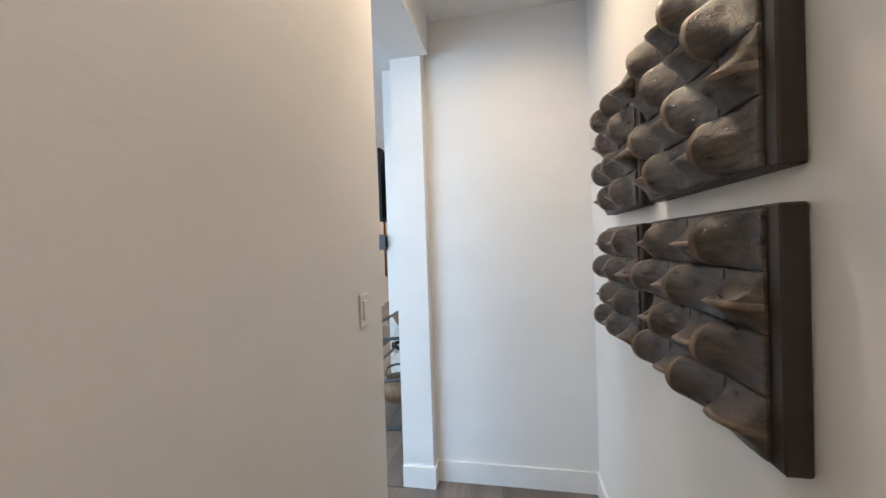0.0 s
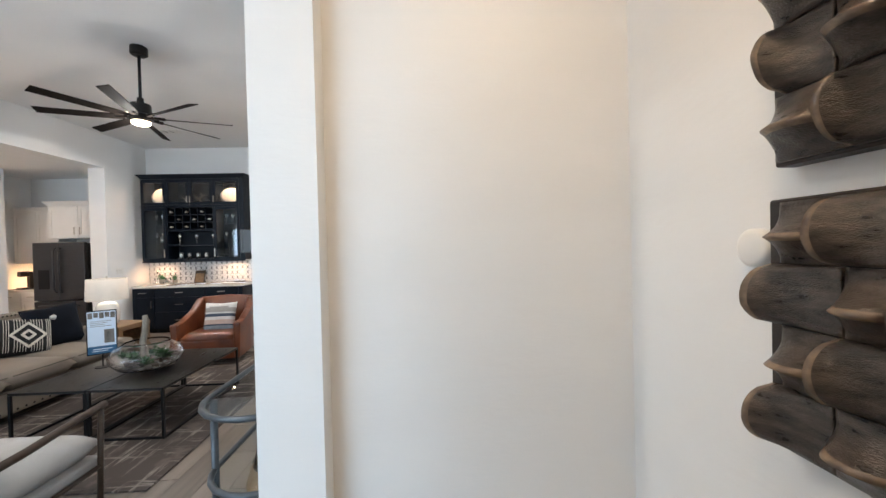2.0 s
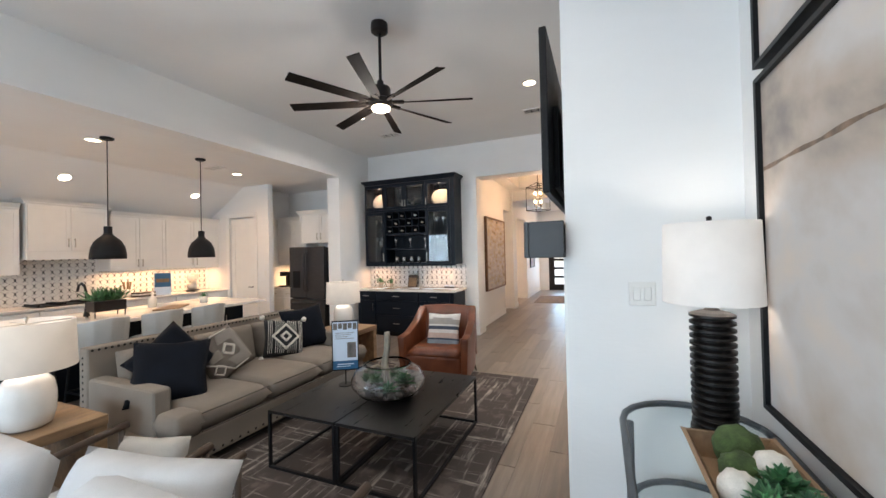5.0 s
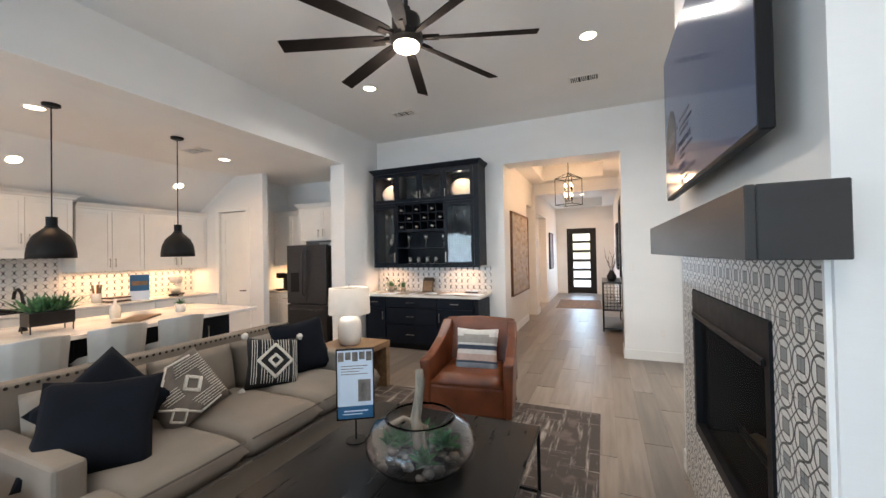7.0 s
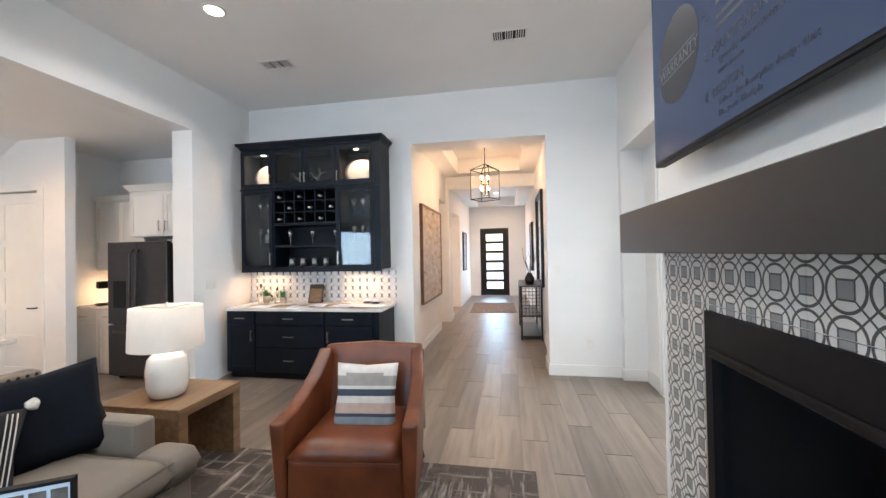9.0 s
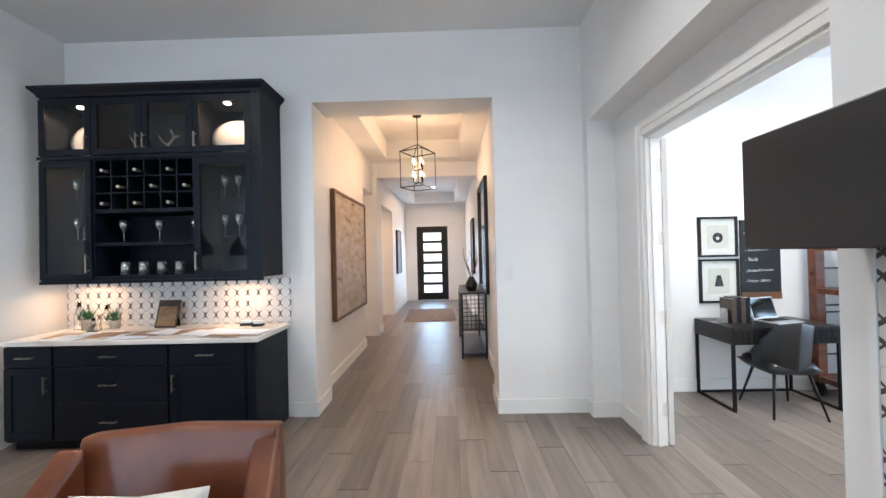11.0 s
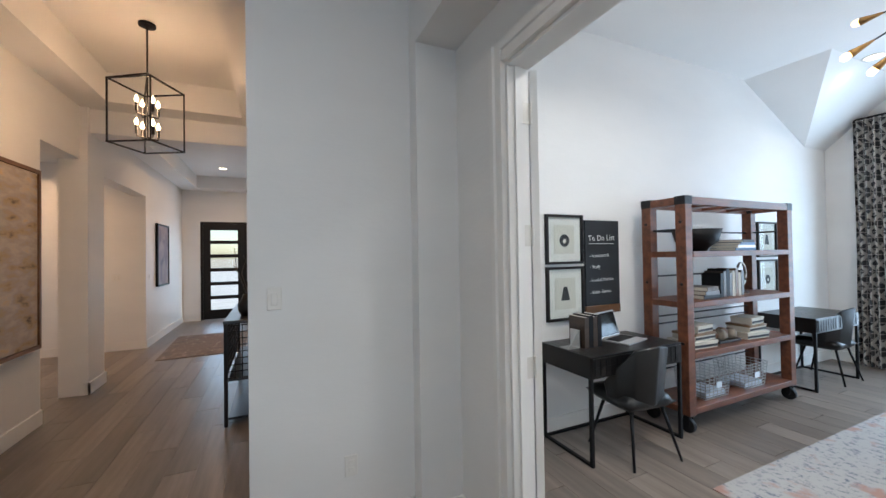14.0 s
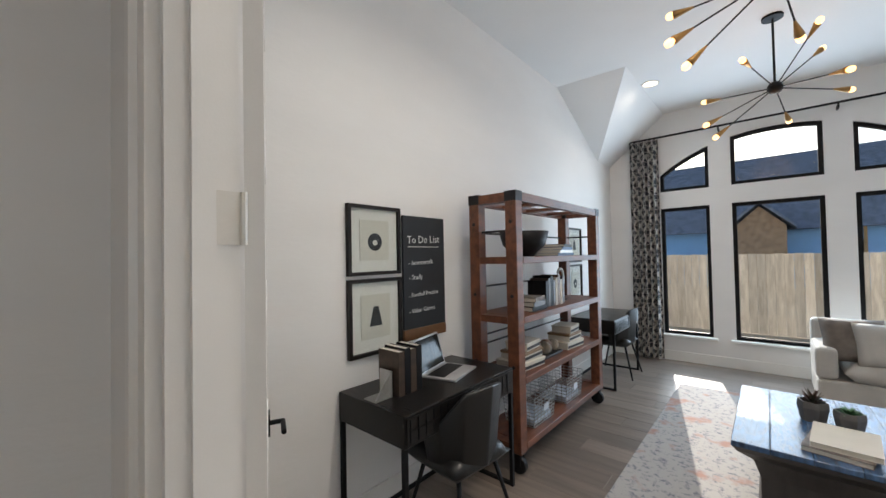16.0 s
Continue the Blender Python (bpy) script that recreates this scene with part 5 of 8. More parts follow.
for z, n in ((0.533, 0), (0.568, 1)):
    bk = thing("book", "pale grey coffee table book on the console shelf", "book", (-0.56, 4.07 + 0.02 * n, z), 4 + 8 * n, "books on the console")
    part("cover", boxes((-0.15, -0.2, 0, 0.15, 0.2, 0.003), (-0.15, -0.2, 0.031, 0.15, 0.2, 0.034), (-0.15, -0.2, 0.003, -0.147, 0.2, 0.031)), CERAMIC, bk)
    part("page_block", boxes((-0.147, -0.195, 0.003, 0.145, 0.195, 0.031)), YARN, bk)
solid("woven_wreath", bm, BRONZE, "dark woven knot ornament on the books", "ornament", (-0.62, 4.05, 0.600), 0, smooth=True)
wv = thing("wicker_basket", "brown wicker basket with a dark handle on the low shelf", "basket", (-0.66, 3.95, 0.153))
part("body", turn_profile([(0, 0), (0.13, 0), (0.16, 0.1), (0.13, 0.2), (0.12, 0.2), (0.15, 0.1), (0.12, 0.01), (0, 0.01)], 20), OAK, wv, smooth=True)
part("handle", tube([(-0.13, 0, 0.19), (-0.1, 0, 0.29), (0, 0, 0.32), (0.1, 0, 0.29), (0.13, 0, 0.19)], 0.012, 8), BRONZE, wv, smooth=True)


# ---- abstract canvas on the wall ----
def canvas(name, cols, scale, stretch, sharp=0.5):
    """A painted canvas: drifting clouds of a few colours."""
    m, t, p = nodes_of(name)
    co, mp, n, r = (t.nodes.new("ShaderNode" + k) for k in ("TexCoord", "Mapping", "TexNoise", "ValToRGB"))
    mp.inputs["Scale"].default_value = stretch
    n.inputs["Scale"].default_value, n.inputs["Detail"].default_value, n.inputs["Distortion"].default_value = scale, 6, sharp
    els = r.color_ramp.elements
    while len(els) < len(cols):
        els.new(0.5)
    for k, c in enumerate(cols):
        els[k].position, els[k].color = 0.28 + 0.44 * k / (len(cols) - 1), (*c, 1)
    t.links.new(co.outputs["Object"], mp.inputs[0]), t.links.new(mp.outputs[0], n.inputs["Vector"]), t.links.new(n.outputs[0], r.inputs[0]), t.links.new(r.outputs[0], p.inputs["Base Color"])
    b = t.nodes.new("ShaderNodeBump")
    b.inputs["Strength"].default_value, b.inputs["Distance"].default_value = 0.5, 0.01
    t.links.new(n.outputs[0], b.inputs["Height"]), t.links.new(b.outputs[0], p.inputs["Normal"])
    p.inputs["Roughness"].default_value = 0.6
    return m


CLOUD = canvas("grey_abstract_canvas", ((0.16, 0.15, 0.15), (0.44, 0.37, 0.31), (0.56, 0.53, 0.51), (0.68, 0.55, 0.43), (0.64, 0.63, 0.64)), 1.1, (1, 1, 1.5), 0.2)
HORIZON = paint("painted_dark_streak", (0.09, 0.06, 0.045), 0.6, scale=9, vary=0.5, bump=0.3, stretch=(1, 3, 1), second=(0.28, 0.18, 0.11))
for z0, lab in ((0.985, "grey and tan abstract canvas in a black floating frame"), (2.225, "upper grey abstract canvas in a black floating frame")):
    pic = thing("abstract_painting", lab, "painting", (-0.309, 4.02, z0), 0, "stacked abstract canvases")
    face = part("canvas", boxes((-0.04, -0.575, 0.02, -0.012, 0.575, 1.18)), CLOUD, pic)
    part("frame", boxes((-0.055, -0.60, 0.0, -0.001, -0.578, 1.20), (-0.055, 0.578, 0.0, -0.001, 0.60, 1.20), (-0.055, -0.578, 0.0, -0.001, 0.578, 0.017), (-0.055, -0.578, 1.183, -0.001, 0.578, 1.20)), BLACK, pic)
    rg = random.Random(5)
    st = []
    for k in range(25):
        y = -0.572 + 1.144 * k / 24
        h, c = 0.004 + 0.010 * abs(noise.noise(Vector((y * 5, z0, 0)))), 0.885 - 0.02 * k / 24 + 0.012 * noise.noise(Vector((y * 4, z0, 3)))
        st.append(((-0.0405, y, c - h), (-0.0385, y, c - h), (-0.0385, y, c + h), (-0.0405, y, c + h)))
    part("painted_streak", slab_path(st, bmesh.new()), HORIZON, face, "thin dark horizon stroke of paint")
switch_plate((-0.72, 4.926, 1.36), 0, 2)

# ---- cabinets ----
def pull(bm_parent, x, y, z, upright, length=0.13):
    """A bar pull on a front that faces south, as a part."""
    bm = bmesh.new()
    if upright:
        square_bar((x, y - 0.03, z - length / 2), (x, y - 0.03, z + length / 2), 0.010, bm)
        for s in (-0.4, 0.4):
            square_bar((x, y - 0.03, z + s * length), (x, y, z + s * length), 0.008, bm)
    else:
        square_bar((x - length / 2, y - 0.03, z), (x + length / 2, y - 0.03, z), 0.010, bm)
        for s in (-0.4, 0.4):
            square_bar((x + s * length, y - 0.03, z), (x + s * length, y, z), 0.008, bm)
    return part("handle", bm, BRASS, bm_parent, "brushed nickel bar handle")


def frame_ring(x0, x1, z0, z1, y0, y1, rail):
    """A rectangular frame in the xz plane, in one piece."""
    bm = bmesh.new()
    loops = []
    for d, y in ((0, y0), (rail, y0), (rail, y1), (0, y1)):
        loops.append([bm.verts.new(p) for p in ((x0 + d, y, z0 + d), (x1 - d, y, z0 + d), (x1 - d, y, z1 - d), (x0 + d, y, z1 - d))])
    for a, b in zip(loops, loops[1:] + loops[:1]):
        for k in range(4):
            bm.faces.new((a[k], a[(k + 1) % 4], b[(k + 1) % 4], b[k]))
    return bm


def front(x0, x1, z0, z1, y, material, parent, name="door", shaker=True, rail=0.055):
    """A cabinet front that faces south: flat, or a frame with a sunken panel."""
    if not shaker:
        return part(name, soft_box(x0, y - 0.02, z0, x1, y, z1, 0.002, 1), material, parent)
    door_ = part(name, frame_ring(x0, x1, z0, z1, y - 0.02, y, rail), material, parent)
    part("panel", boxes((x0 + rail, y - 0.011, z0 + rail, x1 - rail, y - 0.001, z1 - rail)), material, door_)
    return door_


def glass_front(x0, x1, z0, z1, y, parent, rail=0.052):
    d = part("door", frame_ring(x0, x1, z0, z1, y - 0.02, y, rail), NAVY, parent)
    g = part("pane", boxes((x0 + rail, y - 0.012, z0 + rail, x1 - rail, y - 0.008, z1 - rail)), CAB_PANE, d, "clear glass pane")
    g.visible_shadow = False
    return d


# bar base cabinets
BX0, BX1, BF = -5.50, -3.42, 9.17
for x0, x1, fronts, kind in ((-5.395, -4.985, ((0.70, 0.86), (0.11, 0.69)), "door"), (-4.98, -4.04, ((0.70, 0.86), (0.42, 0.69), (0.11, 0.41)), "drawers"), (-4.035, -3.42, ((0.70, 0.86), (0.11, 0.69)), "door")):
    c = thing("base_cabinet", "black bar base cabinet with drawers" if kind == "drawers" else "black bar base cabinet with one door", "cabinet", ((x0 + x1) / 2, BF, 0), 0, "bar base cabinets")
    w = (x1 - x0) / 2
    part("body", boxes((-w, 0, 0.09, w, 0.60, 0.87)), NAVY, c)
    part("toe_kick", boxes((-w, 0.07, 0, w, 0.60, 0.09)), BLACK, c)
    for k, (z0, z1) in enumerate(fronts):
        d = front(-w + 0.008, w - 0.008, z0, z1, 0, NAVY, c, "door" if kind == "door" and k else "drawer_front", kind == "door" and k == 1, 0.06)
        if kind == "door" and k:
            pull(d, (w - 0.045) if x0 < -5 else (-w + 0.045), -0.02, 0.56, True)
        else:
            pull(d, 0, -0.02, (z0 + z1) / 2, False)
c = thing("bar_filler_cabinet", "narrow black filler cabinet closing the bar's end", "cabinet", (-3.38, BF, 0))
part("side_panel", boxes((0.015, 0.022, 0, 0.035, 0.60, 0.87)), NAVY, c)
part("front_strip", soft_box(-0.035, 0.0, 0.0, 0.035, 0.02, 0.87, 0.002, 1), NAVY, c)
part("back_strip", boxes((-0.035, 0.58, 0.0, 0.013, 0.60, 0.87)), NAVY, c)
ct = thing("bar_countertop", "white quartz countertop on the bar cabinets", "countertop", (-4.42, 9.48, 0.87))
part("slab", soft_box(-0.985, -0.345, 0, 1.115, 0.305, 0.04, 0.004, 1), QUARTZ, ct)
sp = tagged(new("bar_backsplash"), "white lantern tile backsplash with grey crescents", "backsplash", kind="structure")
for k in range(11):
    x = -5.51 + k * 0.2
    part("tile_sheet", boxes((x + 0.0005, 9.779, 0.91, min(x + 0.1995, -3.31), 9.789, 1.375)), BAR_TILE, sp)

# bar wall cabinets: frame, doors, wine rack, open shelves
up = thing("bar_wall_cabinet", "tall black wall cabinet with glass doors and a wine rack", "cabinet", (-4.375, 9.42, 1.375))
W, D, HT = 0.99, 0.365, 1.62
cols = (-W, -W + 0.475, W - 0.60, W)
zA = 1.08
for b_ in ((-W, 0, 0, W, D, 0.035), (-W, 0, HT - 0.03, W, D, HT), (-W, D - 0.015, 0.035, W, D, HT - 0.03), (-W, 0, 0.035, -W + 0.02, D - 0.015, HT - 0.03), (W - 0.02, 0, 0.035, W, D - 0.015, HT - 0.03),
           (-W + 0.02, 0, zA - 0.02, W - 0.02, D - 0.015, zA + 0.02), (cols[1] - 0.012, 0.002, 0.035, cols[1] + 0.012, D - 0.015, HT - 0.03), (cols[2] - 0.012, 0.002, 0.035, cols[2] + 0.012, D - 0.015, HT - 0.03)):
    part("carcass_panel", boxes(b_), NAVY, up)
bm = bmesh.new()
st = [((-W - o, -o - 0.022, HT + z), (W + o, -o - 0.022, HT + z), (W + o, D, HT + z), (-W - min(o, 0.004), D, HT + z)) for z, o in ((0, 0.0), (0.025, 0.01), (0.065, 0.045), (0.085, 0.05))]
part("crown", slab_path(st, bm), NAVY, up)
part("light_rail", boxes((-W, -0.02, -0.028, W, 0.0, 0.0)), NAVY, up)
part("ledge", boxes((-W - 0.006, -0.026, zA - 0.016, W + 0.006, -0.0205, zA + 0.014)), NAVY, up)
for a, b in ((cols[0] + 0.006, cols[1] - 0.004), (cols[1] + 0.004, (cols[1] + cols[2]) / 2 - 0.003), ((cols[1] + cols[2]) / 2 + 0.003, cols[2] - 0.004), (cols[2] + 0.004, cols[3] - 0.09)):
    d = glass_front(a, b, zA + 0.025, HT - 0.02, 0, up)
    pull(d, b - 0.025 if a < -0.4 or (a < 0 and b < 0.1) else a + 0.025, -0.02, zA + 0.13, True, 0.12)
for a, b in ((cols[0] + 0.006, cols[1] - 0.004), (cols[2] + 0.004, cols[3] - 0.09)):
    d = glass_front(a, b, 0.01, zA - 0.025, 0, up)
    pull(d, b - 0.025 if a < 0 else a + 0.025, -0.02, 0.15, True, 0.15)
part("filler", boxes((W - 0.086, -0.02, 0.0, W, 0.0, HT)), NAVY, up)
ra, rb, rz0, rz1 = cols[1] + 0.012, cols[2] - 0.012, 0.62, zA - 0.02
for k in range(7):
    x = ra + (rb - ra) * k / 6
    part("rack_divider", boxes((x - 0.006, 0.0, rz0, x + 0.006, 0.30, rz1)), NAVY, up)
for k in range(4):
    z = rz0 + (rz1 - rz0) * k / 3
    part("rack_divider", boxes((ra, 0.002, z - 0.006, rb, 0.298, z + 0.006)), NAVY, up)
part("open_shelf", boxes((ra, 0.0, 0.30, rb, 0.33, 0.33), (ra, 0.0, rz0 - 0.03, rb, 0.33, rz0 - 0.008)), NAVY, up)
for x0, x1 in ((cols[0] + 0.02, cols[1] - 0.012), (cols[2] + 0.012, cols[3] - 0.02)):
    for z in (0.36, 0.72):
        part("glass_shelf", boxes((x0, 0.03, z, x1, 0.34, z + 0.006)), TABLE_GLASS, up)
FOIL = paint("bottle_foil", (0.55, 0.5, 0.42), 0.35, metal=0.7, scale=20, vary=0.1, bump=0)
DARKGLASS = paint("dark_bottle", (0.01, 0.012, 0.01), 0.12, scale=20, vary=0.1, bump=0)
for i, k in ((0, 0), (2, 0), (4, 0), (1, 1), (3, 1), (5, 1), (0, 2), (2, 2), (4, 2)):
    x = ra + (rb - ra) * (i + 0.5) / 6 - 4.375
    z = rz0 + (rz1 - rz0) * (k + 0.5) / 3 - 0.02 + 1.375
    b = thing("wine_bottle", "dark wine bottle with a pale cap lying in the rack", "bottle", (x, 9.42, z), 0, "bottles in the wine rack")
    part("bottle", moved(turn_profile([(0, 0), (0.036, 0), (0.036, 0.19), (0.014, 0.23), (0.014, 0.24), (0, 0.24)], 14), pose(0, 0.29, 0, 90, 0, 0)), DARKGLASS, b, smooth=True)
    part("cap", moved(turn_profile([(0, 0.305), (0.015, 0.305), (0.015, 0.24), (0, 0.24)], 12), pose(0, 0.29, 0, 90, 0, 0)), FOIL, b)


def goblet(x, y, z, r, h, stem, name="wine_glass", label="clear stemmed wine glass on the shelf"):
    if stem:
        prof = [(0, 0), (r * 0.9, 0), (r * 0.85, 0.004), (0.006, 0.01), (0.005, h * 0.5), (r * 0.7, h * 0.62), (r, h * 0.8), (r * 0.85, h), (r * 0.8, h), (r * 0.93, h * 0.8), (0, h * 0.58)]
    else:
        prof = [(0, 0), (r, 0), (r, h), (r - 0.004, h), (r - 0.004, 0.012), (0, 0.012)]
    solid(name, turn_profile(prof, 18), SILVERED, label, "glass", (x, y, z), 0, name.replace("_", " ") + "s in the bar", smooth=True)


SILVERED = paint("smoky_glass", (0.42, 0.42, 0.41), 0.08, metal=0.75, scale=20, vary=0.2, bump=0)
for k in range(4):
    goblet(-4.375 + ra + 0.2 + 0.165 * k, 9.50, 1.375 + 0.035, 0.038, 0.12, False, "tumbler", "smoky glass tumbler on the lower shelf")
for k in range(3):
    goblet(-4.375 + ra + 0.17 + 0.33 * k, 9.52, 1.375 + 0.33, 0.036, 0.20, True)
for x0 in (cols[0] + 0.17, cols[2] + 0.17):
    for z in (0.366, 0.726):
        for k in range(2):
            goblet(-4.375 + x0 + 0.13 * k, 9.58, 1.375 + z, 0.034, 0.2, True)
goblet(-4.375 + cols[0] + 0.30, 9.56, 1.375 + 0.366, 0.05, 0.12, False, "tumbler", "smoky glass tumbler on the lower shelf")
for x in (cols[0] + 0.245, cols[2] + 0.225):
    pl = thing("serving_platter", "pale oval serving platter on a small scroll stand", "platter", (-4.375 + x, 9.67, 1.375 + zA + 0.03))
    part("platter", moved(turn_profile([(0, 0.012), (0.17, 0.008), (0.215, 0.0), (0.22, 0.006), (0.17, 0.018), (0, 0.02)], 40), pose(0, 0.0, 0.20, 80, 0, 0) @ Matrix.Diagonal((1, 0.76, 1, 1))), IVORY, pl, smooth=True)
    part("stand", tube([(-0.06, -0.08, 0.0), (-0.03, -0.06, 0.02), (0, -0.05, 0.005), (0.03, -0.06, 0.02), (0.06, -0.08, 0.0)], 0.005, 6), BLACK, pl)
    lampd = (-4.375 + x, 9.55, 1.375 + HT - 0.04)
    p_ = thing("cabinet_puck_light", "small lit puck light inside the cabinet", "light", lampd, 0, "cabinet puck lights")
    part("lens", turn_profile([(0, -0.004), (0.03, -0.004), (0.03, 0.0085), (0, 0.0085)], 16), DOWN, p_)
    can_lamp((lampd[0], lampd[1], lampd[2] - 0.012), 5, AMBER, 0.05)
rg = random.Random(11)
for x in (-0.22, 0.05):
    pts = [(0, 0, 0.0), (0.02, 0, 0.06), (-0.03, 0, 0.13), (0.03, 0, 0.2), (0.0, 0, 0.27)]
    bm = tube(pts, 0.018, 7, r_end=0.008)
    tube([(-0.03, 0, 0.13), (-0.09, 0.01, 0.17), (-0.12, 0, 0.23)], 0.012, 6, bm, 0.005)
    tube([(0.03, 0, 0.2), (0.08, 0.01, 0.22)], 0.01, 6, bm, 0.005)
    tube([(0, 0, 0.012), (0.08, 0, 0.014), (0.12, 0, 0.012)], 0.012, 6, bm, 0.005)
    solid("branch_sculpture", bm, DRIFT, "pale driftwood branch sculpture in the cabinet", "sculpture", (-4.375 + x, 9.6, 1.375 + zA + 0.02), 0, "branch sculptures in the cabinet", smooth=True)
for x in (-5.15, -3.75):
    area_lamp("under_cabinet_light", (x, 9.60, 1.340), (x, 9.62, 0.9), 0.42, 0.05, 1.8, AMBER, 160)
    st_ = thing("under_cabinet_strip", "slim lit strip light under the cabinet", "light", (x, 9.60, 1.375), 0, "under cabinet lights")
    part("strip", boxes((-0.21, -0.02, -0.02, 0.21, 0.02, -0.001)), PLASTIC, st_)
# things on the bar top
bk = thing("picture_book", "dark picture book propped open on the bar top", "book", (-4.42, 9.62, 0.91), 0)
part("cover", moved(boxes((-0.1, -0.006, 0, 0.1, 0.006, 0.26)), pose(0, 0, 0, -16, 0, 0)), WALNUT, bk)
part("photo", moved(boxes((-0.085, -0.0075, 0.02, 0.085, -0.0062, 0.2)), pose(0, 0, 0, -16, 0, 0)), OAK, bk)
part("easel", moved(boxes((-0.07, 0.0, 0.0, 0.07, 0.005, 0.2)), pose(0, 0.1, 0, 14, 0, 0)), BLACK, bk)
rg = random.Random(12)
for k in range(14):
    x, y = -5.05 + 0.12 * k + rg.uniform(-0.03, 0.03), 9.3 + rg.uniform(-0.05, 0.12)
    solid("leaflet", boxes((-0.105, -0.14, 0, 0.105, 0.14, 0.002 + 0.0006 * (k % 4))), (SHEET if k % 3 else OAK), "printed leaflet lying on the bar top", "paper", (x, y, 0.9105 + 0.0007 * k), rg.uniform(70, 110), "leaflets on the bar top")
for x, y, h, r in ((-5.25, 9.64, 0.26, 0.04), (-5.01, 9.66, 0.22, 0.045), (-5.00, 9.52, 0.12, 0.05)):
    b = thing("glass_bottle", "clear glass bottle with a green sprig on the bar", "bottle", (x, y, 0.91), 0, "bottles on the bar top")
    part("bottle", turn_profile([(0, 0), (r, 0), (r, h * 0.55), (0.014, h * 0.7), (0.014, h), (0.011, h), (0.011, h * 0.7), (r - 0.003, h * 0.54), (r - 0.003, 0.006), (0, 0.006)], 18), GLASS, b, smooth=True)
    bm = bmesh.new()
    for k in range(9):
        a = k * 2.4
        leaf(bm, (0, 0, h * 0.3), (0.035 * math.cos(a), 0.035 * math.sin(a), h * (0.4 + 0.05 * k)), 0.012)
    part("sprig", bm, GREEN, b)
rg = random.Random(31)
for x, y, r, h in ((-5.13, 9.60, 0.055, 0.10), (-4.90, 9.63, 0.045, 0.08)):
    p_ = thing("potted_herb", "small leafy green herb in a pale pot on the bar", "plant", (x, y, 0.91), 0, "herbs on the bar top")
    part("pot", turn_profile([(0, 0), (r * 0.8, 0), (r, h), (r * 0.88, h), (r * 0.8, h * 0.85), (0, h * 0.85)], 20), POT_PALE, p_, smooth=True)
    bm = bmesh.new()
    for k in range(60):
        a, q = rg.uniform(0, 6.28), rg.uniform(0.01, 1.5 * r)
        leaf(bm, (0.3 * r * math.cos(a), 0.3 * r * math.sin(a), h * 0.85), (q * math.cos(a), q * math.sin(a), h + rg.uniform(0.02, 0.12)), rg.uniform(0.012, 0.024))
    part("foliage", bm, GREEN, p_)
for x, y in ((-3.55, 9.62), (-3.68, 9.66)):
    cd = thing("card_stand", "small dark card holder on the bar top", "card holder", (x, y, 0.91), 10, "card holders")
    part("holder", soft_box(-0.05, -0.03, 0, 0.05, 0.03, 0.025, 0.004, 1), BLACK, cd)
    part("cards", boxes((-0.04, -0.012, 0.02, 0.04, 0.012, 0.05)), SHEET, cd)
switch_plate((-3.62, 9.778, 1.12), 0, 1, True)
switch_plate((-5.519, 9.05, 1.22), 90, 3)
switch_plate((-1.199, NY, 1.327), 0), switch_plate((-0.826, NY, 0.40), 0, 1, True)

# ---- kitchen: wall of white cabinets along the west wall, built facing south and turned ----
KX, KF = -9.1, -8.44


def turned(at):
    return pose(*at, 0, 0, 90)


def kitchen_unit(y0, y1, z0, z1, depth, fronts, label, name="wall_cabinet"):
    c = thing(name, label, "cabinet", (KX + depth, (y0 + y1) / 2, z0), 90, "white kitchen cabinets")
    w = (y1 - y0) / 2
    part("body", boxes((-w, 0, 0, w, depth - 0.002, z1 - z0)), CAB_WHITE, c)
    for a, b, lo, hi, hx, hz, flat in fronts:
        d = front(-w + a * 2 * w + 0.004, -w + b * 2 * w - 0.004, lo, hi, 0, CAB_WHITE, c, "door" if not flat else "drawer_front", not flat)
        pull(d, -w + hx * 2 * w, -0.02, hz, not flat)
    return c


for y0, y1 in ((1.6, 2.5), (2.5, 3.4), (3.4, 4.45), (4.45, 5.55), (6.65, 7.55), (7.55, 8.65)):
    kitchen_unit(y0, y1, 1.40, 2.36, 0.35, ((0, 0.5, 0.01, 0.95, 0.46, 0.13, False), (0.5, 1, 0.01, 0.95, 0.54, 0.13, False)), "white shaker kitchen wall cabinet with two doors")
for y0, y1 in ((1.6, 2.5), (2.5, 3.4), (3.4, 4.45), (4.45, 5.65), (5.65, 6.45), (6.45, 7.55), (7.55, 8.645)):
    kitchen_unit(y0, y1, 0.0, 0.87, 0.64, ((0, 1, 0.70, 0.86, 0.5, 0.78, True), (0, 0.5, 0.11, 0.69, 0.45, 0.6, False), (0.5, 1, 0.11, 0.69, 0.55, 0.6, False)), "white shaker kitchen base cabinet", "base_cabinet")
for y0, y1, d, z in ((1.6, 5.55, 0.35, 2.36), (6.65, 8.65, 0.35, 2.36)):
    cr = tagged(new("trim"), "white crown moulding on top of the wall cabinets", "moulding", kind="structure")
    cr.location = (KX, (y0 + y1) / 2, z)
    w = (y1 - y0) / 2
    part("moulding", slab_path([((0.003, -w, z_), (d + o, -w, z_), (d + o, w, z_), (0.003, w, z_)) for z_, o in ((0, 0.022), (0.03, 0.03), (0.085, 0.07))], bmesh.new()), CAB_WHITE, cr)
hood = thing("range_hood_cabinet", "white boxed range hood with two doors", "range hood", (KX + 0.42, 6.10, 1.62), 90)
part("body", boxes((-0.50, 0, 0.12, 0.50, 0.418, 0.84)), CAB_WHITE, hood)
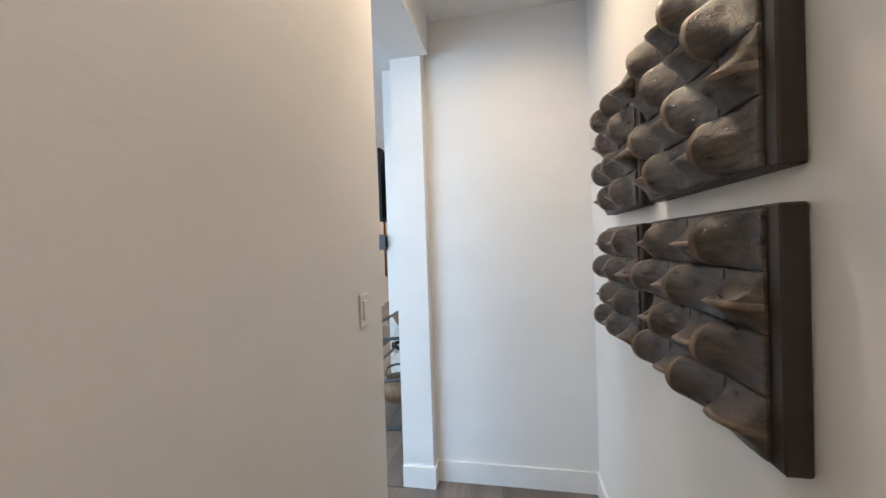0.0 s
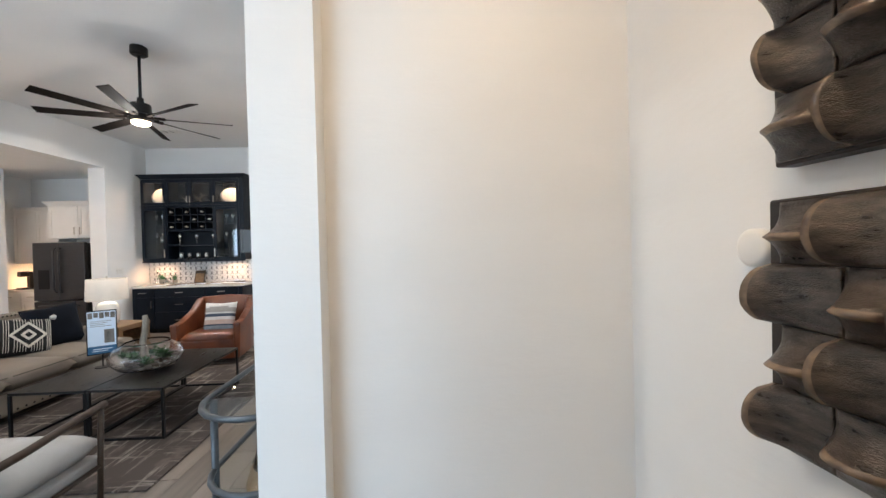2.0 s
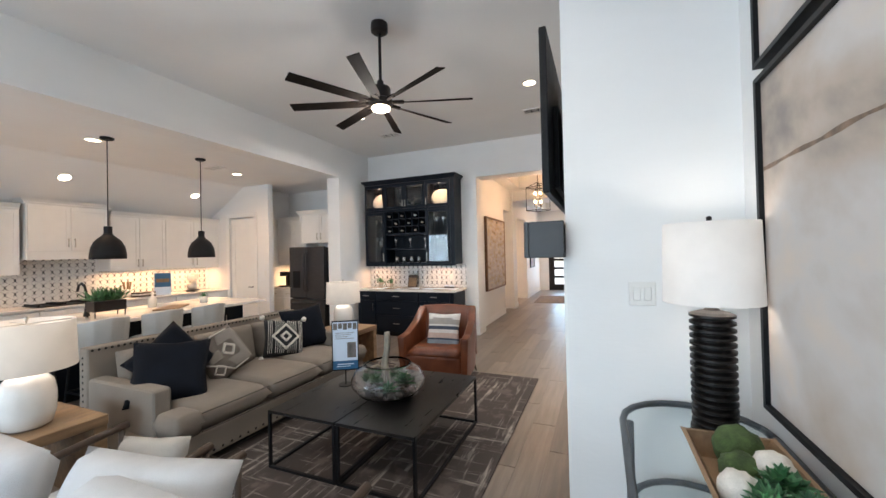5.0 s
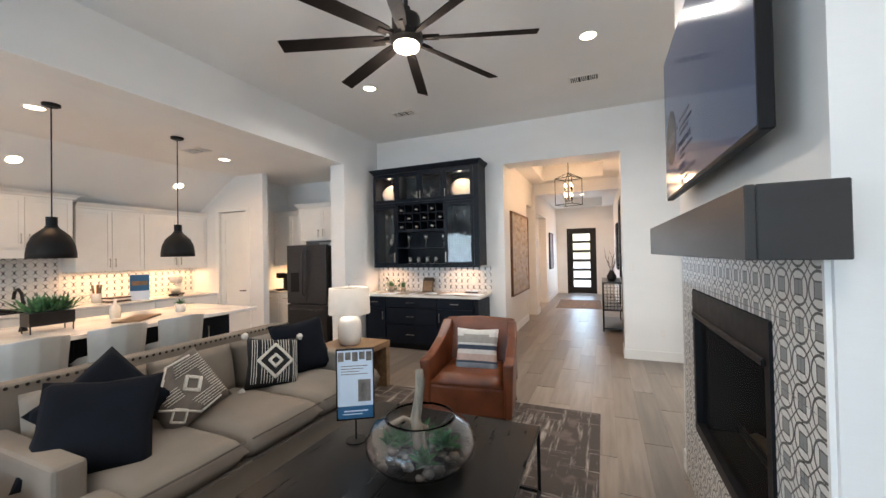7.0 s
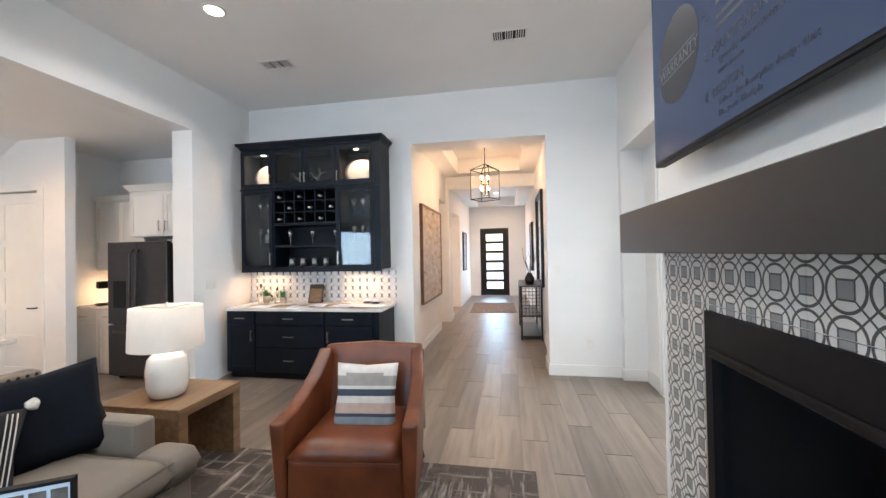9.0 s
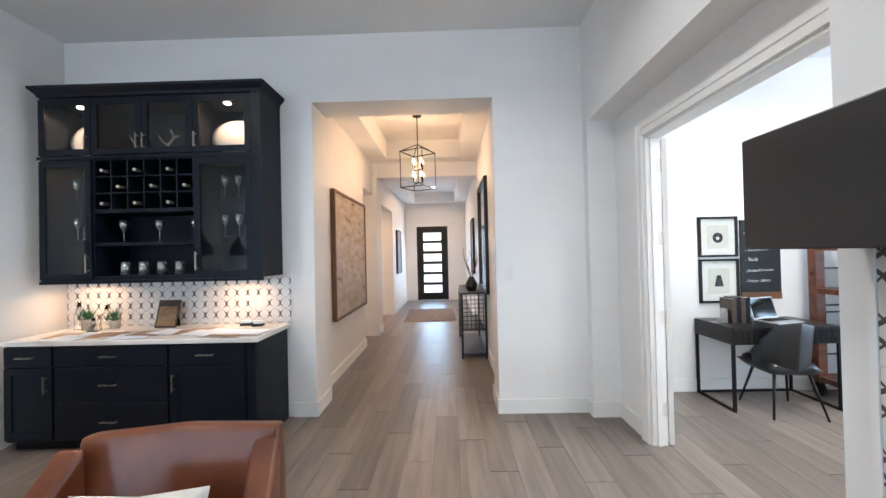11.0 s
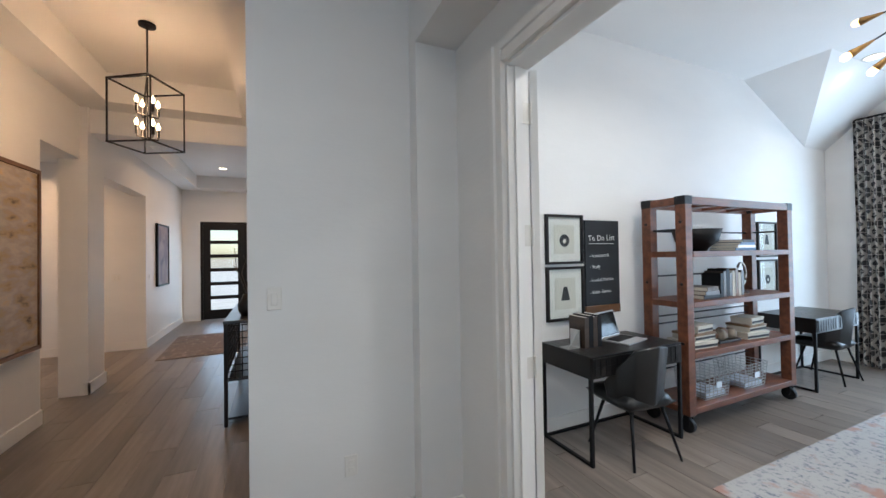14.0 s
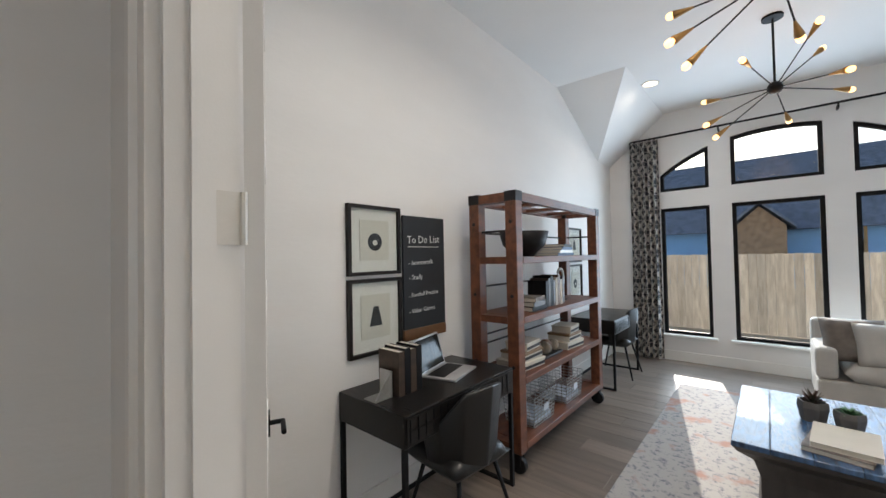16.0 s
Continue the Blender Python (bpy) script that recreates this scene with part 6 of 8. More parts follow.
part("skirt", slab_path([((-0.51, -0.04, z), (0.51, -0.04, z), (0.51, 0.418, z), (-0.51, 0.418, z)) for z in (0, 0.118)], bmesh.new()), CAB_WHITE, hood)
for a, b, h in ((-0.49, -0.003, -0.04), (0.003, 0.49, 0.04)):
    d = front(a, b, 0.14, 0.82, 0, CAB_WHITE, hood)
    pull(d, h, -0.02, 0.26, True)
part("crown", slab_path([((-0.51 - o, -o, z), (0.51 + o, -o, z), (0.51 + o, 0.418, z), (-0.51 - o, 0.418, z)) for z, o in ((0.842, 0.02), (0.87, 0.03), (0.91, 0.07))], bmesh.new()), CAB_WHITE, hood)
ct = thing("kitchen_countertop", "white quartz kitchen countertop along the wall", "countertop", (KX, 5.12, 0.87))
part("slab", soft_box(0.002, -3.52, 0, 0.68, 3.52, 0.04, 0.004, 1), QUARTZ, ct)
sp = tagged(new("kitchen_backsplash"), "white lantern tile kitchen backsplash", "backsplash", kind="structure")
for k in range(36):
    y = 1.6 + 0.2 * k
    if y < 8.6:
        part("tile_sheet", boxes((KX + 0.001, y + 0.0005, 0.911, KX + 0.011, min(y + 0.1995, 8.648), 1.62 if 5.5 < y < 6.6 else 1.40)), KIT_TILE, sp)
for y in (2.5, 4.6, 7.1, 8.1):
    area_lamp("under_cabinet_light", (KX + 0.2, y, 1.385), (KX + 0.18, y, 0.9), 0.9, 0.05, 4.5, AMBER, 170)
ck = thing("gas_cooktop", "black gas cooktop set in the countertop", "cooktop", (KX + 0.34, 6.10, 0.911))
part("plate", soft_box(-0.25, -0.44, 0, 0.25, 0.44, 0.012, 0.003, 1), BLACK, ck)
for y in (-0.3, 0, 0.3):
    part("grate", boxes((-0.22, y - 0.13, 0.012, 0.22, y - 0.115, 0.04), (-0.22, y + 0.115, 0.012, 0.22, y + 0.13, 0.04), (-0.01, y - 0.115, 0.025, 0.01, y + 0.115, 0.04)), BLACK, ck)

# pantry door
pd = tagged(new("door_1"), "white five-panel pantry door, closed", "door", kind="structure")
pd.location = (-8.01, 8.70, 0)
bm = boxes((-0.36, -0.015, 0.008, -0.25, 0.02, 2.435), (0.25, -0.015, 0.008, 0.36, 0.02, 2.435))
zs = [0.008, 0.20, 0.53, 0.61, 0.93, 1.01, 1.34, 1.42, 1.75, 1.83, 2.30, 2.435]
for k in range(0, 12, 2):
    box(bm, -0.25, -0.015, zs[k], 0.25, 0.02, zs[k + 1])
for k in range(1, 11, 2):
    box(bm, -0.25, -0.004, zs[k], 0.25, 0.01, zs[k + 1])
leafp = part("door_leaf", bm, TRIM, pd)
part("casing", boxes((-0.46, -0.066, 0, -0.37, -0.05, 2.54), (0.37, -0.066, 0, 0.46, -0.05, 2.54), (-0.37, -0.066, 2.45, 0.37, -0.05, 2.54)), TRIM, pd)
part("lever", tube([(0.29, -0.015, 0.96), (0.29, -0.06, 0.96), (0.20, -0.065, 0.96)], 0.009, 8), BLACK, leafp, "black lever handle")
switch_plate((-7.33, 8.65, 1.25), 0)

# fridge corner
fr = thing("refrigerator", "black stainless french door refrigerator with water dispenser", "refrigerator", (-6.50, 9.0, 0))
part("body", boxes((-0.455, 0.0, 0.03, 0.455, 0.75, 1.76)), SLATE, fr)
for a, b in ((-0.453, -0.003), (0.003, 0.453)):
    d = part("door", soft_box(a, -0.07, 0.72, b, -0.003, 1.78, 0.01, 2), SLATE, fr)
    x = -0.045 if a < 0 else 0.045
    part("handle", tube([(x, -0.075, 0.86), (x, -0.12, 0.92), (x, -0.125, 1.3), (x, -0.12, 1.62), (x, -0.075, 1.68)], 0.014, 8), SLATE, d, smooth=True)
    if a < 0:
        part("dispenser", boxes((-0.36, -0.075, 0.93, -0.17, -0.068, 1.28)), BLACK, d, "black water dispenser recess")
d = part("freezer_drawer", soft_box(-0.453, -0.07, 0.06, 0.453, -0.003, 0.70, 0.01, 2), SLATE, fr)
part("handle", tube([(-0.36, -0.075, 0.62), (-0.3, -0.12, 0.63), (0.3, -0.12, 0.63), (0.36, -0.075, 0.62)], 0.014, 8), SLATE, d, smooth=True)
for x in (-0.4, 0.34):
    part("foot", boxes((x, 0.02, 0, x + 0.06, 0.7, 0.03)), BLACK, fr)
oc = thing("wall_cabinet", "white shaker cabinet above the refrigerator", "cabinet", (-6.36, 9.20, 1.86), 0, "white kitchen cabinets")
part("body", boxes((-0.54, 0, 0, 0.54, 0.588, 0.62)), CAB_WHITE, oc)
for a, b, h in ((-0.535, -0.003, -0.05), (0.003, 0.535, 0.05)):
    pull(front(a, b, 0.01, 0.61, 0, CAB_WHITE, oc), h, -0.02, 0.14, True)
part("crown", slab_path([((-0.54 - o, -o, z), (0.54 + o, -o, z), (0.54 + o, 0.588, z), (-0.54 - o, 0.588, z)) for z, o in ((0.622, 0.02), (0.65, 0.03), (0.70, 0.07))], bmesh.new()), CAB_WHITE, oc)
oc = thing("wall_cabinet", "white shaker wall cabinet beside the refrigerator", "cabinet", (-7.36, 9.44, 1.40), 0, "white kitchen cabinets")
part("body", boxes((-0.42, 0, 0, 0.42, 0.348, 1.0)), CAB_WHITE, oc)
for a, b, h in ((-0.415, -0.003, -0.045), (0.003, 0.415, 0.045)):
    pull(front(a, b, 0.01, 0.99, 0, CAB_WHITE, oc), h, -0.02, 0.14, True)
part("crown", slab_path([((-0.42, -o, z), (0.42, -o, z), (0.42, 0.348, z), (-0.42, 0.348, z)) for z, o in ((1.002, 0.02), (1.03, 0.03), (1.08, 0.07))], bmesh.new()), CAB_WHITE, oc)
bc = thing("base_cabinet", "white shaker base cabinet beside the refrigerator", "cabinet", (-7.38, 9.14, 0), 0, "white kitchen cabinets")
part("body", boxes((-0.41, 0, 0, 0.40, 0.648, 0.87)), CAB_WHITE, bc)
for a, b in ((-0.405, -0.004), (0.004, 0.395)):
    pull(front(a, b, 0.70, 0.86, 0, CAB_WHITE, bc, "drawer_front", False), (a + b) / 2, -0.02, 0.78, False, 0.11)
    front(a, b, 0.02, 0.69, 0, CAB_WHITE, bc)
cc = thing("coffee_countertop", "white quartz countertop beside the refrigerator", "countertop", (-7.38, 9.45, 0.87))
part("slab", soft_box(-0.415, -0.33, 0, 0.41, 0.338, 0.04, 0.003, 1), QUARTZ, cc)
cm = thing("coffee_maker", "black coffee maker on the counter", "coffee maker", (-7.48, 9.34, 0.91), -25)
part("base", soft_box(-0.085, -0.12, 0, 0.09, 0.12, 0.03, 0.006, 1), BLACK, cm)
part("tower", soft_box(-0.07, 0.02, 0.03, 0.07, 0.12, 0.33, 0.01, 1), BLACK, cm)
part("brew_head", soft_box(-0.075, -0.11, 0.24, 0.075, 0.03, 0.34, 0.015, 2), BLACK, cm)
area_lamp("under_cabinet_light", (-7.3, 9.6, 1.385), (-7.3, 9.6, 0.9), 0.5, 0.05, 5, AMBER, 170)

# ---- island ----
isl = thing("kitchen_island", "dark kitchen island cabinet under a white quartz top", "island", (-6.62, 5.2, 0))
part("body", boxes((-0.46, -2.1, 0.09, 0.24, 2.13, 0.87)), NAVY, isl)
part("toe_kick", boxes((-0.40, -2.05, 0, 0.18, 2.07, 0.09)), BLACK, isl)
for k in range(5):
    y = -2.1 + k * 0.845
    part("side_panel", boxes((0.2405, y + 0.03, 0.14, 0.252, y + 0.815, 0.84)), NAVY, isl)
part("end_panel", boxes((-0.43, 2.1305, 0.14, 0.21, 2.145, 0.84)), NAVY, isl)
bm = bmesh.new()
square_bar((0.262, 1.82, 0.52), (0.262, 1.82, 0.68), 0.01, bm)
part("handle", bm, BRASS, isl, "brushed nickel bar handle")
ct = thing("island_countertop", "white quartz island countertop with a seating overhang", "countertop", (-6.52, 5.18, 0.87))
part("slab", soft_box(-0.62, -2.2, 0, 0.62, 2.2, 0.04, 0.004, 1), QUARTZ, ct)


STOOL = paint("pale_grey_leather", (0.42, 0.41, 0.38), 0.5, scale=6, vary=0.08, bump=0.1)


def bar_stool(y):
    s = thing("bar_stool", "pale grey upholstered bar stool with dark legs", "stool", (-5.80, y, 0), 0, "bar stools at the island")
    part("seat", moved(cushion(0.40, 0.42, 0.12, 0.2), pose(-0.02, 0, 0.64)), STOOL, s, smooth=True)
    st = []
    for a in (-62, -30, 0, 30, 62):
        c, q = math.cos(radians(a)), math.sin(radians(a))
        st.append(((0.17 * c, 0.21 * q, 0.63), (0.215 * c, 0.25 * q, 0.63), (0.265 * c, 0.27 * q, 0.995 - 0.03 * abs(a) / 62), (0.225 * c, 0.235 * q, 0.995 - 0.03 * abs(a) / 62)))
    part("backrest", rounded(slab_path(st, bmesh.new()), 0.014, 2), STOOL, s, smooth=True)
    for x in (-0.16, 0.15):
        for yy in (-0.16, 0.16):
            part("leg", tube([(x, yy, 0.6), (x * 1.25, yy * 1.25, 0)], 0.014, 8), BLACK, s)
    part("foot_ring", tube([(-0.18, -0.18, 0.24), (0.17, -0.18, 0.24), (0.17, 0.18, 0.24), (-0.18, 0.18, 0.24), (-0.18, -0.18, 0.24)], 0.010, 6), BLACK, s)


for y in (3.99, 4.56, 5.13, 5.70, 6.26):
    bar_stool(y)


def pendant(x, y):
    p = thing("pendant_lamp", "black dome pendant lamp hanging over the island", "pendant lamp", (x, y, 3.10), 0, "island pendants")
    part("canopy", turn_profile([(0, 0), (0.07, 0), (0.07, -0.02), (0.05, -0.03), (0, -0.03)], 24), BLACK, p)
    part("rod", tube([(0, 0, -0.03), (0, 0, -1.12)], 0.006, 8), BRONZE, p)
    part("socket", turn_profile([(0, -1.10), (0.042, -1.10), (0.042, -1.185), (0.05, -1.19), (0.05, -1.215)], 20), BLACK, p)
    part("shade", turn_profile([(0.05, -1.20), (0.075, -1.225), (0.13, -1.28), (0.165, -1.36), (0.178, -1.45), (0.178, -1.50), (0.174, -1.50), (0.174, -1.45), (0.16, -1.36), (0.126, -1.284), (0.07, -1.23), (0.0, -1.22)], 36), BLACK, p, "black metal dome shade", smooth=True)
    part("bulb", turn_profile([(0, -1.28), (0.03, -1.30), (0.035, -1.33), (0, -1.37)], 14), BULB, p, "glowing bulb", smooth=True)
    bulb_lamp((x, y, 3.10 - 1.44), 8, AMBER, 0.04)


for y in (4.38, 5.55, 6.72):
    pendant(-6.48, y)
# those at y 3.0 and 1.2 are unseen extras that add kitchen light
for x, y, z in ((-6.72, 5.52, 3.10), (-6.94, 7.70, 3.10), (-6.72, 3.0, 3.10), (-6.94, 1.2, 3.10)):
    downlight(x, y, z, 20, AMBER)
for x, y in ((-8.34, 5.90), (-8.36, 7.89)):
    z = 3.10 - (7.95 + x) / -1.15 * 0.70
    d = thing("recessed_downlight", "lit round recessed ceiling downlight with white trim", "downlight", (x, y, z - 0.003), 0, "recessed downlights")
    d.matrix_basis = pose(x, y, z - 0.003, 0, -31.3, 0)
    part("lens", turn_profile([(0, -0.004), (0.075, -0.004)], 24), DOWN, d, "glowing warm lens")
    part("trim_ring", turn_profile([(0.095, 0), (0.093, -0.006), (0.075, -0.008), (0.075, -0.001)], 24), PLASTIC, d, smooth=True)
    can_lamp((x + 0.01, y, z - 0.04), 2, AMBER)
vent(-6.84, 7.2, 3.10)

# island clutter
fa = thing("kitchen_faucet", "black gooseneck kitchen faucet on the island", "faucet", (-6.68, 5.42, 0.91))
part("base", turn_profile([(0, 0), (0.035, 0), (0.03, 0.02), (0.022, 0.05), (0.022, 0.1), (0, 0.1)], 18), BLACK, fa)
part("spout", tube([(0, 0, 0.09), (0, 0, 0.28), (-0.03, 0, 0.36), (-0.10, 0, 0.40), (-0.17, 0, 0.37), (-0.20, 0, 0.30)], 0.014, 10), BLACK, fa, smooth=True)
pt = thing("potted_herbs", "leafy green plant in a dark wire-legged planter", "plant", (-6.42, 5.50, 0.91))
part("planter", boxes((-0.09, -0.16, 0.07, 0.09, 0.16, 0.19)), BRONZE, pt)
part("stand", boxes(*[(x - 0.004, y - 0.004, 0, x + 0.004, y + 0.004, 0.07) for x in (-0.08, 0.08) for y in (-0.15, 0.15)]), BLACK, pt)
rg = random.Random(5)
bm = bmesh.new()
for k in range(150):
    a, r = rg.uniform(0, 6.28), rg.uniform(0.02, 0.16)
    b = (rg.uniform(-0.07, 0.07), rg.uniform(-0.14, 0.14), 0.19)
    leaf(bm, b, (b[0] + r * math.cos(a), b[1] + 1.3 * r * math.sin(a), 0.2 + rg.uniform(0.03, 0.17)), rg.uniform(0.02, 0.045))
part("foliage", bm, GREEN, pt)
sb = solid("serving_board", soft_box(-0.13, -0.26, 0, 0.13, 0.26, 0.018, 0.006, 1), OAK, "light wooden serving board on the island", "board", (-6.38, 6.22, 0.91), 40)
sg = thing("soap_bottle", "clear bottle with a pale label on the island", "bottle", (-6.72, 6.17, 0.91))
part("bottle", turn_profile([(0, 0), (0.05, 0), (0.05, 0.12), (0.015, 0.17), (0.015, 0.22), (0, 0.22)], 18), CERAMIC, sg, smooth=True)
pp = thing("potted_succulent", "small green succulent in a white pot", "plant", (-6.48, 6.74, 0.91))
part("pot", turn_profile([(0, 0), (0.05, 0), (0.062, 0.1), (0.056, 0.1), (0.05, 0.085), (0, 0.085)], 20), CERAMIC, pp, smooth=True)
bm = bmesh.new()
rosette(bm, (0, 0, 0.085), 0.10, 20, 0.11, rg, 0.2)
part("foliage", bm, GREEN, pp)
fl = thing("leaflet_stand", "upright leaflet stand with a blue photograph on the counter", "sign", (-8.62, 7.42, 0.91), 62)
part("panel", boxes((-0.13, -0.004, 0, 0.13, 0.004, 0.42)), SHEET, fl)
part("photo", boxes((-0.125, -0.006, 0.15, 0.125, -0.0045, 0.415)), BLUE, fl)
part("picture_bar", boxes((-0.1, -0.008, 0.24, 0.1, -0.0065, 0.31)), OAK, fl)
for x, y, z, r, h in ((-8.78, 8.1, 0.91, 0.07, 0.26),):
    mx = thing("stand_mixer", "pale stand mixer on the back counter", "mixer", (x, y, z), 40)
    part("base", soft_box(-0.08, -0.15, 0, 0.08, 0.15, 0.035, 0.01, 2), BLACK, mx)
    part("column", soft_box(-0.05, 0.06, 0.035, 0.05, 0.14, 0.25, 0.02, 2), CERAMIC, mx)
    part("head", moved(cushion(0.13, 0.32, 0.14, 0.3), pose(0, -0.02, 0.29)), CERAMIC, mx, smooth=True)
    part("mixing_bowl", turn_profile([(0, 0.04), (0.06, 0.045), (0.085, 0.1), (0.09, 0.16), (0.086, 0.16), (0.08, 0.1), (0, 0.05)], 20, 0, -0.07), STEEL, mx, smooth=True)
cr_ = thing("utensil_crock", "white crock of wooden utensils on the back counter", "crock", (-8.85, 6.95, 0.91))
part("crock", turn_profile([(0, 0), (0.06, 0), (0.07, 0.15), (0.063, 0.15), (0.055, 0.01), (0, 0.01)], 20), CERAMIC, cr_, smooth=True)
for k in range(5):
    a = k * 1.26
    part("utensil", tube([(0.02 * math.cos(a), 0.02 * math.sin(a), 0.02), (0.06 * math.cos(a), 0.06 * math.sin(a), 0.28)], 0.008, 6, r_end=0.016), OAK, cr_)
for k, z in enumerate((0, 0.03, 0.055)):
    solid("cook_book", boxes((-0.1, -0.15, 0, 0.1, 0.15, 0.024)), (SOIL, CERAMIC, WALNUT)[k], "cook book lying on the back counter", "book", (-8.72, 7.15, 0.911 + z), 5 * k, "cook books")

# ---- entry hall ----
door = tagged(new("door_2"), "dark front door with six glass lites", "door", kind="structure")
door.location = (-2.33, 18.60, 0)
part("door_jamb", boxes((-0.51, -0.04, 0, -0.455, 0.06, 2.43), (0.455, -0.04, 0, 0.51, 0.06, 2.43), (-0.455, -0.04, 2.375, 0.455, 0.06, 2.43)), BRONZE, door)
bm = boxes((-0.455, -0.02, 0.01, -0.30, 0.025, 2.375), (0.30, -0.02, 0.01, 0.455, 0.025, 2.375))
zs = [0.01, 0.24, 0.50, 0.585, 0.845, 0.93, 1.19, 1.275, 1.535, 1.62, 1.88, 1.965, 2.225, 2.375]
for k in range(0, 14, 2):
    box(bm, -0.30, -0.02, zs[k], 0.30, 0.025, zs[k + 1])
lf = part("door_leaf", bm, BRONZE, door)
for k in range(1, 13, 2):
    g = part("pane", boxes((-0.30, 0.0, zs[k], 0.30, 0.006, zs[k + 1])), PANE, lf)
    g.visible_shadow = False
part("lever", tube([(0.38, -0.02, 1.02), (0.38, -0.07, 1.02), (0.28, -0.07, 1.02)], 0.01, 8), BLACK, lf)

OCHRE = canvas("grey_gold_canvas", ((0.05, 0.036, 0.03), (0.43, 0.32, 0.18), (0.41, 0.35, 0.30), (0.50, 0.44, 0.37), (0.60, 0.42, 0.20)), 4.0, (1, 1, 2.6), 0.1)
pic = thing("abstract_painting", "large grey and gold abstract painting in a brown wooden frame", "painting", (HL, 11.55, 0.75))
part("canvas", boxes((0.012, -0.80, 0.02, 0.045, 0.80, 1.58)), OCHRE, pic)
FRAMEWOOD = paint("brown_frame_wood", (0.16, 0.075, 0.03), 0.45, scale=6, vary=0.3, bump=0.1, fine=60)
part("frame", boxes((0.001, -0.83, -0.015, 0.06, -0.80, 1.615), (0.001, 0.80, -0.015, 0.06, 0.83, 1.615), (0.001, -0.80, -0.015, 0.06, 0.80, 0.018), (0.001, -0.80, 1.582, 0.06, 0.80, 1.615)), FRAMEWOOD, pic)
PLUM = canvas("plum_canvas", ((0.05, 0.03, 0.05), (0.16, 0.09, 0.11), (0.26, 0.16, 0.15), (0.12, 0.10, 0.15)), 3.0, (1, 1, 1))
pic = thing("framed_picture", "plum and grey picture in a thin black frame", "picture", (HL, 16.7, 1.02))
part("print", boxes((0.004, -0.38, 0.02, 0.03, 0.38, 1.15)), PLUM, pic)
part("frame", boxes((0.001, -0.41, -0.01, 0.045, -0.38, 1.18), (0.001, 0.38, -0.01, 0.045, 0.41, 1.18), (0.001, -0.38, -0.01, 0.045, 0.38, 0.02), (0.001, -0.38, 1.15, 0.045, 0.38, 1.18)), BLACK, pic)
MIRROR = paint("mirror_silver", (0.75, 0.75, 0.75), 0.03, metal=1.0, scale=3, vary=0.02, bump=0)
mr = thing("wall_mirror", "tall mirror in a dark frame on the hall wall", "mirror", (HR, 12.0, 0.95))
part("glass", boxes((-0.02, -0.55, 0.05, -0.012, 0.55, 1.6)), MIRROR, mr)
part("frame", boxes((-0.05, -0.62, 0, -0.001, -0.55, 1.66), (-0.05, 0.55, 0, -0.001, 0.62, 1.66), (-0.05, -0.55, 0, -0.001, 0.55, 0.06), (-0.05, -0.55, 1.6, -0.001, 0.55, 1.66)), BRONZE, mr)
mr = thing("framed_picture", "dark framed picture further along the hall", "picture", (HR, 14.6, 1.1))
part("print", boxes((-0.03, -0.38, 0.02, -0.004, 0.38, 1.15)), PLUM, mr)
part("frame", boxes((-0.045, -0.41, -0.01, -0.001, -0.38, 1.18), (-0.045, 0.38, -0.01, -0.001, 0.41, 1.18), (-0.045, -0.38, -0.01, -0.001, 0.38, 0.02), (-0.045, -0.38, 1.15, -0.001, 0.38, 1.18)), BLACK, mr)

ch = thing("cage_chandelier", "black open cage lantern chandelier with lit candle bulbs", "chandelier", (-2.21, 11.80, 3.63))
part("canopy", turn_profile([(0, 0), (0.065, 0), (0.065, -0.02), (0.02, -0.03), (0, -0.03)], 24), BLACK, ch)
part("stem", tube([(0, 0, -0.03), (0, 0, -0.44)], 0.007, 8), BLACK, ch)
R = 0.27
ring = [(R * math.cos(radians(18 + 90 * k)) * 1.0, R * math.sin(radians(18 + 90 * k))) for k in range(4)]
for k in range(4):
    a, b = ring[k], ring[(k + 1) % 4]
    for p, q in (((*a, -0.56), (*b, -0.56)), ((*a, -1.10), (*b, -1.10)), ((*a, -0.56), (*a, -1.10)), ((*a, -0.56), (0, 0, -0.44))):
        bm = bmesh.new()
        square_bar(p, q, 0.012, bm)
        part("cage_bar", bm, BLACK, ch)
part("candle_column", tube([(0, 0, -0.44), (0, 0, -1.02)], 0.007, 8), BLACK, ch)
for z in (-0.80, -1.0):
    for k in range(4):
        a = radians(40 + 90 * k)
        x, y = 0.085 * math.cos(a), 0.085 * math.sin(a)
        c = part("candle_arm", tube([(0, 0, z - 0.02), (x, y, z - 0.02), (x, y, z)], 0.006, 6), BLACK, ch)
        part("candle_sleeve", tube([(x, y, z), (x, y, z + 0.07)], 0.011, 8), BLACK, c)
        part("bulb", turn_profile([(0, z + 0.07), (0.014, z + 0.08), (0.018, z + 0.10), (0.006, z + 0.135), (0, z + 0.145)], 10, x, y), BULB, c, "glowing candle bulb", smooth=True)
bulb_lamp((-2.21, 11.80, 2.88), 34, AMBER, 0.06), bulb_lamp((-2.21, 11.80, 2.68), 24, AMBER, 0.06)
downlight(-2.2, 15.6, 3.50, 24, AMBER), downlight(-2.2, 17.2, 3.50, 20, AMBER), downlight(-2.2, 10.9, 3.63, 12, AMBER)

